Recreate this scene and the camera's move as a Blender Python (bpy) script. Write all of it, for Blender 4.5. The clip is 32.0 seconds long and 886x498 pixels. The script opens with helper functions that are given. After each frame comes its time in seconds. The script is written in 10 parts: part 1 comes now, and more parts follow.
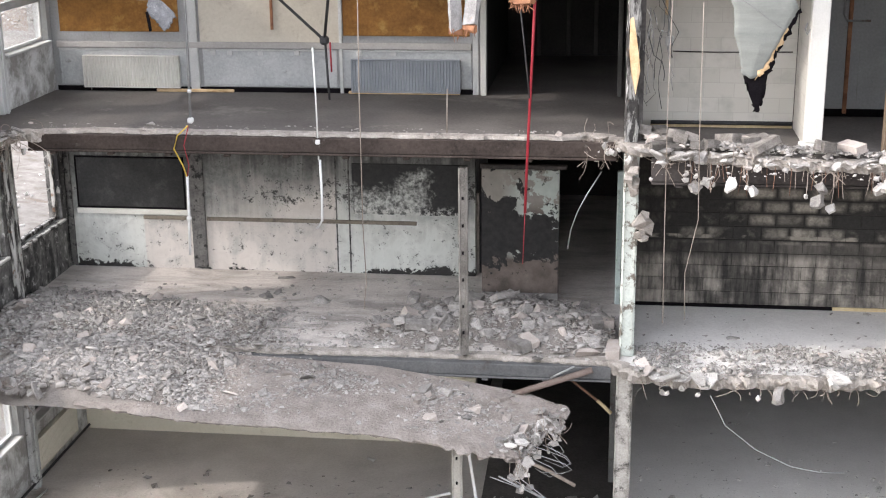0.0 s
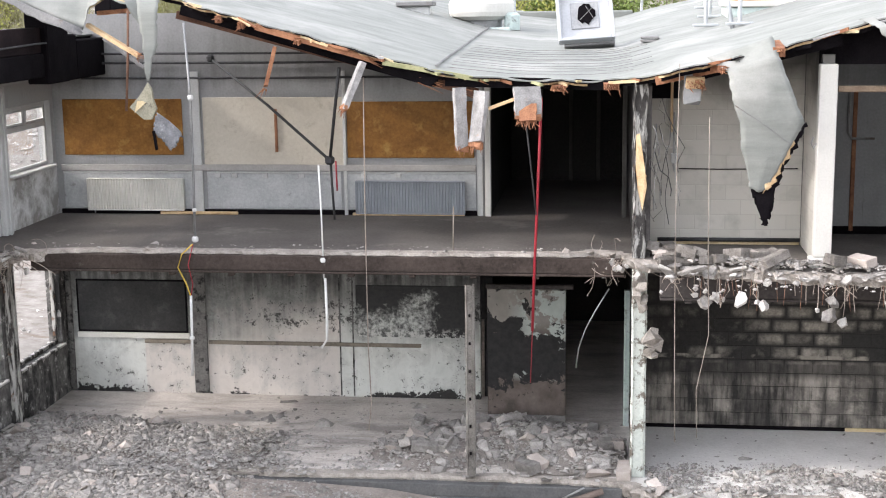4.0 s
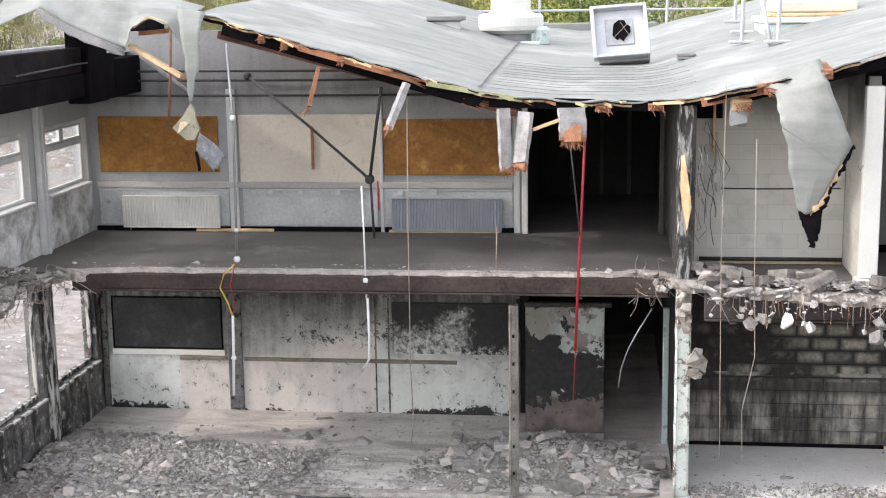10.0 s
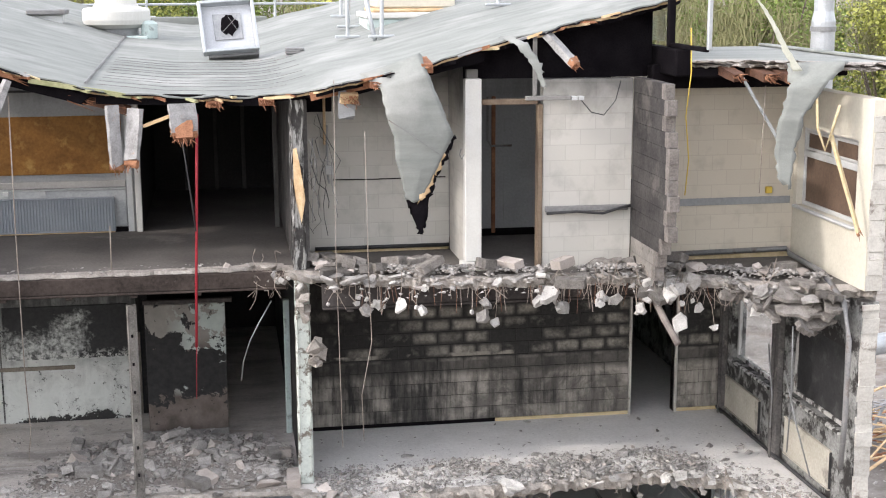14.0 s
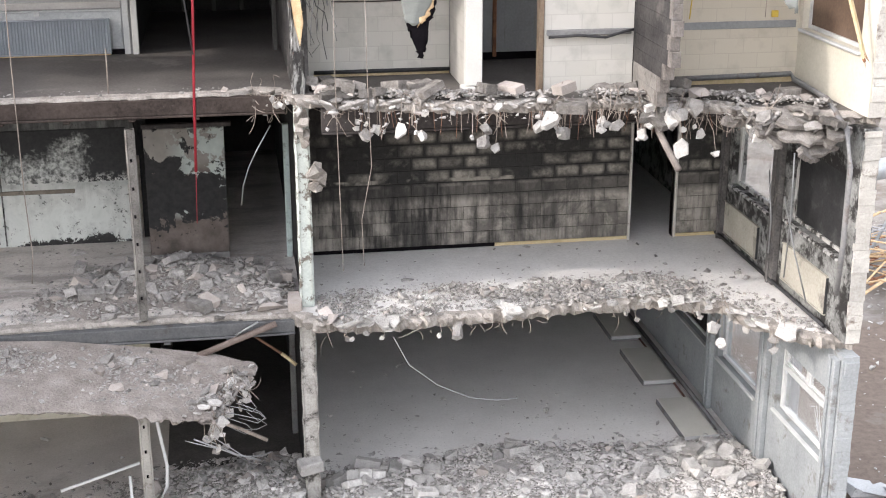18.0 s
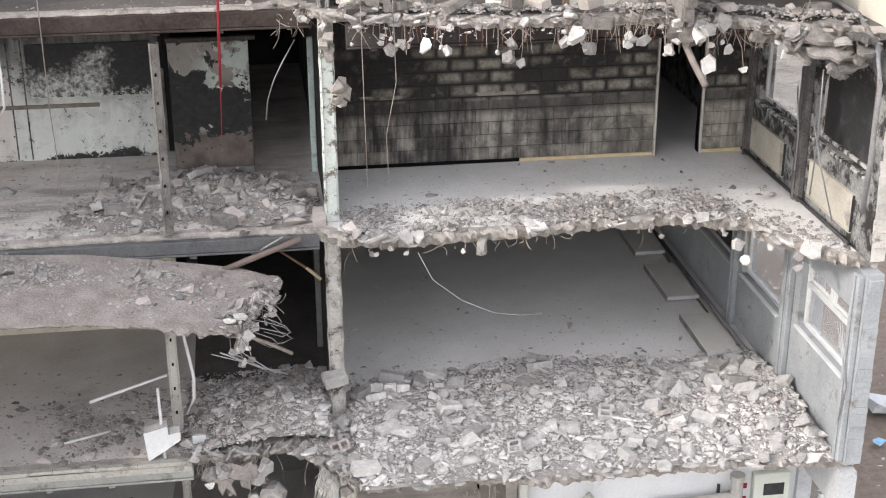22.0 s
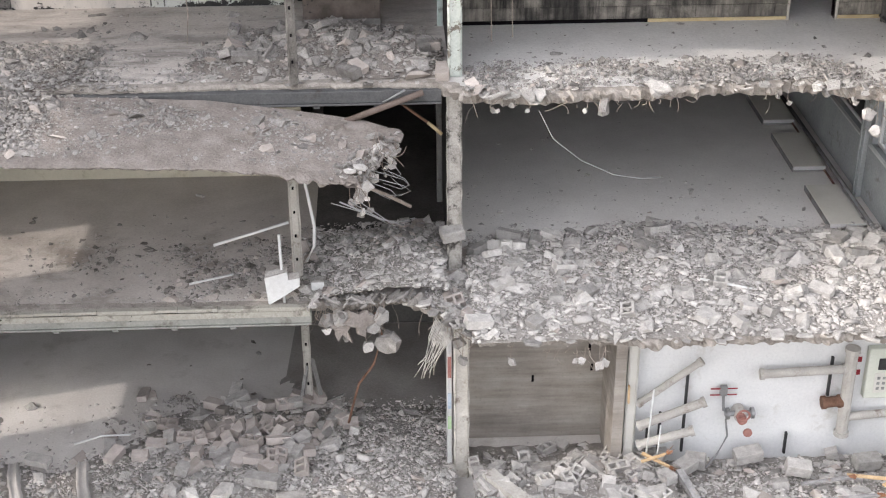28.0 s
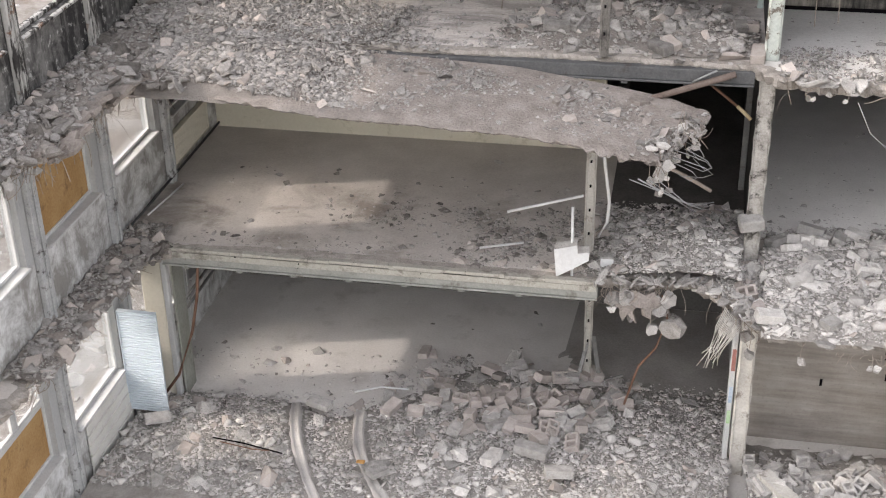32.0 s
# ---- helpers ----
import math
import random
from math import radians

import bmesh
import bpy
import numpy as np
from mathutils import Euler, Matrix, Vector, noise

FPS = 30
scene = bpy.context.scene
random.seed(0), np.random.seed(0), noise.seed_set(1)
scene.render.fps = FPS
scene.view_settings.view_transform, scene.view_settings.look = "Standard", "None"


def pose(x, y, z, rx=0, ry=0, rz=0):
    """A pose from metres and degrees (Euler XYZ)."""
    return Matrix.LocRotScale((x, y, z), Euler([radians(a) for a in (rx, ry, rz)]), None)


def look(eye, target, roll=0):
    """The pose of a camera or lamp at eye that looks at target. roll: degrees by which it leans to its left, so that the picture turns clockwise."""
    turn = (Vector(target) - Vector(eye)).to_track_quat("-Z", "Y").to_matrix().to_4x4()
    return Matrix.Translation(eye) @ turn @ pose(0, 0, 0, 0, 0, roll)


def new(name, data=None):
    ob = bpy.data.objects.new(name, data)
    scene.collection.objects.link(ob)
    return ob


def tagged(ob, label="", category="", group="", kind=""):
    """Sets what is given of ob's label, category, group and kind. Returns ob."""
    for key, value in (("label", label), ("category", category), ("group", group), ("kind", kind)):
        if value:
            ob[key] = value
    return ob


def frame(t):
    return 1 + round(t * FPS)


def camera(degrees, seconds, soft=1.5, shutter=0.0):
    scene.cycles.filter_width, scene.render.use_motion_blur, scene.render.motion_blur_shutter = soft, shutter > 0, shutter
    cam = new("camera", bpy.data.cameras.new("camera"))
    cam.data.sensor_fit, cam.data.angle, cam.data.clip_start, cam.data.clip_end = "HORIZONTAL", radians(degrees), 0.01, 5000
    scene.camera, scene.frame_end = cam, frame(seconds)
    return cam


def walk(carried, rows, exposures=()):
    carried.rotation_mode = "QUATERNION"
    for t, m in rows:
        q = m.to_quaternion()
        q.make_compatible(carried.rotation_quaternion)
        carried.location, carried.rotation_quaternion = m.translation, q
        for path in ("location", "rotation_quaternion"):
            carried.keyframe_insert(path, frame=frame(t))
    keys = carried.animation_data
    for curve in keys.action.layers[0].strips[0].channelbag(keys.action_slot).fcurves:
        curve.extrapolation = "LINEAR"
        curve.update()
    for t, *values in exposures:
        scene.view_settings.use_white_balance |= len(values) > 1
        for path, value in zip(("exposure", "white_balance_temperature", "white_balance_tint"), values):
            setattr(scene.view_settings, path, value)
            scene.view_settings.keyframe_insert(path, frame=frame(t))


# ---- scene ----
cam = camera(36.10, 32.0, soft=1.1)
PATH = [
    (0, (9.955, -23.133, 14.107), (7.493, -4.084, 8.336), -0.64),
    (0.5, (9.946, -23.119, 14.086), (7.477, -3.820, 9.218), -0.73),
    (1, (9.938, -23.104, 14.064), (7.453, -3.616, 10.029), -0.75),
    (1.5, (9.929, -23.090, 14.043), (7.425, -3.533, 10.367), -0.81),
    (2, (9.921, -23.076, 14.021), (7.439, -3.510, 10.378), -0.74),
    (2.5, (9.912, -23.062, 13.999), (7.426, -3.498, 10.344), -0.74),
    (3, (9.903, -23.047, 13.918), (7.408, -3.497, 10.252), -0.72),
    (3.5, (9.880, -23.048, 13.813), (7.399, -3.519, 10.077), -0.74),
    (5.5, (9.266, -23.050, 13.333), (6.994, -3.561, 9.777), -0.91),
    (6, (9.163, -23.051, 13.258), (6.656, -3.593, 9.752), -0.94),
    (6.5, (9.145, -23.042, 13.262), (5.671, -3.744, 9.702), -1.10),
    (7, (9.128, -23.033, 13.266), (5.046, -3.845, 9.753), -1.15),
    (7.5, (9.111, -23.024, 13.271), (4.928, -3.849, 9.799), -1.04),
    (8, (9.094, -23.014, 13.275), (4.929, -3.832, 9.820), -1.02),
    (8.5, (9.102, -23.030, 13.418), (4.957, -3.842, 9.912), -1.09),
    (9, (9.110, -23.046, 13.671), (5.181, -3.797, 10.091), -1.04),
    (9.5, (9.118, -23.061, 13.843), (5.746, -3.702, 10.206), -0.95),
    (10, (9.127, -23.077, 14.016), (6.718, -3.576, 10.287), -0.85),
    (10.5, (9.139, -23.131, 14.034), (7.715, -3.531, 10.317), -0.78),
    (11, (9.152, -23.184, 14.052), (8.905, -3.526, 10.377), -0.70),
    (11.5, (9.165, -23.238, 14.069), (9.957, -3.601, 10.360), -0.62),
    (12, (9.177, -23.292, 14.087), (10.875, -3.719, 10.343), -0.56),
    (12.5, (9.180, -23.282, 14.082), (11.305, -3.752, 10.330), -0.66),
    (13, (9.183, -23.272, 14.076), (11.708, -3.784, 10.354), -0.49),
    (13.5, (9.186, -23.262, 14.071), (12.097, -3.832, 10.330), -0.41),
    (15.5, (9.198, -23.220, 14.054), (12.419, -4.117, 9.083), 0.09),
    (16, (9.202, -23.210, 14.051), (12.351, -4.192, 8.720), 0.09),
    (16.5, (9.205, -23.199, 14.047), (12.333, -4.244, 8.485), -0.07),
    (17, (9.208, -23.188, 14.043), (12.305, -4.295, 8.261), -0.11),
    (17.5, (9.206, -23.181, 14.065), (12.267, -4.358, 8.039), -0.12),
    (18, (9.204, -23.174, 14.087), (12.190, -4.465, 7.680), -0.10),
    (18.5, (9.203, -23.166, 14.110), (12.103, -4.607, 7.244), -0.16),
    (19, (9.201, -23.159, 14.132), (12.037, -4.724, 6.915), -0.22),
    (19.5, (9.199, -23.152, 14.154), (12.007, -4.740, 6.865), -0.18),
    (20, (9.197, -23.145, 14.176), (11.927, -4.726, 6.876), -0.28),
    (20.5, (9.199, -23.149, 14.169), (11.890, -4.727, 6.863), -0.32),
    (21, (9.201, -23.153, 14.162), (11.880, -4.775, 6.743), -0.31),
    (21.5, (9.203, -23.157, 14.156), (11.873, -4.839, 6.584), -0.24),
    (22, (9.204, -23.161, 14.149), (11.767, -4.850, 6.525), -0.22),
    (22.5, (9.206, -23.165, 14.142), (11.577, -4.834, 6.503), -0.30),
    (23, (9.208, -23.170, 14.135), (11.326, -4.798, 6.519), -0.34),
    (23.5, (9.210, -23.174, 14.129), (11.098, -4.688, 6.732), -0.41),
    (24, (9.212, -23.178, 14.122), (10.864, -4.537, 7.066), -0.56),
    (24.5, (9.222, -23.180, 14.123), (10.734, -4.582, 6.925), -0.58),
    (26.5, (9.268, -23.212, 14.113), (10.413, -4.891, 6.172), -0.60),
    (27, (9.283, -23.237, 14.099), (10.352, -5.127, 5.681), -0.49),
    (27.5, (9.298, -23.263, 14.085), (10.156, -5.388, 5.155), -0.48),
    (28, (9.313, -23.288, 14.072), (9.946, -5.652, 4.660), -0.41),
    (28.5, (9.303, -23.275, 14.032), (9.730, -5.743, 4.416), -0.35),
    (29, (9.294, -23.262, 13.992), (9.381, -5.769, 4.296), -0.37),
    (29.5, (9.284, -23.248, 13.952), (8.328, -5.790, 4.241), -0.61),
    (30, (9.275, -23.235, 13.912), (7.233, -5.845, 4.248), -0.75),
    (30.5, (9.267, -23.217, 13.902), (6.545, -5.915, 4.246), -0.86),
    (31, (9.258, -23.198, 13.891), (6.201, -5.977, 4.191), -0.97),
    (31.5, (9.250, -23.180, 13.880), (6.004, -5.980, 4.204), -1.06),
    (32, (9.242, -23.162, 13.870), (5.692, -5.977, 4.274), -1.18),
]
from mathutils import geometry

walk(cam, [(t, look(eye, target, roll)) for t, eye, target, roll in PATH], [(0.0, 2.6, 6800.0, 13.0), (1.5, 2.46, 6800.0, 13.0), (9.0, 2.5, 6800.0, 13.0), (11.0, 2.31, 6800.0, 13.0), (13.5, 2.22, 6800.0, 13.0), (15.5, 2.43, 6780.0, 13.0), (17.2, 2.53, 6800.0, 13.0), (19.0, 2.45, 6820.0, 13.0), (21.5, 2.36, 6860.0, 13.1), (24.2, 2.48, 6880.0, 13.1), (27.0, 2.4, 6900.0, 13.2), (29.0, 2.28, 7050.0, 13.8), (32.0, 2.3, 7150.0, 14.0)])

# ---- light ----
SUN_DIR = Vector((1.0, 0.27, -0.62)).normalized()
world = bpy.data.worlds.new("overcast_sky")
scene.world = world
world.use_nodes = True
wn, wl = world.node_tree.nodes, world.node_tree.links
sky = wn.new("ShaderNodeTexSky")
sky.sky_type = "NISHITA"
sky.sun_disc = False
sky.sun_elevation = radians(31)
sky.sun_rotation = radians(255)
sky.dust_density = 0.8
sky.air_density = 1.0
grey_sky = wn.new("ShaderNodeHueSaturation")
grey_sky.inputs["Saturation"].default_value = 0.3
wl.new(sky.outputs[0], grey_sky.inputs["Color"])
# an overcast vault: three times as bright overhead as at the horizon
vault = wn.new("ShaderNodeTexCoord")
height = wn.new("ShaderNodeSeparateXYZ")
wl.new(vault.outputs["Generated"], height.inputs[0])
bright = wn.new("ShaderNodeMapRange")
for k, v in zip((1, 2, 3, 4), (0.0, 1.0, 0.5, 1.5)):
    bright.inputs[k].default_value = v
wl.new(height.outputs[2], bright.inputs[0])
overcast = wn.new("ShaderNodeVectorMath")
overcast.operation = "SCALE"
wl.new(grey_sky.outputs[0], overcast.inputs[0])
wl.new(bright.outputs[0], overcast.inputs["Scale"])
wl.new(overcast.outputs[0], wn["Background"].inputs[0])
wn["Background"].inputs[1].default_value = 0.15
sun_data = bpy.data.lights.new("hazy_sun", "SUN")
sun_data.energy = 0.4
sun_data.angle = radians(1.2)
sun_data.color = (1.0, 0.97, 0.93)
sun = new("hazy_sun", sun_data)
sun.matrix_world = look(-30 * SUN_DIR, (0, 0, 0))


# ---- material helpers ----
class Nodes:
    """A small writer of node materials in world metres."""

    def __init__(self, name):
        self.mat = bpy.data.materials.new(name)
        self.mat.use_nodes = True
        self.tree = self.mat.node_tree
        self.bsdf = self.tree.nodes["Principled BSDF"]
        self.pos = self.tree.nodes.new("ShaderNodeNewGeometry").outputs["Position"]

    def put(self, socket, value):
        if isinstance(value, bpy.types.NodeSocket):
            self.tree.links.new(value, socket)
        elif isinstance(value, (tuple, list)) and len(value) == 3 and socket.type == "RGBA":
            socket.default_value = (*value, 1)
        else:
            socket.default_value = value

    def node(self, kind, ins=None, out=0, **props):
        n = self.tree.nodes.new(kind)
        for k, v in props.items():
            if k == "operation":
                n.operation = v
            elif k == "blend":
                n.blend_type = v
            elif k == "dims":
                n.noise_dimensions = v
            elif k == "feature":
                n.feature = v
        for k, v in (ins or {}).items():
            self.put(n.inputs[k], v)
        return n.outputs[out]

    def scaled(self, sx, sy, sz):
        return self.node("ShaderNodeVectorMath", {0: self.pos, 1: (sx, sy, sz)}, operation="MULTIPLY")

    def noise(self, scale, detail=4.0, rough=0.55, vec=None, warp=0.0):
        return self.node("ShaderNodeTexNoise", {"Vector": vec or self.pos, "Scale": scale, "Detail": detail, "Roughness": rough, "Distortion": warp})

    def cells(self, scale, vec=None, out=0, feature="F1"):
        return self.node("ShaderNodeTexVoronoi", {"Vector": vec or self.pos, "Scale": scale}, out=out, feature=feature)

    def steps(self, value, *stops):
        n = self.tree.nodes.new("ShaderNodeValToRGB")
        self.put(n.inputs[0], value)
        ramp = n.color_ramp
        while len(ramp.elements) < len(stops):
            ramp.elements.new(0.5)
        for e, (p, c) in zip(ramp.elements, stops):
            e.position = p
            e.color = (c, c, c, 1) if isinstance(c, (int, float)) else (*c, 1)
        return n.outputs[0]

    def mix(self, fac, a, b, blend="MIX"):
        n = self.tree.nodes.new("ShaderNodeMix")
        n.data_type = "RGBA"
        n.blend_type = blend
        self.put(n.inputs[0], fac)
        self.put(n.inputs[6], a)
        self.put(n.inputs[7], b)
        return n.outputs[2]

    def math(self, op, a, b=0.0):
        return self.node("ShaderNodeMath", {0: a, 1: b}, operation=op)

    def axis(self, which):
        return self.node("ShaderNodeSeparateXYZ", {0: self.pos}, out="xyz".index(which))

    def between(self, value, lo, hi, a=0.0, b=1.0):
        n = self.tree.nodes.new("ShaderNodeMapRange")
        for k, v in zip(range(5), (value, lo, hi, a, b)):
            self.put(n.inputs[k], v)
        return n.outputs[0]

    def any_one(self):
        return self.node("ShaderNodeObjectInfo", out=5)

    def island(self):
        return self.node("ShaderNodeNewGeometry", out=8)

    def finish(self, colour, rough=0.85, metal=0.0, bump=None, strength=0.4, depth=0.01, gloss=0.3):
        self.put(self.bsdf.inputs["Base Color"], colour)
        self.put(self.bsdf.inputs["Roughness"], rough)
        self.put(self.bsdf.inputs["Metallic"], metal)
        self.bsdf.inputs["Specular IOR Level"].default_value = gloss
        if bump is not None:
            n = self.tree.nodes.new("ShaderNodeBump")
            n.inputs["Strength"].default_value = strength
            n.inputs["Distance"].default_value = depth
            self.put(n.inputs["Height"], bump)
            self.put(self.bsdf.inputs["Normal"], n.outputs[0])
        return self.mat


def mottled(name, dark, light, coarse=1.2, fine=30.0, rough=0.85, metal=0.0, strength=0.35, depth=0.008, stain=None, stain_scale=2.0, stain_from=0.55, stain_to=0.68, gloss=0.3, per=""):
    """A worn surface: two scales of mottling, and stains where given."""
    m = Nodes(name)
    big, small = m.noise(coarse, 5), m.noise(fine, 4, 0.6)
    both = m.math("ADD", m.math("MULTIPLY", big, 0.58), m.math("MULTIPLY", small, 0.42))
    col = m.mix(m.between(both, 0.33, 0.67), dark, light)
    speck = m.noise(2.3 * fine, 3, 0.7)
    col = m.mix(m.between(speck, 0.58, 0.72, 0.0, 0.3), col, tuple(0.45 * v for v in dark))
    if per:
        pick = m.any_one() if per == "object" else m.island()
        col = m.mix(1.0, col, m.steps(pick, (0.0, 0.55), (0.25, 0.82), (0.8, 1.0), (1.0, 1.18)), "MULTIPLY")
    if stain:
        s = m.noise(stain_scale, 9, 0.7, warp=0.15)
        col = m.mix(m.between(s, stain_from, stain_to), col, stain)
    return m.finish(col, rough, metal, small, strength, depth, gloss)


# ---- materials ----
PALEDUST = mottled("pale_dusty_concrete", (0.5, 0.475, 0.45), (0.66, 0.635, 0.61), 0.9, 24, 0.95, strength=0.5, depth=0.012, stain=(0.4, 0.375, 0.35), stain_scale=1.1, stain_from=0.56, stain_to=0.74, gloss=0.15)
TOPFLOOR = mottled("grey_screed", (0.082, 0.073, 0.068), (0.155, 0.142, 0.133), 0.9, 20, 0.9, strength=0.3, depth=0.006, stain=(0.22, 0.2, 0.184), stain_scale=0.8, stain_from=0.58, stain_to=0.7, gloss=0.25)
# darker than its stones: shade in their gaps is put into the colour
BED = mottled("grit_bed", (0.2, 0.186, 0.173), (0.4, 0.376, 0.354), 4.0, 40, 0.95, strength=1.0, depth=0.03, gloss=0.1)
BROKEN = mottled("broken_concrete", (0.2, 0.18, 0.162), (0.45, 0.415, 0.38), 5.0, 45, 0.95, strength=0.9, depth=0.02, gloss=0.1)
SOOTCHUNK = mottled("sooty_rubble_chunk", (0.22, 0.206, 0.193), (0.48, 0.457, 0.437), 9.0, 60, 0.95, strength=1.0, depth=0.025, per="object", gloss=0.1)
SOOTGRIT = mottled("sooty_fine_rubble", (0.28, 0.263, 0.248), (0.45, 0.428, 0.408), 1.5, 60, 0.95, strength=0.7, depth=0.01, per="island", gloss=0.1)
# sooty, and darkened further for the shaded gaps between stones
SOOTBED = mottled("sooty_grit_bed", (0.18, 0.16, 0.146), (0.31, 0.283, 0.26), 4.0, 40, 0.95, strength=1.0, depth=0.03, gloss=0.1)
GRIME = mottled("grimy_rubble_chunk", (0.12, 0.108, 0.098), (0.33, 0.307, 0.286), 9.0, 60, 0.95, strength=1.0, depth=0.025, per="object", gloss=0.1)
SLABDUST = mottled("pinkish_slab_dust", (0.178, 0.155, 0.14), (0.355, 0.318, 0.292), 3.0, 26, 0.95, strength=1.0, depth=0.03, stain=(0.2, 0.186, 0.175), stain_scale=2.4, stain_from=0.56, stain_to=0.7, gloss=0.12)
CHUNK = mottled("rubble_chunk", (0.38, 0.363, 0.343), (0.66, 0.636, 0.61), 9.0, 60, 0.95, strength=1.0, depth=0.025, per="object", gloss=0.1)
GRIT = mottled("fine_rubble", (0.38, 0.361, 0.342), (0.66, 0.634, 0.607), 1.5, 60, 0.95, strength=0.7, depth=0.01, per="island", gloss=0.1)
WARMCHUNK = mottled("pinkish_block", (0.34, 0.3, 0.272), (0.5, 0.45, 0.418), 6.0, 60, 0.95, strength=0.6, depth=0.008, per="object", gloss=0.1)
STEEL = mottled("dusty_steel_beam", (0.14, 0.14, 0.145), (0.26, 0.255, 0.25), 2.0, 30, 0.7, 0.2, stain=(0.12, 0.08, 0.06), stain_scale=3.0)
SOOTSTEEL = mottled("sooty_beam", (0.025, 0.022, 0.022), (0.08, 0.07, 0.067), 1.5, 20, 0.85, stain=(0.17, 0.15, 0.135), stain_scale=2.2, stain_from=0.6, stain_to=0.72)
CHAR = mottled("charred_timber", (0.0025, 0.002, 0.003), (0.011, 0.0095, 0.011), 3.0, 40, 0.95, strength=0.8, depth=0.01, gloss=0.04)
# near-black, for soot upstairs and for the shade of deep rooms
DARKROOM = mottled("soot_and_shade_interior", (0.012, 0.012, 0.013), (0.045, 0.043, 0.043), 1.0, 20, 0.95)
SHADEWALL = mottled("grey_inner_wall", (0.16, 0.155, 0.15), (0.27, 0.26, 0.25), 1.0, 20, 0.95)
DIMPOST = mottled("dim_grey_post", (0.05, 0.048, 0.047), (0.1, 0.096, 0.093), 1.5, 25, 0.9)
CREAM = mottled("cream_painted_wall", (0.48, 0.45, 0.375), (0.6, 0.565, 0.485), 0.8, 18, 0.8, strength=0.15, stain=(0.47, 0.42, 0.34), stain_scale=2.6, stain_from=0.66, stain_to=0.74)
GREYPAINT = mottled("grey_white_paint", (0.2, 0.205, 0.21), (0.31, 0.316, 0.322), 0.9, 20, 0.75, strength=0.2, stain=(0.25, 0.24, 0.235), stain_scale=2.4, stain_from=0.6, stain_to=0.76)
RIGHTPAINT = mottled("pale_blue_grey_paint", (0.21, 0.226, 0.234), (0.35, 0.364, 0.37), 1.4, 25, 0.7, strength=0.3, stain=(0.15, 0.138, 0.128), stain_scale=3.2, stain_from=0.58, stain_to=0.7)
BRICKPINK = mottled("pinkish_brick", (0.36, 0.318, 0.292), (0.56, 0.51, 0.478), 6.0, 60, 0.95, strength=0.6, depth=0.008, per="object", gloss=0.1)
DARKTIMBER = mottled("dark_brown_timber", (0.05, 0.024, 0.016), (0.15, 0.075, 0.048), 4.0, 45, 0.85, strength=0.7, stain=(0.26, 0.11, 0.06), stain_scale=3.0, stain_from=0.58, stain_to=0.68)
PALEPAINT = mottled("weathered_pale_paint", (0.3, 0.312, 0.32), (0.5, 0.51, 0.515), 1.4, 25, 0.7, strength=0.3, stain=(0.16, 0.15, 0.145), stain_scale=3.2, stain_from=0.6, stain_to=0.7)
FRAME = mottled("dirty_white_frame", (0.38, 0.385, 0.385), (0.56, 0.565, 0.56), 3.0, 40, 0.6, strength=0.2, stain=(0.3, 0.28, 0.26), stain_scale=6, stain_from=0.62, stain_to=0.75)
OFFWHITE = mottled("white_radiator", (0.5, 0.49, 0.46), (0.62, 0.61, 0.58), 2.0, 40, 0.5, strength=0.1, stain=(0.4, 0.38, 0.35), stain_scale=3.0, stain_from=0.6, stain_to=0.75)
BLUEGREY = mottled("grey_radiator", (0.2, 0.22, 0.25), (0.28, 0.3, 0.33), 2.0, 40, 0.5, strength=0.1)


def smoked_wall():
    """Grey-white paint with smoke that ran down from the wall head in streaks and a clean band under it."""
    m = Nodes("smoke_streaked_paint")
    z = m.axis("z")
    streak = m.noise(1.0, 6, 0.65, vec=m.scaled(2.6, 2.6, 0.25), warp=0.2)
    blot, fine = m.noise(1.1, 7, 0.62, warp=0.3), m.noise(26, 4, 0.6)
    base = m.mix(m.between(m.math("ADD", m.math("MULTIPLY", blot, 0.6), m.math("MULTIPLY", fine, 0.4)), 0.35, 0.65), (0.235, 0.237, 0.242), (0.335, 0.338, 0.342))
    smoke = m.between(m.math("ADD", m.math("MULTIPLY", streak, 0.5), m.between(z, 11.9, 12.25, 0.0, 0.22)), 0.36, 0.56, 0.0, 0.72)
    col = m.mix(m.math("MULTIPLY", smoke, m.between(z, 13.2, 12.5, 0.4, 1.0)), base, m.mix(fine, (0.075, 0.07, 0.07), (0.15, 0.142, 0.14)))
    drip = m.between(m.noise(1.0, 7, 0.7, vec=m.scaled(9.0, 9.0, 0.5)), 0.62, 0.72, 0.0, 0.55)
    return m.finish(m.mix(drip, col, (0.12, 0.1, 0.085)), 0.85, bump=fine, strength=0.25, depth=0.006, gloss=0.2)


SMOKEDWALL = smoked_wall()


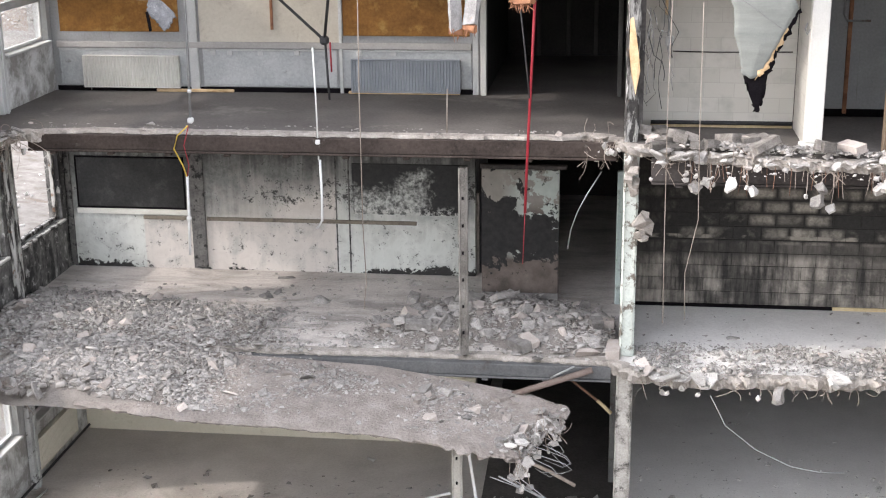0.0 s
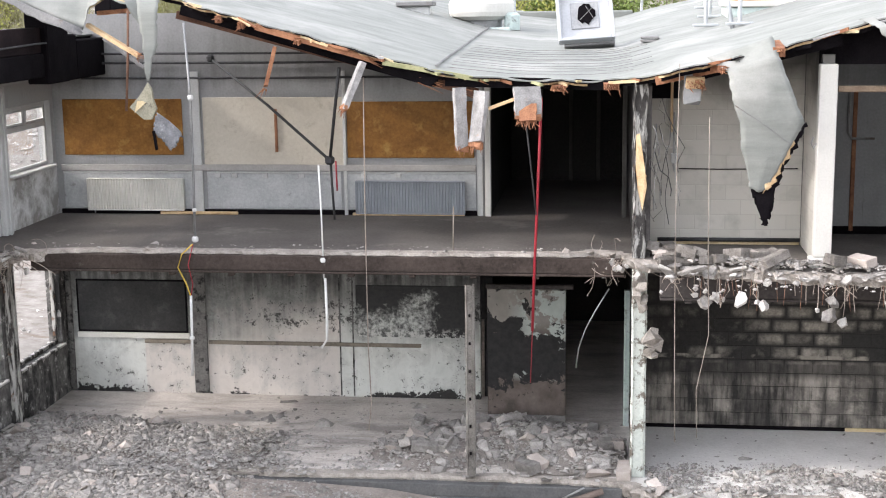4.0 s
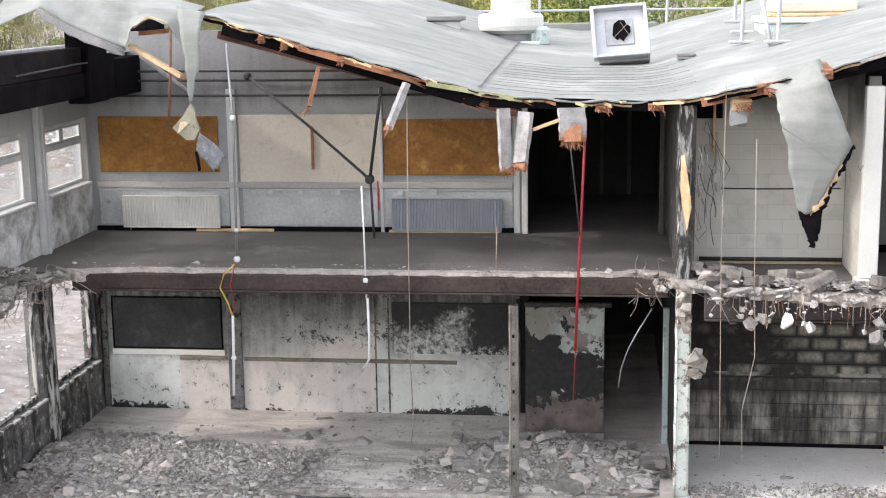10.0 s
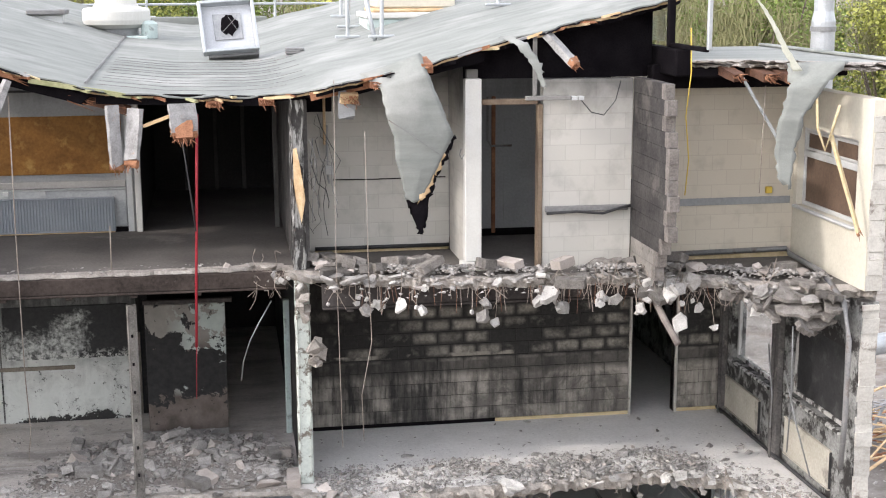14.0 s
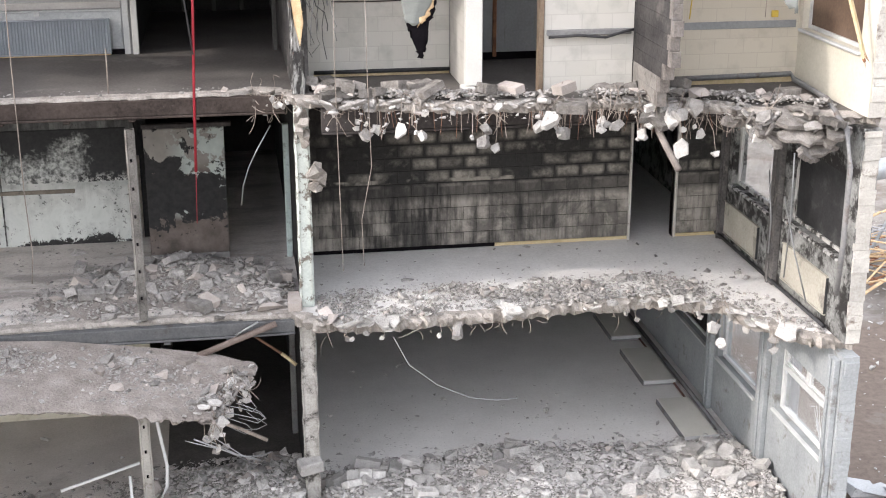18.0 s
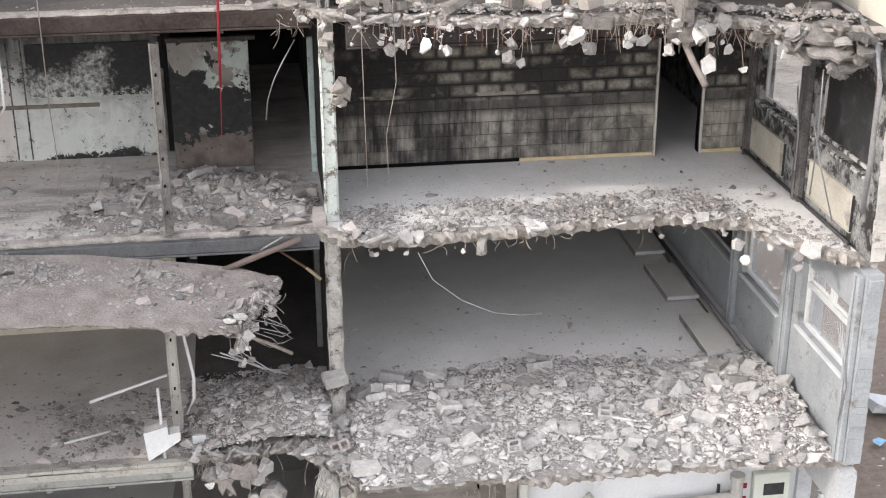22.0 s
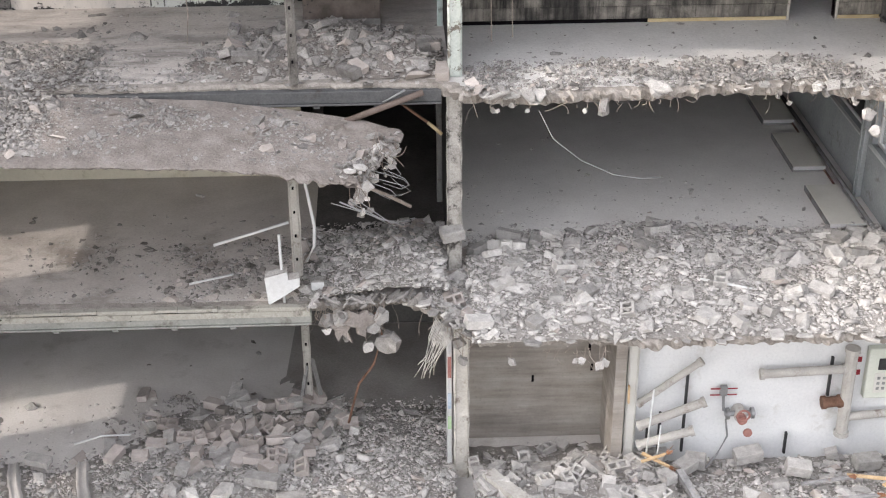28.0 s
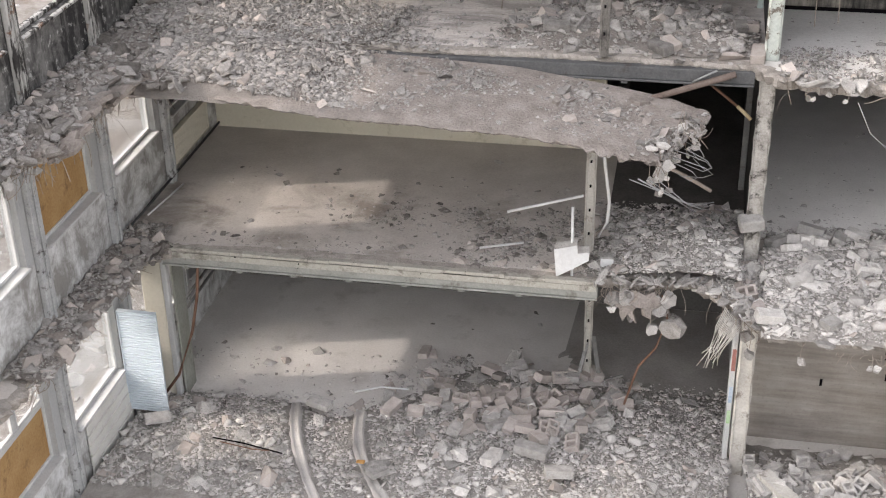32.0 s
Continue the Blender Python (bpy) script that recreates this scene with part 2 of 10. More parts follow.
def second_floor_mat():
    """Dust over a burnt floor: brown and streaked on one side, paler on the other."""
    m = Nodes("second_floor_dust")
    big, small, speck = m.noise(1.5, 6, 0.62), m.noise(24, 5, 0.62), m.noise(55, 3, 0.7)
    dust = m.mix(m.between(m.math("ADD", m.math("MULTIPLY", big, 0.6), m.math("MULTIPLY", small, 0.4)), 0.34, 0.66), (0.42, 0.383, 0.352), (0.62, 0.58, 0.545))
    pale = m.mix(m.between(m.math("ADD", m.math("MULTIPLY", big, 0.5), m.math("MULTIPLY", small, 0.5)), 0.34, 0.66), (0.6, 0.58, 0.56), (0.76, 0.74, 0.72))
    lane = m.noise(1.0, 8, 0.68, vec=m.scaled(0.7, 2.2, 1.0), warp=0.4)
    dust = m.mix(m.math("MULTIPLY", m.between(lane, 0.46, 0.62, 0.0, 0.9), m.between(m.axis("y"), -1.0, -2.6, 0.45, 1.0)), dust, m.mix(small, (0.11, 0.098, 0.09), (0.24, 0.22, 0.2)))
    col = m.mix(m.between(m.axis("x"), 9.9, 10.4), dust, pale)
    return m.finish(m.mix(m.between(speck, 0.6, 0.72, 0.0, 0.4), col, (0.16, 0.15, 0.14)), 0.95, bump=m.math("ADD", small, speck), strength=0.5, depth=0.012, gloss=0.15)


FLOOR2 = second_floor_mat()


def first_floor_mat():
    """Dust on concrete, dirtier and trodden brown on one side; the other is coloured paler in place of missing light.
    """
    m = Nodes("first_floor_dust")
    big, small, speck = m.noise(1.1, 6, 0.6), m.noise(24, 5, 0.62), m.noise(55, 3, 0.7)
    both = m.between(m.math("ADD", m.math("MULTIPLY", big, 0.6), m.math("MULTIPLY", small, 0.4)), 0.34, 0.66)
    worn = m.mix(both, (0.42, 0.385, 0.355), (0.59, 0.55, 0.515))
    pale = m.mix(both, (0.63, 0.61, 0.588), (0.77, 0.75, 0.728))
    dirt = m.math("MULTIPLY", m.between(m.noise(0.9, 8, 0.66, warp=0.4), 0.5, 0.66, 0.0, 0.8), m.between(m.axis("y"), -1.6, -2.8))
    worn = m.mix(dirt, worn, m.mix(small, (0.16, 0.135, 0.115), (0.3, 0.265, 0.235)))
    col = m.mix(m.between(m.axis("x"), 9.9, 10.4), worn, pale)
    return m.finish(m.mix(m.between(speck, 0.6, 0.72, 0.0, 0.3), col, (0.2, 0.185, 0.17)), 0.95, bump=m.math("ADD", small, speck), strength=0.5, depth=0.012, gloss=0.15)


FLOOR1 = first_floor_mat()
SHADEFLOOR = mottled("dark_shade_floor", (0.05, 0.047, 0.044), (0.13, 0.12, 0.112), 1.2, 25, 0.95, strength=0.5, depth=0.01)
DIMFLOOR = mottled("dim_shade_floor", (0.22, 0.203, 0.19), (0.38, 0.358, 0.337), 1.2, 25, 0.95, strength=0.5, depth=0.01)


def felt_mat():
    """Pale roofing felt with long rain streaks, worn white and dirty grey."""
    m = Nodes("pale_roof_felt")
    streak = m.noise(1.0, 7, 0.65, vec=m.scaled(0.45, 3.2, 3.2), warp=0.3)
    blot, fine = m.noise(0.6, 6, 0.6), m.noise(45, 4, 0.6)
    col = m.mix(m.between(streak, 0.36, 0.62), (0.158, 0.167, 0.157), (0.228, 0.238, 0.223))
    col = m.mix(m.between(blot, 0.52, 0.66), col, m.mix(streak, (0.215, 0.219, 0.208), (0.35, 0.352, 0.336)))
    col = m.mix(m.math("MULTIPLY", m.between(m.noise(1.0, 8, 0.7, vec=m.scaled(0.6, 7, 7)), 0.6, 0.72), 0.4), col, (0.1, 0.103, 0.098))
    return m.finish(m.mix(m.between(fine, 0.3, 0.8, 0.0, 0.25), col, (0.13, 0.135, 0.13)), 0.75, bump=m.math("ADD", fine, m.math("MULTIPLY", streak, 2.0)), strength=0.35, depth=0.01)


FELT = felt_mat()
TIMBER = mottled("split_timber", (0.13, 0.05, 0.03), (0.38, 0.185, 0.1), 5.0, 50, 0.85, strength=0.7)
RAWTIMBER = mottled("raw_splintered_timber", (0.42, 0.27, 0.14), (0.66, 0.5, 0.32), 7.0, 60, 0.85, strength=0.7)
GREYTIMBER = mottled("grey_weathered_timber", (0.16, 0.155, 0.155), (0.4, 0.392, 0.388), 6.0, 50, 0.85, strength=0.6, stain=(0.3, 0.16, 0.1), stain_scale=4.0, stain_from=0.62, stain_to=0.72)
GREENTIMBER = mottled("mossy_timber", (0.18, 0.19, 0.09), (0.38, 0.37, 0.22), 6.0, 50, 0.9, strength=0.6)
FOAM = mottled("yellow_insulation_foam", (0.4, 0.31, 0.17), (0.6, 0.5, 0.33), 6.0, 50, 0.9, strength=0.8)
PIPE = mottled("zinc_pipe", (0.2, 0.203, 0.207), (0.34, 0.344, 0.348), 5.0, 50, 0.45, 0.6)
RAILMAT = mottled("galvanised_rail", (0.36, 0.378, 0.395), (0.5, 0.52, 0.54), 5.0, 50, 0.45, 0.5)
RUST = mottled("rusty_steel", (0.09, 0.045, 0.03), (0.24, 0.14, 0.1), 6.0, 60, 0.85, 0.1, strength=0.6)
REBAR = mottled("rebar_wire", (0.16, 0.13, 0.11), (0.36, 0.31, 0.27), 9.0, 60, 0.8)
BLACKCABLE = mottled("black_cable", (0.02, 0.02, 0.022), (0.05, 0.05, 0.052), 9.0, 60, 0.6)
WHITEPLASTIC = mottled("white_plastic", (0.52, 0.525, 0.52), (0.66, 0.665, 0.66), 9.0, 60, 0.5)
YELLOWCABLE = mottled("yellow_cable", (0.5, 0.34, 0.05), (0.62, 0.45, 0.09), 9.0, 60, 0.5)
REDTAPE = mottled("red_tape", (0.2, 0.014, 0.022), (0.3, 0.022, 0.034), 9.0, 60, 0.5)
REDPIPE = mottled("red_valve_paint", (0.22, 0.08, 0.07), (0.4, 0.22, 0.19), 9.0, 60, 0.6)
ORANGEBOARD = mottled("orange_stained_board", (0.14, 0.056, 0.008), (0.29, 0.135, 0.028), 3.0, 22, 0.6, strength=0.25, stain=(0.37, 0.21, 0.065), stain_scale=2.6, stain_from=0.55, stain_to=0.7)
PALEPLY = mottled("golden_plywood", (0.27, 0.15, 0.055), (0.42, 0.27, 0.13), 2.2, 26, 0.7, strength=0.3, stain=(0.16, 0.085, 0.035), stain_scale=2.4, stain_from=0.56, stain_to=0.7)
SCABBED = mottled("scabbed_pale_paint", (0.28, 0.285, 0.288), (0.5, 0.505, 0.5), 3.0, 30, 0.8, strength=0.5, stain=(0.09, 0.082, 0.078), stain_scale=5.0, stain_from=0.56, stain_to=0.64)
SOOTGLASS = mottled("sooted_glass", (0.04, 0.045, 0.046), (0.42, 0.44, 0.43), 3.0, 30, 0.35, strength=0.1, stain=(0.03, 0.03, 0.03), stain_scale=2.4, stain_from=0.52, stain_to=0.66)
BROWNBOARD = mottled("brown_boarding", (0.085, 0.055, 0.04), (0.15, 0.1, 0.072), 2.0, 25, 0.6)
BLACKBOARD = mottled("burnt_blackboard", (0.012, 0.012, 0.013), (0.035, 0.035, 0.036), 2.0, 25, 0.75, stain=(0.06, 0.06, 0.06), stain_scale=2)
GREENPAINT = mottled("pale_green_frame", (0.36, 0.43, 0.42), (0.52, 0.6, 0.58), 2.0, 25, 0.7, stain=(0.13, 0.13, 0.12), stain_scale=4)


def earth_mat():
    m = Nodes("dusty_earth")
    big, small, mid = m.noise(0.35, 6), m.noise(6.0, 6, 0.65), m.noise(1.4, 6, 0.6)
    brown = m.mix(small, (0.09, 0.068, 0.055), (0.25, 0.205, 0.175))
    dust = m.mix(m.between(mid, 0.35, 0.65), m.mix(small, (0.12, 0.104, 0.09), (0.23, 0.208, 0.188)), m.mix(small, (0.2, 0.184, 0.168), (0.34, 0.32, 0.3)))
    side = m.math("MULTIPLY", m.between(m.axis("x"), 16.0, 20.0), m.between(m.axis("y"), 13.0, 8.0))
    fac = m.math("SUBTRACT", m.math("ADD", big, 0.14), m.math("MULTIPLY", side, 0.3))
    return m.finish(m.mix(m.between(fac, 0.44, 0.58), brown, dust), 0.95, bump=small, strength=0.8, depth=0.05, gloss=0.1)


EARTH = earth_mat()
BARK = mottled("bark", (0.09, 0.07, 0.055), (0.2, 0.165, 0.14), 6.0, 30, 0.95)


def leaves_mat(name, a, b, c):
    m = Nodes(name)
    col = m.mix(m.noise(0.25, 3), m.mix(m.island(), a, b), c)
    return m.finish(col, 0.8, gloss=0.15)


LEAF_GREEN = leaves_mat("spring_leaves", (0.1, 0.16, 0.04), (0.22, 0.3, 0.07), (0.17, 0.2, 0.08))
LEAF_YELLOW = leaves_mat("yellow_green_leaves", (0.3, 0.32, 0.07), (0.46, 0.46, 0.12), (0.27, 0.28, 0.1))
LEAF_BROWN = leaves_mat("bare_brown_twigs", (0.17, 0.14, 0.09), (0.28, 0.24, 0.16), (0.2, 0.22, 0.09))


def glass_mat():
    m = Nodes("dusty_window_glass")
    m.bsdf.inputs["Transmission Weight"].default_value = 0.95
    return m.finish(m.mix(m.between(m.noise(4, 5), 0.4, 0.7), (0.97, 0.98, 0.98), (0.88, 0.89, 0.89)), 0.01, gloss=0.5)


GLASS = glass_mat()


def sooty_plaster():
    """Pale plaster under smoke: grey and dripping above the rail, black at the head, pinkish or greenish white below with burnt patches at the foot."""
    m = Nodes("sooty_plaster")
    z, x = m.axis("z"), m.axis("x")
    cloud = m.noise(0.9, 6, 0.62, warp=0.5)
    blot = m.noise(2.6, 9, 0.7, warp=0.5)
    fleck = m.noise(9.0, 8, 0.72, warp=0.3)
    speck = m.noise(34.0, 4, 0.7)
    drip = m.noise(1.0, 6, 0.62, vec=m.scaled(4.5, 4.5, 0.35), warp=0.15)
    middle = m.math("MULTIPLY", m.between(x, 1.44, 1.46), m.between(x, 5.04, 5.02))
    base = m.mix(m.between(blot, 0.3, 0.7), (0.5, 0.515, 0.49), (0.68, 0.69, 0.66))
    base = m.mix(middle, base, m.mix(m.between(blot, 0.3, 0.7), (0.5, 0.462, 0.432), (0.66, 0.618, 0.58)))
    black = m.mix(fleck, (0.01, 0.01, 0.011), (0.06, 0.058, 0.056))
    grey = m.mix(m.between(m.math("ADD", m.math("MULTIPLY", blot, 0.6), m.math("MULTIPLY", fleck, 0.4)), 0.34, 0.62), (0.06, 0.06, 0.06), (0.3, 0.304, 0.295))
    veil = m.math("ADD", m.math("ADD", m.math("MULTIPLY", cloud, 0.45), m.math("MULTIPLY", drip, 0.35)), m.math("MULTIPLY", blot, 0.45))
    veil = m.math("ADD", veil, m.between(z, 7.75, 8.9, -0.1, 0.17))
    veil = m.math("SUBTRACT", veil, m.math("MULTIPLY", m.math("MULTIPLY", m.between(x, 3.7, 4.6), m.between(x, 5.2, 5.0)), m.between(z, 8.35, 7.9, 0.0, 0.16)))
    veil = m.math("ADD", veil, m.between(x, 2.95, 2.6, 0.0, 0.1))
    smoke = m.between(veil, 0.42, 0.68, 0.1, 1.0)
    high = m.between(m.math("ADD", z, m.math("MULTIPLY", blot, 0.1)), 7.58, 7.72)
    low_veil = m.between(m.math("ADD", m.math("ADD", m.math("MULTIPLY", drip, 0.25), m.math("MULTIPLY", blot, 0.75)), m.between(z, 7.1, 7.5, 0.0, 0.05)), 0.48, 0.68, 0.0, 0.75)
    col = m.mix(m.mix(high, low_veil, smoke), base, grey)
    head = m.math("MULTIPLY", m.between(z, 8.2, 8.8), m.between(drip, 0.34, 0.56))
    col = m.mix(m.math("MULTIPLY", head, 0.85), col, black)
    band = m.math("MULTIPLY", m.between(z, 7.7, 7.95), m.between(z, 8.6, 8.2))
    dots = m.math("ADD", m.math("ADD", m.math("MULTIPLY", fleck, 0.55), m.math("MULTIPLY", speck, 0.25)), m.math("MULTIPLY", blot, 0.3))
    dots = m.math("ADD", dots, m.math("MULTIPLY", m.math("MULTIPLY", band, m.between(x, 3.0, 3.6)), 0.05))
    dots = m.math("ADD", dots, m.between(x, 5.6, 7.3, 0.0, 0.015))
    col = m.mix(m.between(dots, 0.61, 0.655, 0.0, 0.94), col, black)
    spots = m.math("MAXIMUM", m.math("MULTIPLY", m.between(x, 0.05, 0.15), m.between(x, 1.3, 1.1)), m.math("MAXIMUM", m.math("MULTIPLY", m.between(x, 2.95, 3.05), m.between(x, 3.4, 3.3)), m.math("MULTIPLY", m.between(x, 5.3, 5.8), 0.9)))
    foot = m.math("SUBTRACT", m.math("ADD", blot, m.math("MULTIPLY", spots, 0.2)), m.math("MULTIPLY", m.math("SUBTRACT", z, 6.6), 1.5))
    col = m.mix(m.between(m.math("ADD", foot, m.math("MULTIPLY", m.math("SUBTRACT", fleck, 0.5), 0.6)), 0.52, 0.57), col, black)
    return m.finish(col, 0.9, bump=m.math("ADD", fleck, blot), strength=0.5, depth=0.014)


def scraped_board():
    """A black board scraped grey in its middle, still black in one top corner and at one end."""
    m = Nodes("scraped_black_board")
    z, x = m.axis("z"), m.axis("x")
    blot, fine = m.noise(2.4, 9, 0.7, warp=0.5), m.noise(14, 6, 0.7)
    keep = m.math("MAXIMUM", m.between(x, 6.5, 6.95), m.math("MULTIPLY", m.between(x, 6.35, 6.0), m.between(z, 8.05, 8.4)))
    keep = m.math("MAXIMUM", keep, m.between(z, 8.45, 8.62))
    pale = m.between(m.math("SUBTRACT", m.math("ADD", m.math("MULTIPLY", blot, 0.7), m.math("MULTIPLY", fine, 0.3)), m.math("MULTIPLY", keep, 0.32)), 0.3, 0.52)
    dark = m.mix(fine, (0.014, 0.014, 0.015), (0.06, 0.06, 0.06))
    col = m.mix(pale, dark, m.mix(m.between(fine, 0.36, 0.62), (0.1, 0.103, 0.1), (0.5, 0.51, 0.49)))
    rim = m.math("MULTIPLY", m.between(z, 7.9, 7.76), m.between(fine, 0.48, 0.58))
    return m.finish(m.mix(rim, col, (0.5, 0.5, 0.48)), 0.85, bump=m.math("ADD", blot, fine), strength=0.4, depth=0.006)


def burnt_outer_wall():
    """An outer wall burnt black and streaked, with grey plaster showing through and pale scabs."""
    m = Nodes("burnt_outer_wall")
    up = m.noise(1.0, 8, 0.68, vec=m.scaled(2.4, 2.4, 0.9), warp=0.4)
    fine, scab = m.noise(20, 6, 0.65), m.noise(6.0, 8, 0.72, warp=0.3)
    black = m.mix(fine, (0.01, 0.01, 0.011), (0.05, 0.048, 0.047))
    grey = m.mix(fine, (0.12, 0.115, 0.11), (0.26, 0.255, 0.245))
    col = m.mix(m.between(m.math("ADD", m.math("MULTIPLY", up, 0.7), m.math("MULTIPLY", scab, 0.3)), 0.44, 0.58), black, grey)
    col = m.mix(m.between(scab, 0.58, 0.62, 0.0, 0.85), col, (0.4, 0.395, 0.38))
    return m.finish(col, 0.9, bump=m.math("ADD", up, fine), strength=0.5, depth=0.01)


SOOTPLASTER = sooty_plaster()


def sooty_block():
    """Painted blockwork burnt black above and scrubbed in the middle of each block, smeared below."""
    m = Nodes("sooty_blockwork")
    z, x = m.axis("z"), m.axis("x")
    own = m.any_one()
    local = m.node("ShaderNodeTexCoord", out=0)
    gx, gz = m.node("ShaderNodeSeparateXYZ", {0: local}, out=0), m.node("ShaderNodeSeparateXYZ", {0: local}, out=2)
    rub = m.noise(9.0, 6, 0.7)
    near_x = m.math("MINIMUM", gx, m.math("SUBTRACT", 1.0, gx))
    near_z = m.math("MINIMUM", gz, m.math("SUBTRACT", 1.0, gz))
    rim = m.math("MULTIPLY", m.between(m.math("ADD", near_x, m.math("MULTIPLY", rub, 0.12)), 0.07, 0.24), m.between(m.math("ADD", near_z, m.math("MULTIPLY", rub, 0.2)), 0.12, 0.42))
    blot = m.noise(0.9, 8, 0.65, warp=0.3)
    streak = m.noise(1.0, 5, 0.65, vec=m.scaled(5.0, 5.0, 0.7))
    fine = m.noise(16, 6, 0.7)
    pale = m.mix(fine, (0.22, 0.2, 0.172), (0.4, 0.37, 0.325))
    low_pale = m.mix(fine, (0.25, 0.228, 0.2), (0.42, 0.385, 0.345))
    black = m.mix(fine, (0.01, 0.01, 0.01), (0.05, 0.047, 0.045))
    scrub = m.between(m.math("ADD", blot, m.math("MULTIPLY", own, 0.16)), 0.51, 0.72)
    scrub = m.math("MULTIPLY", scrub, m.math("MULTIPLY", m.between(z, 9.3, 8.6), m.between(x, 10.3, 11.4, 0.25, 1.0)))
    upper = m.math("MULTIPLY", m.math("MULTIPLY", rim, scrub), m.between(fine, 0.3, 0.6, 0.55, 1.0))
    below = m.between(m.math("ADD", m.math("MULTIPLY", streak, 0.9), m.math("ADD", m.math("MULTIPLY", own, 0.1), m.between(x, 12.5, 16.5, 0.0, 0.12))), 0.37, 0.63)
    below = m.math("MULTIPLY", below, m.between(rim, 0.0, 1.0, 0.86, 1.0))
    below = m.math("MULTIPLY", below, m.between(m.noise(1.1, 9, 0.72, warp=0.5), 0.42, 0.56, 0.35, 1.0))
    ledge = m.math("MULTIPLY", m.math("MULTIPLY", m.between(z, 7.78, 7.8), m.between(z, 7.87, 7.85)), m.between(m.noise(1.6, 5), 0.48, 0.56))
    up = m.between(z, 7.7, 7.76)
    band = m.math("MULTIPLY", m.between(z, 7.42, 7.55), m.between(z, 7.8, 7.72))
    light = m.mix(up, m.math("MULTIPLY", below, m.between(band, 0, 1, 1.0, 0.25)), m.math("MAXIMUM", upper, m.math("MULTIPLY", ledge, 0.8)))
    return m.finish(m.mix(light, black, m.mix(up, low_pale, pale)), 0.9, bump=fine, strength=0.5, depth=0.008)


SOOTBLOCK = sooty_block()
SOOTPOST = mottled("smoke_stained_concrete", (0.1, 0.092, 0.083), (0.28, 0.263, 0.243), 3.5, 45, 0.93, strength=0.5, depth=0.006, stain=(0.06, 0.056, 0.052), stain_scale=2.2, stain_from=0.52, stain_to=0.66)
MORTAR = mottled("sooty_mortar", (0.02, 0.019, 0.018), (0.07, 0.065, 0.06), 3, 40, 0.95)


def block_paint(name, a, b, soot=0.0):
    """Paint over blockwork, whose joints still show through faintly."""
    m = Nodes(name)
    comb = m.node("ShaderNodeCombineXYZ", {0: m.math("ADD", m.axis("x"), m.axis("y")), 1: m.axis("z"), 2: 0.0})
    n = m.tree.nodes.new("ShaderNodeTexBrick")
    m.put(n.inputs["Vector"], comb)
    for k, v in (("Scale", 1.0), ("Mortar Size", 0.008), ("Mortar Smooth", 0.4), ("Brick Width", 0.45), ("Row Height", 0.225), ("Bias", 0.0)):
        n.inputs[k].default_value = v
    n.inputs["Color1"].default_value, n.inputs["Color2"].default_value, n.inputs["Mortar"].default_value = (*a, 1), (*b, 1), (*[0.93 * v for v in a], 1)
    blot = m.noise(0.9, 7, 0.6, warp=0.4)
    col = m.mix(m.between(m.noise(2.5, 6), 0.55, 0.8), n.outputs[0], tuple(0.75 * v for v in a))
    if soot:
        fac = m.math("MULTIPLY", m.between(m.math("ADD", blot, m.between(m.axis("z"), 11.9, 12.6, 0.0, 0.5)), 0.62, 0.95), soot)
        col = m.mix(fac, col, (0.06, 0.056, 0.055))
    return m.finish(col, 0.85, bump=m.math("SUBTRACT", m.noise(25, 4), n.outputs[1]), strength=0.3, depth=0.006)


WHITEBLOCK = block_paint("white_painted_blockwork", (0.46, 0.442, 0.405), (0.5, 0.48, 0.445), 0.75)
CREAMBLOCK = block_paint("cream_painted_blockwork", (0.5, 0.45, 0.375), (0.53, 0.48, 0.4), 0.0)
BURNTBLOCK = mottled("burnt_block", (0.035, 0.033, 0.034), (0.16, 0.15, 0.145), 2.0, 25, 0.9, stain=(0.34, 0.31, 0.28), stain_scale=1.6, stain_from=0.58, stain_to=0.72)
def board_marked():
    """Bare grey wall with faint level courses and smears of dust."""
    m = Nodes("board_marked_wall")
    band = m.noise(1.0, 7, 0.65, vec=m.scaled(0.5, 0.5, 5.5), warp=0.15)
    blot, fine = m.noise(1.3, 7, 0.65), m.noise(28, 5, 0.65)
    col = m.mix(m.between(m.math("ADD", m.math("MULTIPLY", band, 0.6), m.math("MULTIPLY", blot, 0.4)), 0.36, 0.64), (0.19, 0.168, 0.15), (0.37, 0.34, 0.31))
    return m.finish(m.mix(m.between(fine, 0.55, 0.75, 0.0, 0.4), col, (0.13, 0.115, 0.1)), 0.93, bump=m.math("ADD", band, fine), strength=0.5, depth=0.01, gloss=0.15)


BOARDWALL = board_marked()
STOREWALL = mottled("white_plant_room_wall", (0.58, 0.59, 0.6), (0.72, 0.725, 0.73), 0.9, 20, 0.8, strength=0.2, stain=(0.42, 0.4, 0.37), stain_scale=1.5, stain_from=0.58, stain_to=0.75)


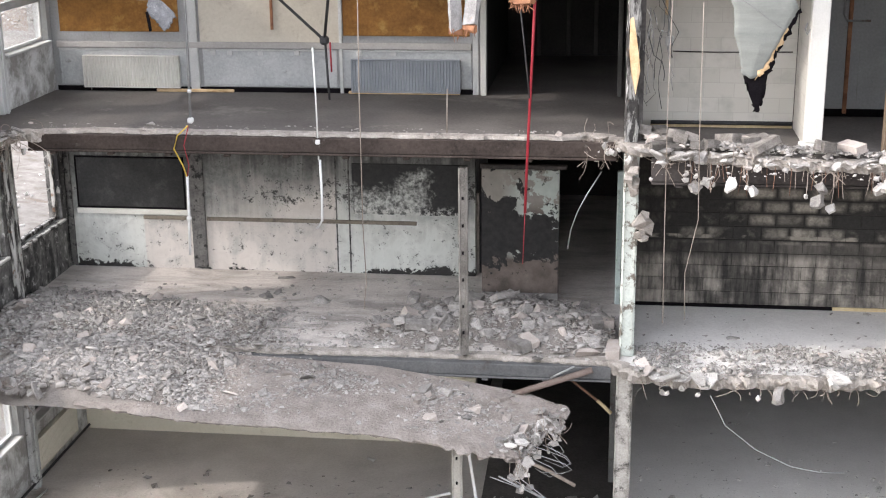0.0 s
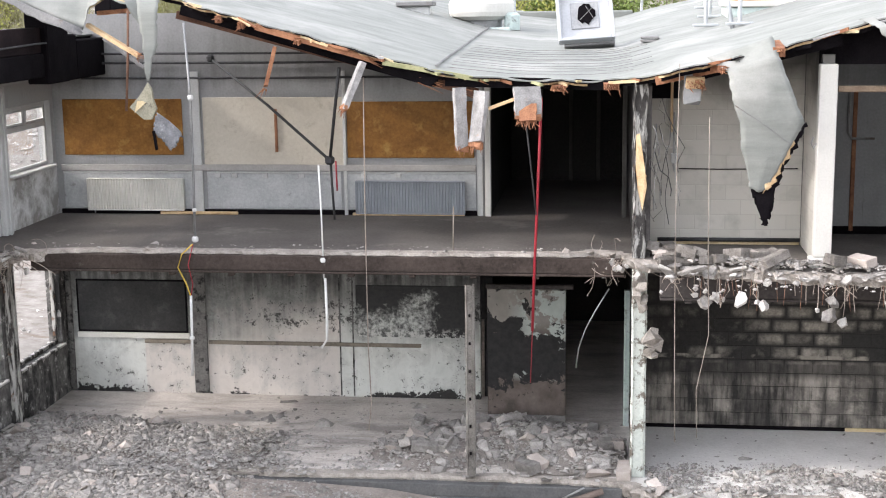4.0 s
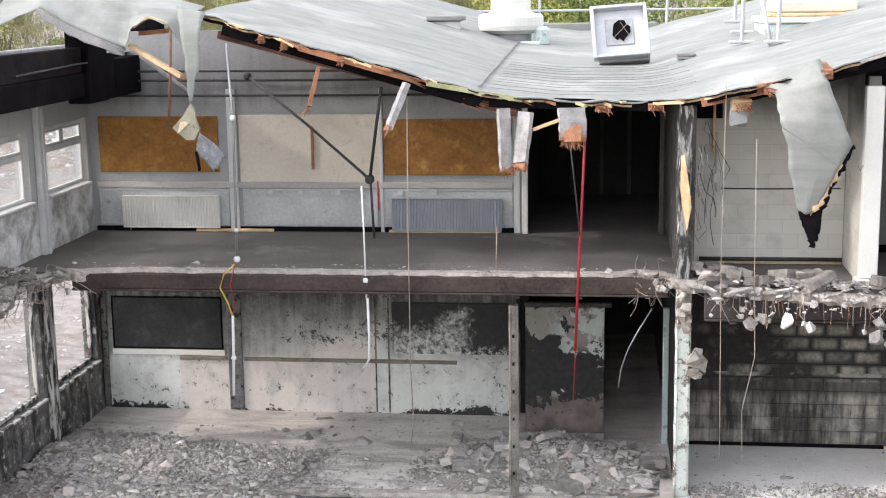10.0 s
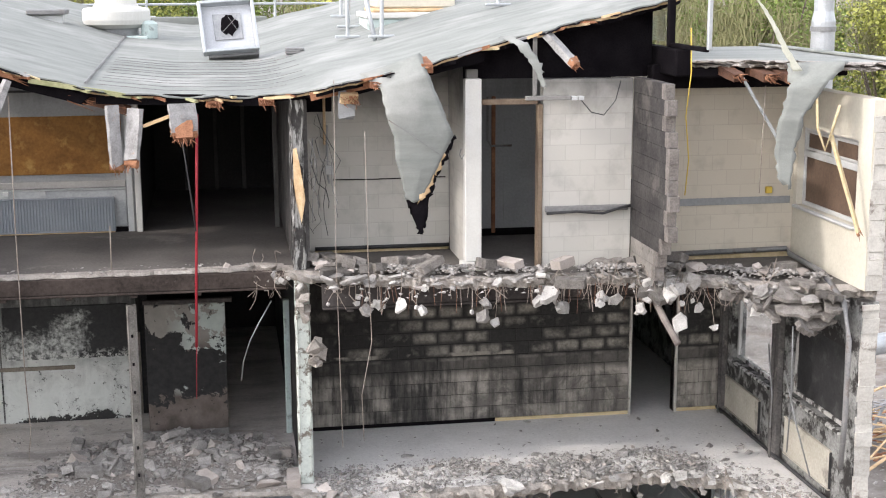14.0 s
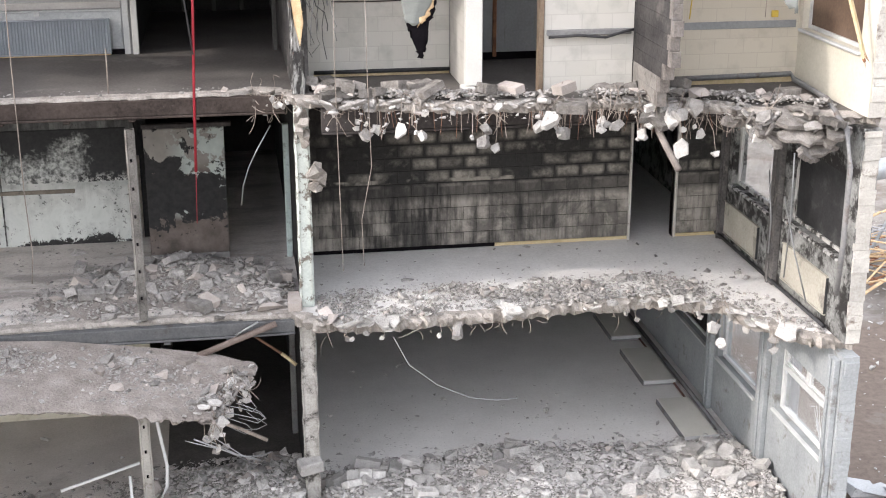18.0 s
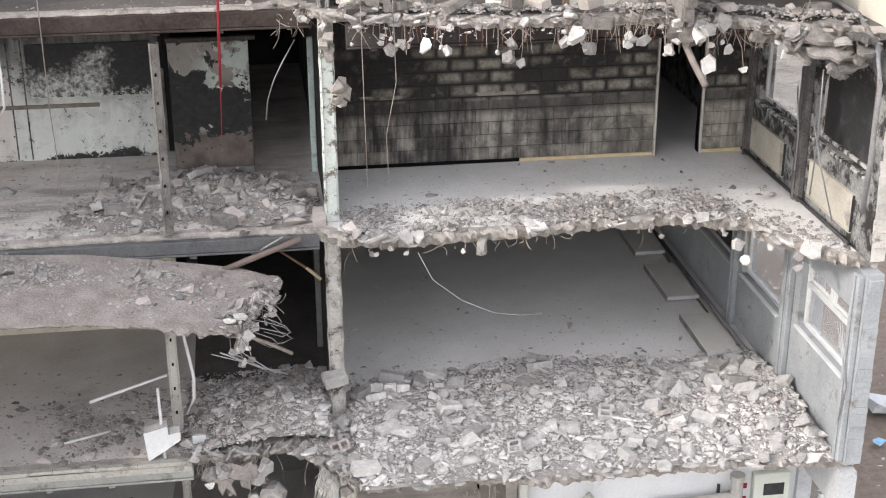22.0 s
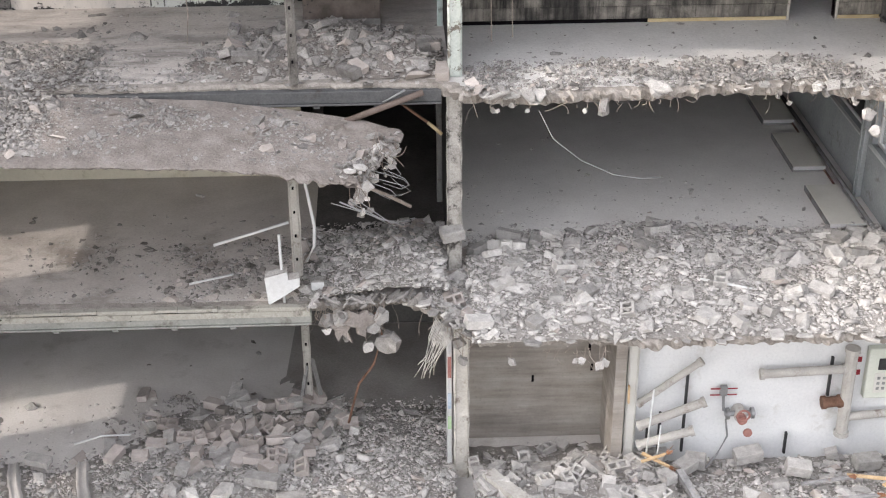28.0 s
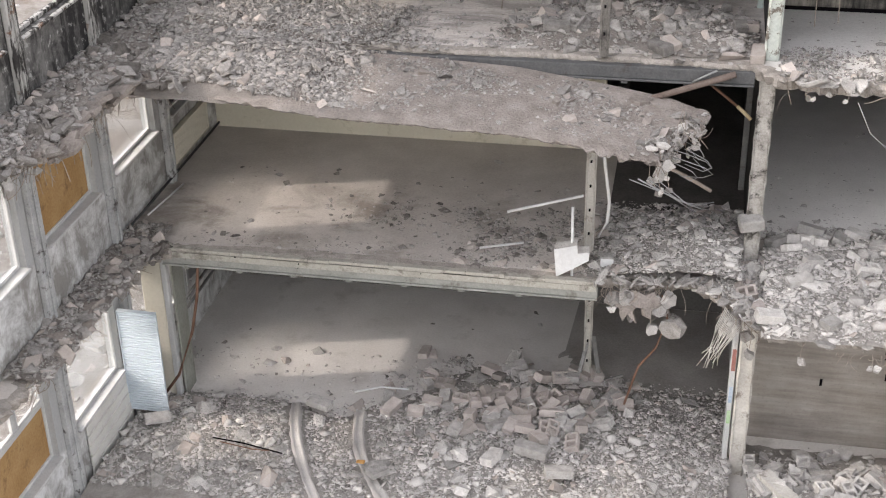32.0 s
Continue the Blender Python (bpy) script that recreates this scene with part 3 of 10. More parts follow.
def burnt_door_mat():
    """A scorched partition: brown below, a large black burn in the middle, pale green flakes round it."""
    m = Nodes("scorched_peeling_door")
    z, x = m.axis("z"), m.axis("x")
    blot = m.noise(1.9, 9, 0.66, warp=0.4)
    bell = m.math("MULTIPLY", m.between(z, 7.0, 7.7), m.between(z, 8.45, 7.95))
    heat = m.math("ADD", m.math("ADD", blot, m.math("MULTIPLY", bell, 0.2)), m.math("MULTIPLY", m.math("SUBTRACT", 8.5, x), 0.09))
    burn = m.between(m.math("ADD", heat, m.math("MULTIPLY", m.noise(14, 6, 0.7), 0.08)), 0.64, 0.655)
    brown = m.mix(m.between(m.noise(2.5, 8, 0.65), 0.3, 0.7), (0.05, 0.041, 0.036), (0.165, 0.135, 0.12))
    beige = m.mix(m.noise(5, 7, 0.65), (0.15, 0.138, 0.125), (0.31, 0.29, 0.265))
    black = m.mix(m.noise(12, 6), (0.008, 0.008, 0.009), (0.04, 0.038, 0.038))
    pale = m.mix(m.noise(8, 5), (0.3, 0.34, 0.32), (0.46, 0.5, 0.47))
    flake = m.math("MULTIPLY", m.between(m.noise(2.6, 8, 0.6, warp=0.2), 0.46, 0.475), m.math("MULTIPLY", m.between(z, 7.3, 7.4), m.between(x, 8.1, 8.5)))
    col = m.mix(m.between(z, 8.1, 8.35), brown, beige)
    col = m.mix(burn, m.mix(flake, col, pale), black)
    col = m.mix(m.math("MULTIPLY", m.between(m.noise(4.5, 8, 0.7), 0.6, 0.63), 0.8), col, black)
    return m.finish(col, 0.85, bump=blot, strength=0.5, depth=0.004)


BURNTDOOR = burnt_door_mat()


def flaked_mat():
    """Paint that flaked off burnt concrete: black, rust and dirty white in patches."""
    m = Nodes("flaked_burnt_paint")
    up = m.noise(1.0, 7, 0.65, vec=m.scaled(7.0, 7.0, 1.3), warp=0.3)
    fine = m.noise(22, 5, 0.65)
    pale = m.mix(fine, (0.3, 0.295, 0.28), (0.5, 0.49, 0.47))
    black = m.mix(fine, (0.012, 0.012, 0.012), (0.07, 0.065, 0.062))
    col = m.mix(m.between(up, 0.45, 0.52), black, pale)
    col = m.mix(m.math("MULTIPLY", m.between(m.noise(5.0, 6, 0.65), 0.6, 0.66), 0.8), col, (0.16, 0.08, 0.045))
    return m.finish(col, 0.9, bump=m.math("ADD", up, fine), strength=0.5, depth=0.01)


FLAKED = flaked_mat()


def stained_wall(sill):
    """A painted outer wall: pale above the sills, scuffed and water-stained below."""
    m = Nodes("stained_outer_wall_%d" % int(sill))
    z = m.axis("z")
    drip = m.noise(1.0, 7, 0.65, vec=m.scaled(3.0, 3.0, 0.8), warp=0.4)
    blot = m.noise(1.7, 9, 0.7, warp=0.3)
    fine = m.noise(24, 5, 0.6)
    pale = m.mix(fine, (0.3, 0.305, 0.305), (0.42, 0.425, 0.42))
    worn = m.mix(m.between(blot, 0.42, 0.6), m.mix(fine, (0.2, 0.192, 0.18), (0.31, 0.3, 0.285)), m.mix(fine, (0.5, 0.508, 0.51), (0.7, 0.708, 0.708)))
    low = m.between(z, sill, sill - 0.1)
    col = m.mix(low, m.mix(m.math("MULTIPLY", m.between(drip, 0.55, 0.7), 0.5), pale, (0.17, 0.165, 0.16)), m.mix(m.math("MULTIPLY", m.between(drip, 0.54, 0.7), 0.45), worn, (0.15, 0.142, 0.134)))
    return m.finish(col, 0.85, bump=m.math("ADD", blot, fine), strength=0.35, depth=0.008)


STAINEDWALL, STAINEDFIRST, STAINEDGROUND = stained_wall(10.78), stained_wall(4.45), stained_wall(1.2)


# ---- mesh helpers ----
class G:
    """Vertices and faces of one mesh."""

    def __init__(self):
        self.v, self.f, self.edge = [], [], None

    def add(self, verts, faces, m=None):
        k = len(self.v)
        self.v += [tuple(m @ Vector(p)) for p in verts] if m else [tuple(p) for p in verts]
        self.f += [tuple(i + k for i in f) for f in faces]
        return self

    def box(self, x0, x1, y0, y1, z0, z1, c=0.0, m=None):
        """A box; c: the width of its chamfers."""
        if c <= 0:
            p = [(x, y, z) for x in (x0, x1) for y in (y0, y1) for z in (z0, z1)]
            return self.add(p, [(0, 1, 3, 2), (4, 6, 7, 5), (0, 4, 5, 1), (2, 3, 7, 6), (0, 2, 6, 4), (1, 5, 7, 3)], m)
        c = min(c, 0.3 * min(abs(x1 - x0), abs(y1 - y0), abs(z1 - z0)))
        lo, hi, p, at = (x0, y0, z0), (x1, y1, z1), [], {}
        for corner in range(8):
            s = [(corner >> a) & 1 for a in range(3)]
            for a in range(3):
                at[corner, a] = len(p)
                p.append(tuple((hi[b] if s[b] else lo[b]) if b == a else ((hi[b] - c) if s[b] else (lo[b] + c)) for b in range(3)))
        f = []
        for a in range(3):
            b, d = (a + 1) % 3, (a + 2) % 3
            for s in (0, 1):
                ring = [(s << a) | (i << b) | (j << d) for i, j in ((0, 0), (1, 0), (1, 1), (0, 1))]
                ring = ring if s else ring[::-1]
                f.append(tuple(at[r, a] for r in ring))
            for i, j in ((0, 0), (1, 0), (1, 1), (0, 1)):
                q, r = (i << b) | (j << d), (1 << a) | (i << b) | (j << d)
                face = (at[q, b], at[r, b], at[r, d], at[q, d])
                f.append(face if i == j else face[::-1])
        for corner in range(8):
            face = tuple(at[corner, a] for a in range(3))
            f.append(face if bin(corner).count("1") % 2 else face[::-1])
        return self.add(p, f, m)

    def tube(self, pts, r, n=6, r2=None):
        """A tube along points."""
        pts = [Vector(p) for p in pts]
        k = len(self.v)
        for i, p in enumerate(pts):
            d = (pts[min(i + 1, len(pts) - 1)] - pts[max(i - 1, 0)]).normalized()
            a = d.cross(Vector((0.31, 0.17, 0.93))).normalized()
            b = d.cross(a)
            rr = r if r2 is None else r + (r2 - r) * i / (len(pts) - 1)
            self.v += [tuple(p + rr * (math.cos(math.tau * j / n) * a + math.sin(math.tau * j / n) * b)) for j in range(n)]
        for i in range(len(pts) - 1):
            for j in range(n):
                q = (j + 1) % n
                self.f.append((k + i * n + j, k + i * n + q, k + (i + 1) * n + q, k + (i + 1) * n + j))
        self.f.append(tuple(k + j for j in range(n))[::-1])
        self.f.append(tuple(k + (len(pts) - 1) * n + j for j in range(n)))
        return self

    def prism(self, poly, z0, z1):
        """An upright prism over a polygon of (x, y)."""
        n, k = len(poly), len(self.v)
        self.v += [(x, y, z0) for x, y in poly] + [(x, y, z1) for x, y in poly]
        self.f += [tuple(range(k, k + n))[::-1], tuple(range(k + n, k + 2 * n))]
        self.f += [(k + i, k + (i + 1) % n, k + n + (i + 1) % n, k + n + i) for i in range(n)]
        return self

    def mesh(self, name, mat, smooth=False):
        me = bpy.data.meshes.new(name)
        me.from_pydata(self.v, [], self.f)
        bm = bmesh.new()
        bm.from_mesh(me)
        bmesh.ops.recalc_face_normals(bm, faces=bm.faces)
        bm.to_mesh(me)
        bm.free()
        me.materials.append(mat)
        if self.edge:
            me.materials.append(self.edge[0])
            for p in me.polygons[: self.edge[1]]:
                p.material_index = 1
        if smooth:
            me.shade_smooth()
        return me


def hang(ob, parent):
    ob.parent = parent
    ob.matrix_parent_inverse = parent.matrix_basis.inverted()
    return ob


def part(name, g, mat, parent, label="", smooth=False):
    """Links g as ONE mesh object under a thing or a part."""
    ob = hang(new(name, g.mesh(name, mat, smooth)), parent)
    return tagged(ob, label) if label else ob


def solid(name, g, mat, label, category, kind="", group="", smooth=False):
    """A top-level thing of one mesh."""
    return tagged(new(name, g.mesh(name, mat, smooth)), label, category, group, kind)


def thing(name, at, label, category, group="", kind=""):
    """An Empty at the base of a thing."""
    ob = new(name)
    ob.matrix_basis = Matrix.Translation(at)
    return tagged(ob, label, category, group, kind)


def wob(x, y, z, s=1.0):
    return noise.noise(Vector((x * s, y * s, z * s)))


def resample(pts, step):
    out = []
    for (x0, y0), (x1, y1) in zip(pts, pts[1:]):
        n = max(1, int(math.hypot(x1 - x0, y1 - y0) / step))
        out += [(x0 + (x1 - x0) * i / n, y0 + (y1 - y0) * i / n) for i in range(n)]
    return out + [pts[-1]]


def broken_slab(front, back, z1, z0, rough=0.1, step=0.05, seed=0.0, drop=None, calm=None, edge=None):
    """A slab of concrete: a broken front edge along one line of (x, y), and straight sides along another. drop: how far each place has sunk."""
    g, line = G(), resample(front, step)
    levels = [(0.16, z1), (0.03, z1 - 0.012), (0.0, z1 - 0.3 * (z1 - z0)), (0.02, z1 - 0.65 * (z1 - z0)), (0.06, z0), (0.2, z0)]
    rows = []
    most = rough
    for i, (x, y) in enumerate(line):
        rough = 0.35 * most if calm and calm[0] < x < calm[1] else most
        xa, ya = line[max(i - 1, 0)]
        xb, yb = line[min(i + 1, len(line) - 1)]
        d = math.hypot(xb - xa, yb - ya) or 1
        nx, ny = -(yb - ya) / d, (xb - xa) / d
        low = 0.35 * rough * wob(x, y, seed, 1.3) + 0.3 * rough * wob(x, y, seed + 9, 5) + 0.5 * rough * noise.cell(Vector((x * 3.1, y * 3.1, seed))) + 0.35 * rough * noise.cell(Vector((x * 7.7, y * 7.7, seed + 3)))
        row = []
        for k, (inset, z) in enumerate(levels):
            jag = low + (0.7 * rough * wob(x + 3 * k, y, seed + z, 9) + 0.4 * rough * wob(x, y + k, seed + z, 23)) * (k not in (0, 5))
            dz = (0.04 * wob(x, y, z + seed, 6) + 0.03 * wob(x, y, z, 17)) * (0 < k < 5)
            px, py = x + nx * (inset + jag), y + ny * (inset + jag)
            row.append(len(g.v))
            g.v.append((px, py, z + dz * rough * 5 - (drop(px, py) if drop else 0)))
        rows.append(row)
    for a, b in zip(rows, rows[1:]):
        g.f += [(a[k], b[k], b[k + 1], a[k + 1]) for k in range(5)]
    g.edge = (edge or BROKEN, len(g.f))
    tops, bots = [], []
    for x, y in back:
        d = drop(x, y) if drop else 0
        tops.append(len(g.v))
        g.v.append((x, y, z1 - d))
        bots.append(len(g.v))
        g.v.append((x, y, z0 - d))
    for ring in ([r[0] for r in rows] + tops, [r[5] for r in rows] + bots):
        flat = [Vector(g.v[i][:2]) for i in ring]
        z = z1 if ring[0] == rows[0][0] else z0
        cap = geometry.delaunay_2d_cdt(flat, [], [list(range(len(ring)))], 1, 1e-5)
        g.add([(p.x, p.y, z - (drop(p.x, p.y) if drop else 0)) for p in cap[0]], cap[2])
    g.f += [(tops[i], bots[i], bots[i + 1], tops[i + 1]) for i in range(len(tops) - 1)]
    g.f += [(rows[-1][0], *rows[-1][1:], bots[0], tops[0]), (tops[-1], bots[-1], *rows[0][::-1])]
    return g


def wall_with_openings(along, a0, a1, z0, z1, lo, hi, holes):
    """A wall as solid pieces round its openings. along: 'x' or 'y'; lo, hi: its two faces; holes: (a, b, bottom, top)."""
    av = sorted({a0, a1, *[v for h in holes for v in h[:2]]})
    zv = sorted({z0, z1, *[min(max(v, z0), z1) for h in holes for v in h[2:]]})
    full = [[not any(h[0] < (av[i] + av[i + 1]) / 2 < h[1] and h[2] < (zv[k] + zv[k + 1]) / 2 < h[3] for h in holes) for k in range(len(zv) - 1)] for i in range(len(av) - 1)]
    g, seen = G(), {}

    def vert(i, d, k):
        if (i, d, k) not in seen:
            seen[i, d, k] = len(g.v)
            g.v.append((av[i], (lo, hi)[d], zv[k]) if along == "x" else ((lo, hi)[d], av[i], zv[k]))
        return seen[i, d, k]

    def solid_at(i, k):
        return 0 <= i < len(av) - 1 and 0 <= k < len(zv) - 1 and full[i][k]

    for i in range(len(av) - 1):
        for k in range(len(zv) - 1):
            if full[i][k]:
                for d in (0, 1):
                    g.f.append((vert(i, d, k), vert(i + 1, d, k), vert(i + 1, d, k + 1), vert(i, d, k + 1)))
                for di, dk, p, q in ((-1, 0, (i, k), (i, k + 1)), (1, 0, (i + 1, k), (i + 1, k + 1)), (0, -1, (i, k), (i + 1, k)), (0, 1, (i, k + 1), (i + 1, k + 1))):
                    if not solid_at(i + di, k + dk):
                        g.f.append((vert(p[0], 0, p[1]), vert(q[0], 0, q[1]), vert(q[0], 1, q[1]), vert(p[0], 1, p[1])))
    return g

SOOTYPAINT = mottled("sooty_pale_paint", (0.1, 0.098, 0.095), (0.33, 0.335, 0.325), 2.4, 25, 0.85, strength=0.5, stain=(0.025, 0.023, 0.022), stain_scale=2.6, stain_from=0.47, stain_to=0.56)

# ---- the structure: four storeys, cut open ----
Z0, Z1, Z2, Z3 = 0.0, 3.3, 6.6, 9.9
XR = 17.65

# ground
def ground_height(x, y):
    far = max(0.0, math.hypot(x - 9, y) - 40)
    heap = 7.5 * math.exp(-(((x + 42) / 22) ** 2 + ((y - 92) / 13) ** 2)) + 1.4 * math.exp(-(((x + 17) / 5) ** 2 + ((y - 22) / 6) ** 2))
    hill = 0.10 * max(0.0, y - 95) + 0.08 * max(0.0, x - 75)
    rough = 0.25 * wob(x, y, 0, 0.25) + 0.1 * wob(x, y, 0, 0.9) if far < 120 else 0
    near = 1.0 if math.hypot(x - 9, y + 3) > 14 else 0.25
    return -0.15 + near * rough + heap + min(hill, 26)


gg = G()
gx = [-3000, -1200, -500, -250] + [-140 + 4 * i for i in range(27)] + [-34 + 1.5 * i for i in range(60)] + [58 + 5 * i for i in range(12)] + [130, 200, 400, 1200, 3000]
gy = [-3000, -800, -300, -120, -60] + [-36 + 1.5 * i for i in range(56)] + [49 + 3 * i for i in range(36)] + [165, 190, 250, 400, 900, 3000]
gg.v = [(x, y, ground_height(x, y)) for y in gy for x in gx]
w = len(gx)
gg.f = [(j * w + i, j * w + i + 1, (j + 1) * w + i + 1, (j + 1) * w + i) for j in range(len(gy) - 1) for i in range(w - 1)]
solid("ground", gg, EARTH, "dusty brown earth strewn with demolition dust", "ground", "structure", smooth=True)

# ground floor slab
solid("floor_ground", G().box(-0.25, 17.9, -12.0, 6.0, -0.4, Z0), PALEDUST, "dust-covered concrete ground floor", "floor", "structure")

# two dark sheets laid over the slabs, standing in for the passage's shade
solid("floor_passage_first", broken_slab([(7.75, -2.3), (8.4, -2.7), (9.2, -2.6), (10.08, -2.9)], [(10.08, 5.95), (7.75, 5.95)], 3.306, 3.301, 0.2, seed=41, edge=SHADEFLOOR), SHADEFLOOR, "dark sheet standing in for shade on the passage floor", "floor", "structure")
solid("floor_passage_ground", broken_slab([(7.0, -2.0), (7.8, -2.6), (8.8, -3.0), (10.08, -3.4)], [(10.08, -0.02), (7.2, -0.02)], 0.006, 0.001, 0.2, seed=42, edge=DIMFLOOR), DIMFLOOR, "dark sheet standing in for shade on the ground floor", "floor", "structure")
# first floor
solid("floor_first", broken_slab([(-0.25, -12.0), (0.35, -11.8), (0.4, -9.0), (0.3, -7.0), (0.55, -5.4), (0.9, -4.9), (3.0, -4.78), (7.4, -4.85), (8.6, -4.75), (9.4, -4.7), (10.05, -5.2), (10.5, -5.9), (13.4, -6.12), (16.0, -6.1), (17.9, -6.25)], [(17.9, 6.0), (-0.25, 6.0)], Z1, Z1 - 0.19, 0.13, seed=1, calm=(1.2, 7.6)), FLOOR1, "dusty broken concrete floor slab with ragged edge", "floor", "structure")
# second floor
solid("floor_second", broken_slab([(-0.25, -12.0), (0.5, -11.8), (0.6, -9.2), (0.85, -7.8), (0.75, -6.4), (0.9, -5.4), (1.6, -5.1), (2.4, -4.6), (3.0, -3.9), (5.5, -3.9), (8.5, -3.85), (10.0, -3.95), (10.3, -4.35), (11.5, -4.5), (13.5, -4.3), (15.8, -4.15), (16.5, -4.7), (17.0, -5.7), (17.3, -6.1), (17.9, -6.2)], [(17.9, 6.0), (-0.25, 6.0)], Z2, Z2 - 0.2, 0.13, seed=2, calm=(3.2, 10.0)), FLOOR2, "dusty broken concrete floor slab with ragged edge", "floor", "structure")
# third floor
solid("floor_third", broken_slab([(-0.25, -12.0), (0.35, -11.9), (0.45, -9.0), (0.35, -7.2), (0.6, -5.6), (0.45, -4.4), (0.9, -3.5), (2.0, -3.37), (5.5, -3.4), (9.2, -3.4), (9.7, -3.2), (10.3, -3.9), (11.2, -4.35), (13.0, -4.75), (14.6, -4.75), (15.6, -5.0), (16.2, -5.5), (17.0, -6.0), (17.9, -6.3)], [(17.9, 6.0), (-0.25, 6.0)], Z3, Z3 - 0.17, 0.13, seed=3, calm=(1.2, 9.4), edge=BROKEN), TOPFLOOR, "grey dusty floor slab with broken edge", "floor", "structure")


BEAMGREY = mottled("dull_beam_steel", (0.07, 0.072, 0.075), (0.14, 0.14, 0.142), 2.0, 30, 0.7, 0.2, stain=(0.06, 0.05, 0.045), stain_scale=3.0)


LIPCREAM = mottled("chalky_cream_lip", (0.3, 0.287, 0.25), (0.46, 0.443, 0.395), 3.0, 35, 0.9, strength=0.6, stain=(0.19, 0.175, 0.15), stain_scale=3.0, stain_from=0.52, stain_to=0.64)
DULLBEAM = mottled("dull_green_grey_beam", (0.2, 0.205, 0.19), (0.34, 0.338, 0.31), 1.6, 26, 0.8, strength=0.4, stain=(0.13, 0.115, 0.1), stain_scale=2.6, stain_from=0.56, stain_to=0.68)
BROWNSTEEL = mottled("sooty_brown_beam", (0.022, 0.017, 0.015), (0.075, 0.059, 0.052), 1.5, 22, 0.85, stain=(0.13, 0.117, 0.107), stain_scale=2.6, stain_from=0.6, stain_to=0.7, gloss=0.15)


def toothed_beam(name, x0, x1, y, z0, z1, mat, label, pitch=0.92, wide=0.16):
    """An edge beam with a toothed lower lip."""
    b = thing(name, ((x0 + x1) / 2, y, z0), label, "beam", kind="structure")
    part("web", G().box(x0, x1, y, y + wide, z0, z1, 0.01), mat, b)
    part("lower_lip", G().box(x0, x1, y - 0.03, y + wide + 0.03, z0 - 0.035, z0 - 0.002, 0.008), mat, b)
    for i in range(int((x1 - x0) / pitch)):
        x = x0 + 0.4 + i * pitch
        part("tooth", G().box(x - 0.05, x + 0.05, y - 0.02, y + 0.08, z0 - 0.08, z0 - 0.037, 0.01), mat, b)


toothed_beam("edge_beam_third", 0.95, 10.0, -3.48, 9.61, 9.84, BROWNSTEEL, "soot-blackened edge beam under the floor slab")
toothed_beam("edge_beam_third_right", 10.5, 17.2, -3.95, 9.38, 9.73, SOOTSTEEL, "soot-blackened beam behind the broken slab edge")
toothed_beam("edge_beam_second", 3.1, 10.0, -3.99, 6.32, 6.51, BEAMGREY, "grey steel edge beam under the floor slab")
lip = thing("floor_lip", (4.3, -4.92, 3.25), "thin cream lip along the chipped floor edge", "trim", kind="structure")
lr = random.Random(77)
lx = 0.8
while lx < 7.85:
    ln = lr.uniform(0.3, 0.9)
    part("lip_piece", G().box(lx, min(7.9, lx + ln) - 0.004, -4.935 - lr.uniform(0, 0.012), -4.83, 3.262 - lr.uniform(0, 0.02), 3.312 + lr.uniform(-0.012, 0.006), 0.008), LIPCREAM, lip)
    lx += ln
part("web_face", G().box(0.8, 7.88, -4.925, -4.912, 3.13, 3.235, 0.004), LIPCREAM, lip)
toothed_beam("edge_beam_first", 0.75, 7.9, -4.91, 3.01, 3.2, DULLBEAM, "grey concrete edge beam under the floor slab")

def roof_profile(x):
    pts = [(2.9, 13.76), (3.6, 13.6), (4.3, 13.43), (5.6, 13.08), (7.3, 12.62), (8.4, 12.5), (9.6, 12.49), (9.95, 12.52), (10.3, 12.61), (10.75, 12.73), (11.6, 12.9), (13.0, 13.28), (15.2, 13.8), (15.7, 13.92)]
    return float(np.interp(x, [p[0] for p in pts], [p[1] for p in pts]))


def roof_cut(x):
    return float(np.interp(x, [2.9, 4, 7, 9.9, 10.6, 11.5, 15.6], [-2.6, -3.3, -3.5, -3.55, -4.3, -4.45, -4.4]))


def roof_z(x, y):
    return roof_profile(x) + 0.036 * (y + 3.4)


def wall_under_roof(x0, x1, y0, y1, z0, most=13.4, clear=0.17):
    """A wall whose head follows the sagging roof from below."""
    n = max(1, int((x1 - x0) / 0.25))
    g = G()
    for i in range(n + 1):
        x = x0 + (x1 - x0) * i / n
        top = min(most if x < 15.75 else 12.3, roof_z(min(max(x, 2.9), 15.7), y0) - clear)
        g.v += [(x, y0, z0), (x, y1, z0), (x, y1, top), (x, y0, top)]
    for i in range(n):
        for k in range(4):
            a, b = 4 * i + k, 4 * i + (k + 1) % 4
            g.f.append((a, b, b + 4, a + 4))
    g.f += [(0, 1, 2, 3), (4 * n, 4 * n + 1, 4 * n + 2, 4 * n + 3)]
    return g


# back wall of the classrooms, one storey each
solid("wall_back_first", wall_with_openings("x", 0, 7.55, Z1, Z2 - 0.2, 0, 0.2, []), mottled("pale_cream_plaster", (0.56, 0.52, 0.42), (0.66, 0.62, 0.52), 0.8, 18, 0.85, stain=(0.36, 0.32, 0.22), stain_scale=1.6, stain_from=0.6, stain_to=0.75), "cream painted back wall with stained base", "wall", "structure")
# the room's deep shade is put into this wall's dark grey
solid("wall_back_ground", wall_with_openings("x", 0, 10.1, Z0, Z1 - 0.19, 0, 0.2, []), mottled("shade_grey_wall", (0.07, 0.068, 0.066), (0.13, 0.126, 0.12), 1.0, 20, 0.95), "grey back wall coloured dark for deep shade", "wall", "structure")
solid("wall_back_second", wall_with_openings("x", 0, 7.55, Z2, Z3 - 0.17, 0, 0.2, []), SOOTPLASTER, "white plaster wall blackened by soot", "wall", "structure")
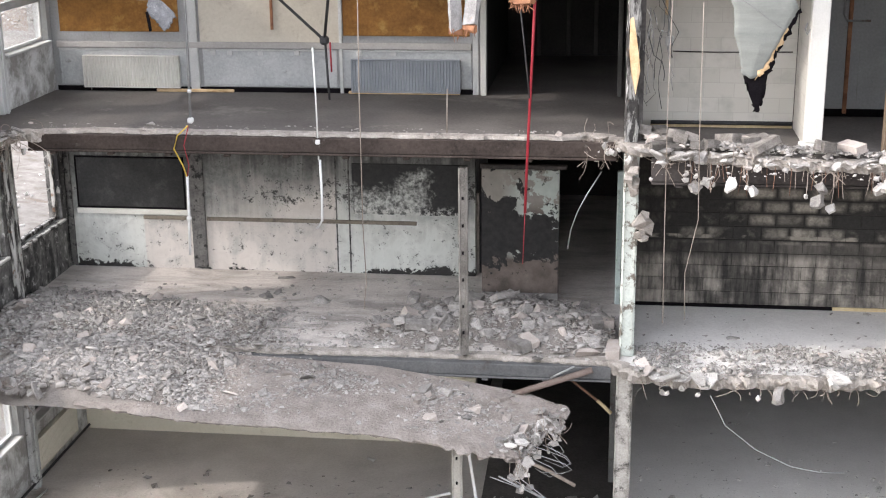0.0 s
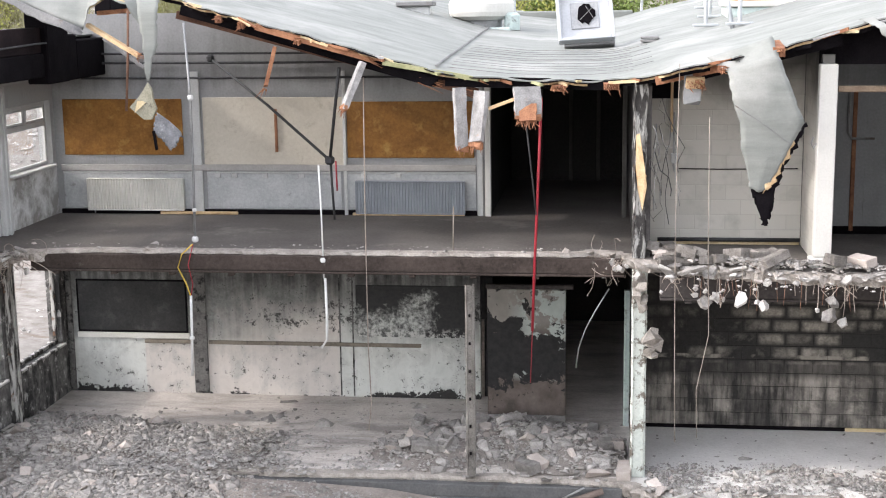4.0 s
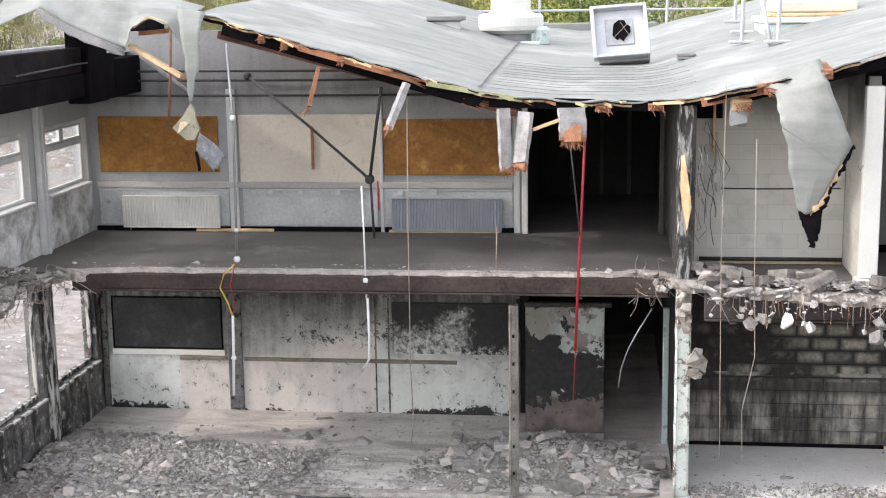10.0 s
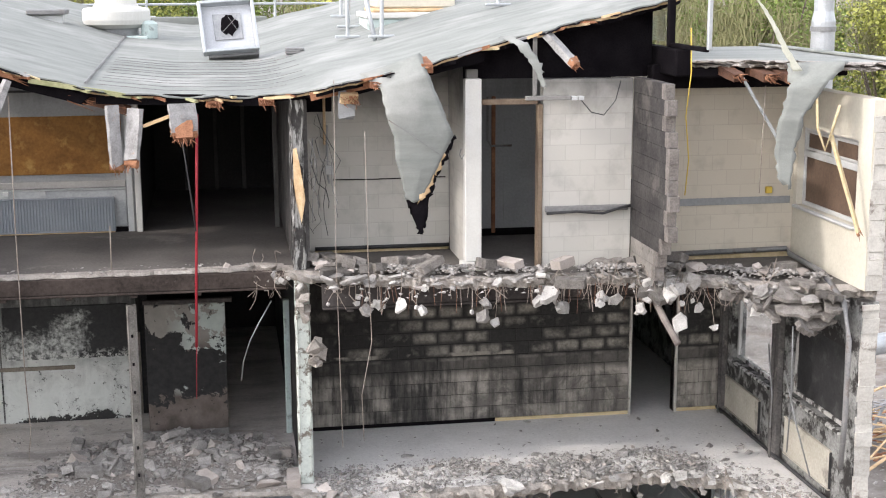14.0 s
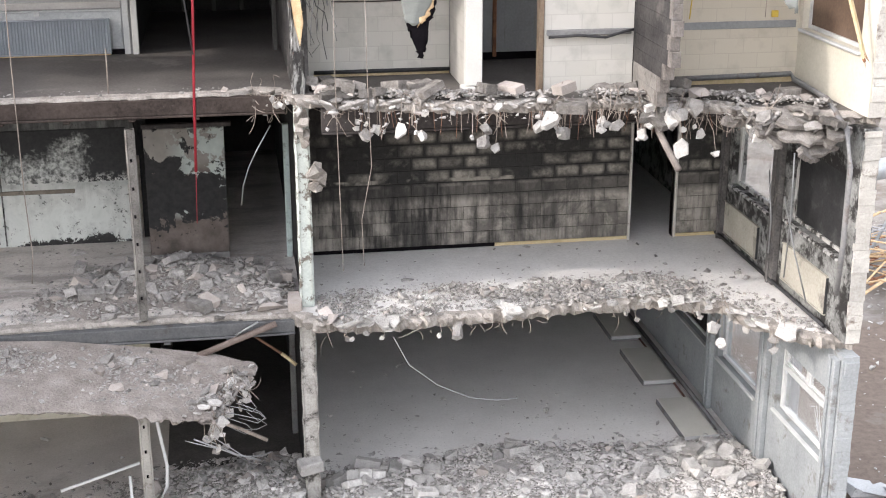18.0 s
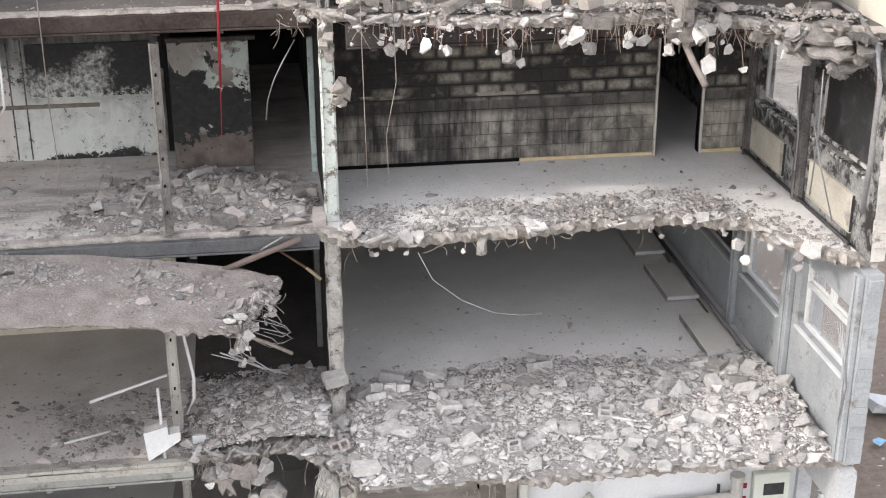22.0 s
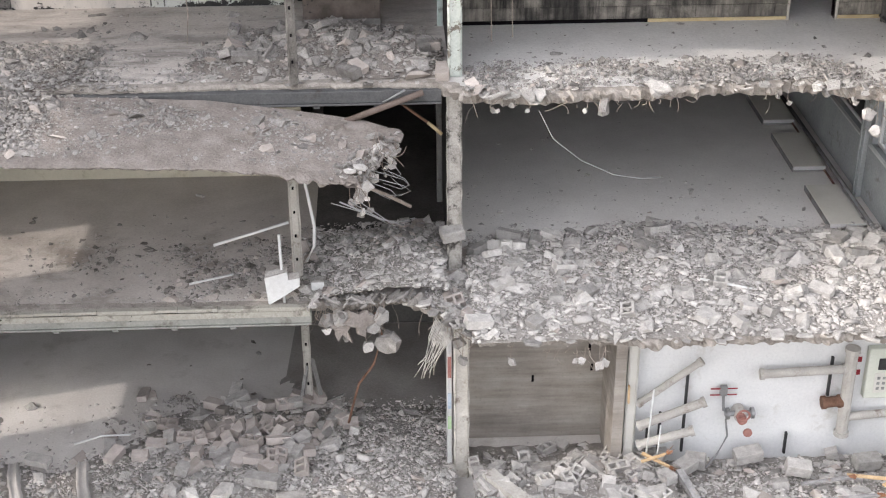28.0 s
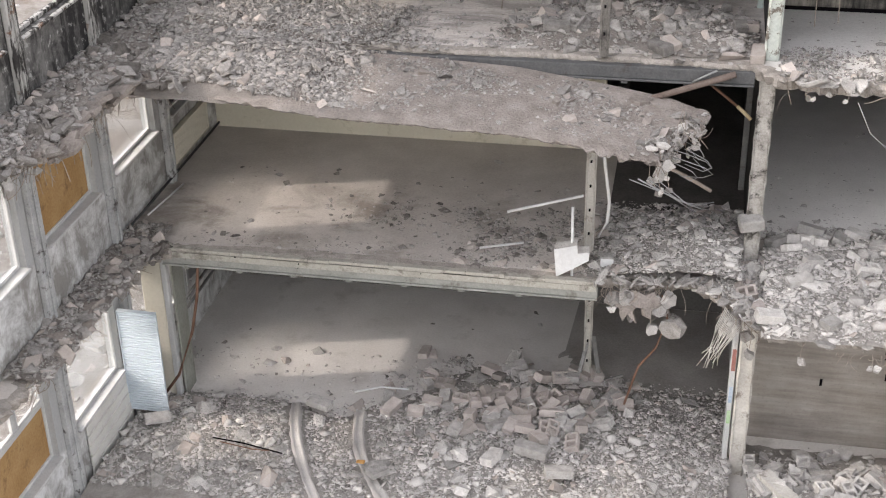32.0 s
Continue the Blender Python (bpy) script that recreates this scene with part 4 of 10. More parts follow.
solid("wall_back_third", wall_under_roof(0, 7.75, 0, 0.2, Z3), SMOKEDWALL, "grey-white panelled back wall", "wall", "structure")

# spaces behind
# near-black colour stands in for deep shade behind the openings
solid("wall_rear", wall_under_roof(-0.25, 17.9, 6.0, 6.25, Z0 - 0.2, 12.8, 0.2), DARKROOM, "rear wall coloured near-black for deep shade", "wall", "structure")
solid("wall_rear_side", G().box(7.6, 7.75, 0.205, 5.99, Z2, 12.42), DARKROOM, "near-black side wall", "wall", "structure")
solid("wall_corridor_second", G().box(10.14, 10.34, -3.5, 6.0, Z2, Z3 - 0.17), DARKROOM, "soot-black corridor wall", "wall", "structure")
solid("wall_corridor_third", G().box(10.12, 10.36, -3.55, 5.99, Z3, 12.36), BURNTBLOCK, "charred block wall between the rooms", "wall", "structure")
# near-black facing added so that this side of the wall looks shaded
solid("wall_corridor_first_burnt", G().box(10.1, 10.197, -3.4, 6.0, Z1, Z2 - 0.2), DARKROOM, "near-black facing standing in for shade on the corridor wall", "wall", "structure")
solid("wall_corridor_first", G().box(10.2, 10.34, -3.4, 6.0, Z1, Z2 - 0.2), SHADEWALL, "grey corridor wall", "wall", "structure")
# the shade at the room's back is put into these wall colours
solid("wall_first_rear", G().box(10.34, XR, 4.2, 4.4, Z1, Z2 - 0.2), DARKROOM, "rear wall coloured near-black for the room's shade", "wall", "structure")
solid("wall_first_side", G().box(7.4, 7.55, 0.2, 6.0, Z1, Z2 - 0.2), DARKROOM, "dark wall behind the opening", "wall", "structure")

# ceilings (soffits); the first three are unseen dark plates added to cut bounced light
DIMMER = mottled("bounce_dimmer", (0.06, 0.057, 0.054), (0.12, 0.114, 0.108), 1.0, 20, 0.95)
solid("ceiling_ground", G().box(0.02, 17.6, -3.5, 5.98, 3.06, 3.104), DIMMER, "unseen dark plate added to dim the ground floor", "ceiling", "structure")
solid("ceiling_first", G().box(0.02, 17.6, -3.0, 5.98, 6.35, 6.394), DIMMER, "unseen dark plate added to dim the first floor", "ceiling", "structure")
solid("ceiling_second", G().box(0.02, 17.6, -2.9, 5.98, 9.68, 9.724), DARKROOM, "unseen near-black plate added to darken the second floor", "ceiling", "structure")
# near-black colour stands in for shade inside the third-storey passage
solid("ceiling_third", G().box(7.75, 10.12, 0.0, 6.0, 12.2, 12.3), DARKROOM, "ceiling coloured near-black for the passage's shade", "ceiling", "structure")

# left outer wall
PITCH = 2.45
holes3 = [(-1.95 - PITCH * i, -0.14 - PITCH * i, 10.79, 11.93) for i in range(4)]
holes2 = [(-2.14 - 2.37 * i, -0.26 - 2.37 * i, 7.57, 9.42) for i in range(4)]
holes1 = [(-2.22 - PITCH * i, -0.42 - PITCH * i, 4.43, 5.9) for i in range(4)]
holes0 = [(-2.3 - PITCH * i, -0.5 - PITCH * i, 1.15, 2.75) for i in range(4)]
solid("wall_left_third", wall_with_openings("y", -12, 0, Z3, 12.3, -0.25, 0, holes3), STAINEDWALL, "grey painted outer wall with peeling patches", "wall", "structure")
solid("wall_left_second", wall_with_openings("y", -12, 0, Z2, Z3 - 0.17, -0.25, 0, holes2), burnt_outer_wall(), "soot-blackened outer wall with empty windows", "wall", "structure")
solid("wall_left_first", wall_with_openings("y", -12, 0, Z1, Z2 - 0.2, -0.25, 0, holes1), STAINEDFIRST, "pale grey outer wall with stained paint", "wall", "structure")
solid("wall_left_ground", wall_with_openings("y", -12, 0, Z0, Z1 - 0.19, -0.25, 0, holes0), STAINEDGROUND, "pale grey outer wall of the ground floor", "wall", "structure")

# right outer wall
rholes3 = [(-6.05, -4.1, 10.72, 11.9)]
rholes2 = [(-3.5, -1.75, 7.66, 8.95), (-6.02, -4.12, 7.76, 8.98)]
rholes1 = [(-1.1, 0.7, 4.4, 5.65), (-3.45, -1.65, 4.4, 5.65), (-6.08, -4.24, 4.6, 5.72)]
rholes0 = [(-5.9, -4.9, 0.9, 2.4)]
solid("wall_right_third", wall_with_openings("y", -6.45, 5.98, Z3, 12.48, XR, 17.9, rholes3), CREAM, "cream painted outer wall with peeling edge", "wall", "structure")
solid("wall_right_second", wall_with_openings("y", -6.4, 6, Z2, Z3 - 0.17, XR, 17.9, rholes2), SOOTYPAINT, "sooty pale outer wall with window openings", "wall", "structure")
solid("wall_right_first", wall_with_openings("y", -6.45, 6, Z1, Z2 - 0.2, XR, 17.9, rholes1), RIGHTPAINT, "pale grey-blue outer wall", "wall", "structure")
solid("wall_right_ground", wall_with_openings("y", -6.4, 6, Z0, Z1 - 0.19, XR, 17.9, rholes0), PALEPAINT, "pale outer wall of the ground floor", "wall", "structure")

# second floor, right bay: block wall with doorway (blocks are laid at the end)
solid("wall_block_backing", wall_with_openings("x", 10.34, XR, Z2, Z3 - 0.17, -1.272, -1.1, [(16.0, 16.79, Z2, 8.72)]), MORTAR, "soot-blackened mortar of the block wall", "wall", "structure")

# third floor, right bay
solid("wall_recess_third", wall_under_roof(10.362, 12.61, -2.5, -2.3, Z3, 12.75), WHITEBLOCK, "grey-white painted block wall", "wall", "structure")
solid("wall_recess_side", G().box(12.62, 12.78, -4.05, -2.5, Z3, 12.8), WHITEBLOCK, "white painted side wall of the recess", "wall", "structure")
solid("wall_white_third", wall_with_openings("x", 13.72, 15.05, Z3, 12.65, -4.15, -3.95, []), WHITEBLOCK, "white painted block wall with smoke-grey top", "wall", "structure")
solid("wall_lobby_third", wall_with_openings("x", 12.78, 15.05, Z3, 12.8, -1.5, -1.3, []), SMOKEDWALL, "smoke-dulled wall of the lobby", "wall", "structure")
solid("wall_cream_third", wall_with_openings("x", 15.2, XR, Z3, 12.5, -3.98, -3.8, []), CREAMBLOCK, "cream painted block wall", "wall", "structure")
solid("wall_burnt_upper", wall_under_roof(12.6, 15.39, -3.94, -3.84, 12.66, 13.6), CHAR, "charred boarding above the block walls", "wall", "structure")

# ground floor, right bay
solid("wall_store_back", G().box(10.34, 12.75, -3.95, -3.75, Z0, Z1 - 0.19), BOARDWALL, "bare grey banded wall of a store", "wall", "structure")
solid("wall_store_side", G().box(12.72, 12.9, -5.1, -3.75, Z0, Z1 - 0.19), BOARDWALL, "bare grey side wall of a store", "wall", "structure")
solid("wall_plant_room", G().box(13.12, XR, -4.8, -4.6, Z0, Z1 - 0.19), STOREWALL, "white painted plant room wall", "wall", "structure")


def column(name, x, y, z0, z1, w, d, mat, label, rough=0.02, seed=0):
    """A concrete column with worn edges."""
    g, n = G(), max(3, int((z1 - z0) / 0.15))
    for i in range(n + 1):
        z = z0 + (z1 - z0) * i / n
        for sx, sy in ((-1, -1), (1, -1), (1, 1), (-1, 1)):
            for k in (0, 1):
                cx = sx * (w / 2 - (0.03 if (k == 0) == (sx == sy) else 0)) + rough * wob(sx + x, z, seed + k, 5)
                cy = sy * (d / 2 - (0.0 if (k == 0) == (sx == sy) else 0.03)) + rough * wob(sy + y, z, seed + 7 + k, 5)
                g.v.append((x + cx, y + cy, z))
    for i in range(n):
        for j in range(8):
            a, b = i * 8 + j, i * 8 + (j + 1) % 8
            g.f.append((a, b, b + 8, a + 8))
    g.f += [tuple(range(8))[::-1], tuple(range(n * 8, n * 8 + 8))]
    return solid(name, g, mat, label, "column", "structure")


COLUMN = mottled("peeling_column", (0.34, 0.32, 0.29), (0.56, 0.54, 0.5), 2.0, 30, 0.9, strength=0.5, stain=(0.17, 0.14, 0.12), stain_scale=3.0, stain_from=0.56, stain_to=0.66)
STREAKED = mottled("streaked_column", (0.22, 0.205, 0.185), (0.54, 0.52, 0.485), 4.0, 35, 0.92, strength=0.6, stain=(0.06, 0.055, 0.05), stain_scale=3.6, stain_from=0.52, stain_to=0.62)
GREENCOLUMN = mottled("pale_green_column", (0.36, 0.395, 0.37), (0.58, 0.61, 0.565), 3.0, 30, 0.85, strength=0.5, stain=(0.15, 0.13, 0.11), stain_scale=4.5, stain_from=0.51, stain_to=0.57)
column("column_third", 10.2, -3.6, Z3, 12.45, 0.2, 0.2, FLAKED, "grey splintered column with loose cables", 0.03, 1)
column("column_second", 10.22, -3.62, Z2, Z3 - 0.17, 0.22, 0.2, GREENCOLUMN, "pale green peeling column", 0.015, 2)
column("column_first", 10.2, -3.75, Z1, Z2 - 0.2, 0.24, 0.24, STREAKED, "grey broken concrete column", 0.018, 3)
column("column_ground", 10.25, -4.95, Z0, Z1 - 0.19, 0.25, 0.25, COLUMN, "grey concrete column with graffiti beside it", 0.02, 4)
column("column_store", 13.02, -4.95, Z0, Z1 - 0.19, 0.18, 0.22, OFFWHITE, "pale concrete column with chipped edges", 0.02, 5)
post = column("post_second", 7.77, -3.86, Z2, 9.52, 0.14, 0.13, SOOTPOST, "grey concrete post with bolt holes", 0.008, 6)
for i in range(6):
    part("bolt_hole", G().box(7.77 - 0.014, 7.77 + 0.014, -3.86 - 0.077, -3.86 - 0.045, Z2 + 0.35 + 0.42 * i, Z2 + 0.39 + 0.42 * i), CHAR, post)
post = column("post_first", 7.66, -3.95, Z1, 6.1, 0.16, 0.16, COLUMN, "grey concrete post with bolt holes", 0.008, 7)
for i in range(6):
    part("bolt_hole", G().box(7.66 - 0.014, 7.66 + 0.014, -3.95 - 0.092, -3.95 - 0.06, Z1 + 0.35 + 0.42 * i, Z1 + 0.39 + 0.42 * i), CHAR, post)
post = column("post_ground", 7.6, -2.6, Z0, 2.8, 0.14, 0.14, COLUMN, "grey post standing in the shade", 0.008, 8)
for i in range(6):
    part("bolt_hole", G().box(7.6 - 0.014, 7.6 + 0.014, -2.6 - 0.082, -2.6 - 0.05, Z0 + 0.35 + 0.42 * i, Z0 + 0.39 + 0.42 * i), CHAR, post)

# ---- roof ----
def roof_sheet(z_add, thick, y_add, name, mat, label, jag):
    g = G()
    xs = [2.9 + 0.1 * i for i in range(129)]
    ts = [0, 0.02, 0.06, 0.12, 0.2, 0.3, 0.45, 0.6, 0.8, 1]
    for x in xs:
        y0 = roof_cut(x) + y_add + jag * (wob(x, 0, z_add, 1.7) + 0.7 * wob(x, 3, z_add, 6) + 0.4 * wob(x, 5, z_add, 19))
        for t in ts:
            y = y0 + (11 - y0) * t
            sag = 0.05 * wob(x, 0, 7, 2.2) * max(0, 1 - t * 8) - 0.04 * max(0, 1 - t * 12)
            for dz in (0, -thick):
                g.v.append((x, y, roof_z(x, y) + z_add + dz + sag))
    n = len(ts) * 2
    for i in range(len(xs) - 1):
        for j in range(len(ts) - 1):
            a, b = i * n + 2 * j, (i + 1) * n + 2 * j
            g.f += [(a, b, b + 2, a + 2), (a + 1, a + 3, b + 3, b + 1)]
        a, b = i * n, (i + 1) * n
        g.f += [(a, a + 1, b + 1, b), (a + n - 2, b + n - 2, b + n - 1, a + n - 1)]
    for i in (0, len(xs) - 1):
        for j in range(len(ts) - 1):
            a = i * n + 2 * j
            g.f.append((a, a + 2, a + 3, a + 1))
    return g


roof = thing("roof_main", (9.3, 3, 12.5), "pale felt roof with torn splintered edge", "roof", kind="structure")
part("felt", roof_sheet(0.0, 0.02, 0.0, "felt", FELT, "", 0.12), FELT, roof, "pale grey roofing felt", smooth=False)
part("underlay", roof_sheet(-0.0215, 0.012, 0.0, "underlay", CHAR, "", 0.3), CHAR, roof, "torn black underlay")
part("boarding", roof_sheet(-0.036, 0.035, 0.07, "boarding", RAWTIMBER, "", 0.22), RAWTIMBER, roof, "splintered roof boarding")
part("deck", roof_sheet(-0.075, 0.05, 0.12, "deck", TIMBER, "", 0.18), CHAR, roof, "blackened roof deck")
for k in range(11):
    y = -3.2 + 0.42 * k + 0.05 * (k % 3)
    part("seam", G().tube([(x, y + 0.03 * wob(x, k, 3, 1.5), roof_z(x, y) + 0.004 + 0.004 * wob(x, k, 1, 3)) for x in [7.4 + 0.3 * i for i in range(11 if k % 2 else 10)]], 0.004, 5), STEEL, roof)

# ---- broken slab that hangs down from the second floor ----
def sunk(x, y):
    back = float(np.interp(x, [1.0, 2.5, 4.0, 6.25, 7.9, 8.8, 9.4], [6.57, 6.56, 6.54, 6.46, 6.22, 6.07, 6.0]))
    return 6.6 - (back + 0.12 * (y + 4.0))


hanging = thing("hanging_slab", (5.5, -5, 6.2), "broken concrete slab sagging from the floor, littered with rubble", "slab", kind="structure")
part("slab", broken_slab([(1.0, -4.2), (0.95, -5.1), (1.4, -5.5), (2.9, -5.85), (4.3, -6.0), (5.9, -6.0), (7.3, -5.85), (8.5, -5.95), (8.8, -5.9), (8.72, -5.45), (9.15, -5.0), (9.32, -4.45), (9.2, -4.12)], [(8.8, -4.04), (7.9, -4.03), (6.5, -4.02), (5.0, -4.02), (3.5, -4.02), (2.0, -4.02)], 6.6, 6.52, 0.14, seed=5, drop=sunk, calm=(1.2, 7.7), edge=SLABDUST), SLABDUST, hanging)


# ---- windows ----
def window(axis_x, inside, y0, y1, z0, z1, style, label, group=""):
    """A window in an outer wall: frame, mullions, sill and panes. inside: +1 where the room lies to the right of the wall."""
    w = thing("window", (axis_x, (y0 + y1) / 2, z0), label, "window", group, "structure")
    a, b = axis_x - 0.035, axis_x + 0.035
    fm = FLAKED if style == "burnt" or "sooty" in style else FRAME
    style = style.replace("sooty_", "")
    fw = 0.06
    part("jamb", G().box(a, b, y0, y0 + fw, z0, z1, 0.008), fm, w)
    part("jamb", G().box(a, b, y1 - fw, y1, z0, z1, 0.008), fm, w)
    part("head", G().box(a, b, y0 + fw, y1 - fw, z1 - fw, z1, 0.008), fm, w)
    part("bottom_rail", G().box(a, b, y0 + fw, y1 - fw, z0, z0 + fw, 0.008), fm, w)
    s = inside
    part("sill", G().box(min(axis_x, axis_x + s * 0.19), max(axis_x, axis_x + s * 0.19), y0 - 0.02, y1 + 0.02, z0 - 0.045, z0 - 0.003, 0.01), fm, w)
    if style == "burnt":
        return w
    if style in ("toplight", "boarded_toplight", "brown_toplight"):
        zt = z1 - 0.34 * (z1 - z0)
        ym = (y0 + y1) / 2
        part("transom", G().box(a - 0.01, b + 0.01, y0 + fw, y1 - fw, zt - 0.05, zt + 0.05, 0.01), fm, w)
        part("mullion", G().box(a, b, ym - 0.045, ym + 0.045, zt + 0.052, z1 - fw - 0.002, 0.01), fm, w)
        for p, q in ((y0 + fw, ym - 0.045), (ym + 0.045, y1 - fw)):
            sash = part("sash", G().box(a + 0.015, b + 0.005, p + 0.004, p + 0.04, zt + 0.055, z1 - fw - 0.004, 0.005).box(a + 0.015, b + 0.005, q - 0.04, q - 0.004, zt + 0.055, z1 - fw - 0.004, 0.005).box(a + 0.015, b + 0.005, p + 0.04, q - 0.04, zt + 0.055, zt + 0.09, 0.005).box(a + 0.015, b + 0.005, p + 0.04, q - 0.04, z1 - fw - 0.04, z1 - fw - 0.004, 0.005), fm, w)
            pane = part("pane", G().box(axis_x - 0.004, axis_x + 0.004, p + 0.03, q - 0.03, zt + 0.07, z1 - fw - 0.03), BROWNBOARD if "brown" in style else GLASS, sash)
            pane.visible_shadow = "brown" in style
        top = zt - 0.05
    else:
        top = z1 - fw
    filling = {"boarded": PALEPLY, "boarded_toplight": PALEPLY, "brown_toplight": BROWNBOARD, "black": BLACKBOARD, "sooty_clear": SOOTGLASS}.get(style, GLASS)
    pane = part("pane", G().box(axis_x - 0.005, axis_x + 0.005, y0 + fw - 0.01, y1 - fw + 0.01, z0 + fw - 0.01, top + 0.01), filling, w, "" if filling is GLASS else "soot-clouded glass" if filling is SOOTGLASS else "sheet of boarding")
    pane.visible_shadow = filling is not GLASS
    return w


WL, WR = -0.12, 17.78
for i in range(4):
    y0, y1, z0, z1 = holes3[i]
    window(WL, 1, y0 + 0.02, y1 - 0.02, z0 + 0.02, z1 - 0.02, "toplight" if i < 2 else "brown_toplight", "white framed window with two top lights" if i < 2 else "white framed window boarded brown from outside", "windows of the top storey")
    y0, y1, z0, z1 = holes2[i]
    window(WL, 1, y0, y1, z0, z1, "burnt", "burnt-out window frame without glass", "burnt windows")
    y0, y1, z0, z1 = holes1[i]
    window(WL, 1, y0 + 0.02, y1 - 0.02, z0 + 0.02, z1 - 0.02, ("black", "clear", "boarded", "clear")[i], ("dark window beside the corner", "white framed clear window", "window closed with orange-brown board", "white framed clear window")[i], "windows of the first storey")
    y0, y1, z0, z1 = holes0[i]
    window(WL, 1, y0 + 0.02, y1 - 0.02, z0 + 0.02, z1 - 0.02, ("black", "clear", "clear", "boarded_toplight")[i], ("dark window at the back", "clear window with dirty glass", "window with debris behind it", "window closed with orange-brown board under top lights")[i], "windows of the ground storey")
window(WR, -1, *rholes3[0], "brown_toplight", "white framed window boarded brown from outside")
window(WR, -1, *rholes2[0], "sooty_clear", "sooty window with clouded glass")
window(WR, -1, *rholes2[1], "sooty_black", "burnt window opening closed black")
window(WR, -1, *rholes1[0], "black", "dark window at the back of the room")
window(WR, -1, *rholes1[1], "clear", "white framed clear window")
window(WR, -1, *rholes1[2], "toplight", "white framed window with cracked dusty glass")


# pilasters between the windows
def pilaster(wall_x, inside, y, z0, z1, mat, label, w=0.2, d=0.1, group="pilasters"):
    p = thing("pilaster", (wall_x, y, z0), label, "pilaster", group, "structure")
    a, b = sorted((wall_x + inside * 0.003, wall_x + inside * d))
    part("shaft", G().box(a, b, y - w / 2, y + w / 2, z0, z1, 0.012), mat, p)
    c, e = sorted((wall_x + inside * (d + 0.003), wall_x + inside * (d + 0.03)))
    part("rib", G().box(c, e, y - 0.03, y + 0.03, z0, z1, 0.006), mat, p)


for i in range(4):
    pilaster(0, 1, holes3[i][0] - 0.3, Z3, 12.3, FRAME, "grey-white pilaster between windows", 0.26)
    pilaster(0, 1, holes2[i][0] - 0.24, Z2, Z3 - 0.23, FLAKED, "scorched grey pilaster between windows", 0.26)
    pilaster(0, 1, holes1[i][0] - 0.3, Z1, Z2 - 0.25, SCABBED, "pale weathered pilaster between windows", 0.28)
    pilaster(0, 1, holes0[i][0] - 0.3, Z0, Z1 - 0.25, SCABBED, "pale weathered pilaster between windows", 0.28)
pilaster(XR, -1, -3.8, Z2, Z3 - 0.23, BURNTBLOCK, "sooty pilaster with loose cables", 0.3)
pilaster(XR, -1, -1.5, Z2, Z3 - 0.23, BURNTBLOCK, "sooty pilaster in the corner", 0.16)
pilaster(XR, -1, -3.85, Z1, Z2 - 0.25, RIGHTPAINT, "pale grey pilaster between windows", 0.3)
pilaster(XR, -1, -1.38, Z1, Z2 - 0.25, RIGHTPAINT, "pale grey pilaster between windows", 0.24)
pilaster(XR, -1, -6.28, Z1, Z2 - 0.25, RIGHTPAINT, "pale end pilaster", 0.22)


# ---- radiators ----
LIGHTBLUE = mottled("light_blue_enamel", (0.42, 0.48, 0.53), (0.52, 0.58, 0.63), 2.0, 40, 0.5, strength=0.1)

def radiator(name, m, width, height, mat, label, feet=True):
    """A ribbed panel radiator; it stands in its own frame: width along x, front towards -y."""
    r = thing(name, (0, 0, 0), label, "radiator", "radiators")
    g, n = G(), int(width / 0.05)
    for i in range(n + 1):
        for k, (dx, dy) in enumerate(((0, 0.0), (0.018, 0.0), (0.025, 0.016), (0.043, 0.016))):
            x = min(i * width / (n + 1) + dx * width / (n + 1) / 0.05, width)
            g.v += [(x, dy, 0.02), (x, dy, height - 0.02)]
    m_ = len(g.v) // 2
    g.f = [(2 * i, 2 * i + 2, 2 * i + 3, 2 * i + 1) for i in range(m_ - 1)]
    g.box(0, width, 0.02, 0.06, 0.02, height - 0.02)
    part("panel", g, mat, r)
    part("top_grille", G().box(-0.01, width + 0.01, -0.012, 0.085, height - 0.018, height, 0.006), mat, r)
    part("bottom_rim", G().box(-0.01, width + 0.01, -0.012, 0.03, 0, 0.018, 0.006), mat, r)
    for x in (-0.012, width):
        part("side_panel", G().box(x, x + 0.012, -0.008, 0.08, 0.02, height - 0.02, 0.003), mat, r)
    if feet:
        for x in (0.1, width - 0.1):
            part("valve_pipe", G().tube([(x, 0.05, 0.0), (x, 0.05, -0.055)], 0.011, 6), PIPE, r)
    r.matrix_basis = m
    return r


radiator("radiator", pose(0.59, -0.12, 9.97), 1.74, 0.57, OFFWHITE, "white ribbed panel radiator below a boarded window")
radiator("radiator", pose(5.42, -0.12, 9.93), 1.88, 0.58, BLUEGREY, "blue-grey ribbed panel radiator on the back wall")
radiator("radiator", pose(0.1, -2.36, 3.56, 0, 0, 90), 1.66, 0.6, CREAM, "cream panel radiator beside the corner")
radiator("radiator", pose(0.74, -5.42, 0.36, 2, 1, 0) @ pose(0, 0, 0, 0, -90, 0), 1.98, 0.7, LIGHTBLUE, "white ribbed radiator panel standing on end", False)


def flat_panel(name, m, w, h, t, mat, label, category):
    p = thing(name, (0, 0, 0), label, category)
    part("sheet", G().box(0, w, 0, t, 0, h, 0.008), mat, p)
    part("rim", G().box(-0.012, w + 0.012, -0.01, t + 0.004, h + 0.002, h + 0.02, 0.004), mat, p)
    part("rim", G().box(-0.012, w + 0.012, -0.01, t + 0.004, -0.02, -0.002, 0.004), mat, p)
    part("end_cap", G().box(w + 0.001, w + 0.014, -0.008, t + 0.002, 0, h, 0.004), BLACKCABLE, p)
    p.matrix_basis = m
    return p


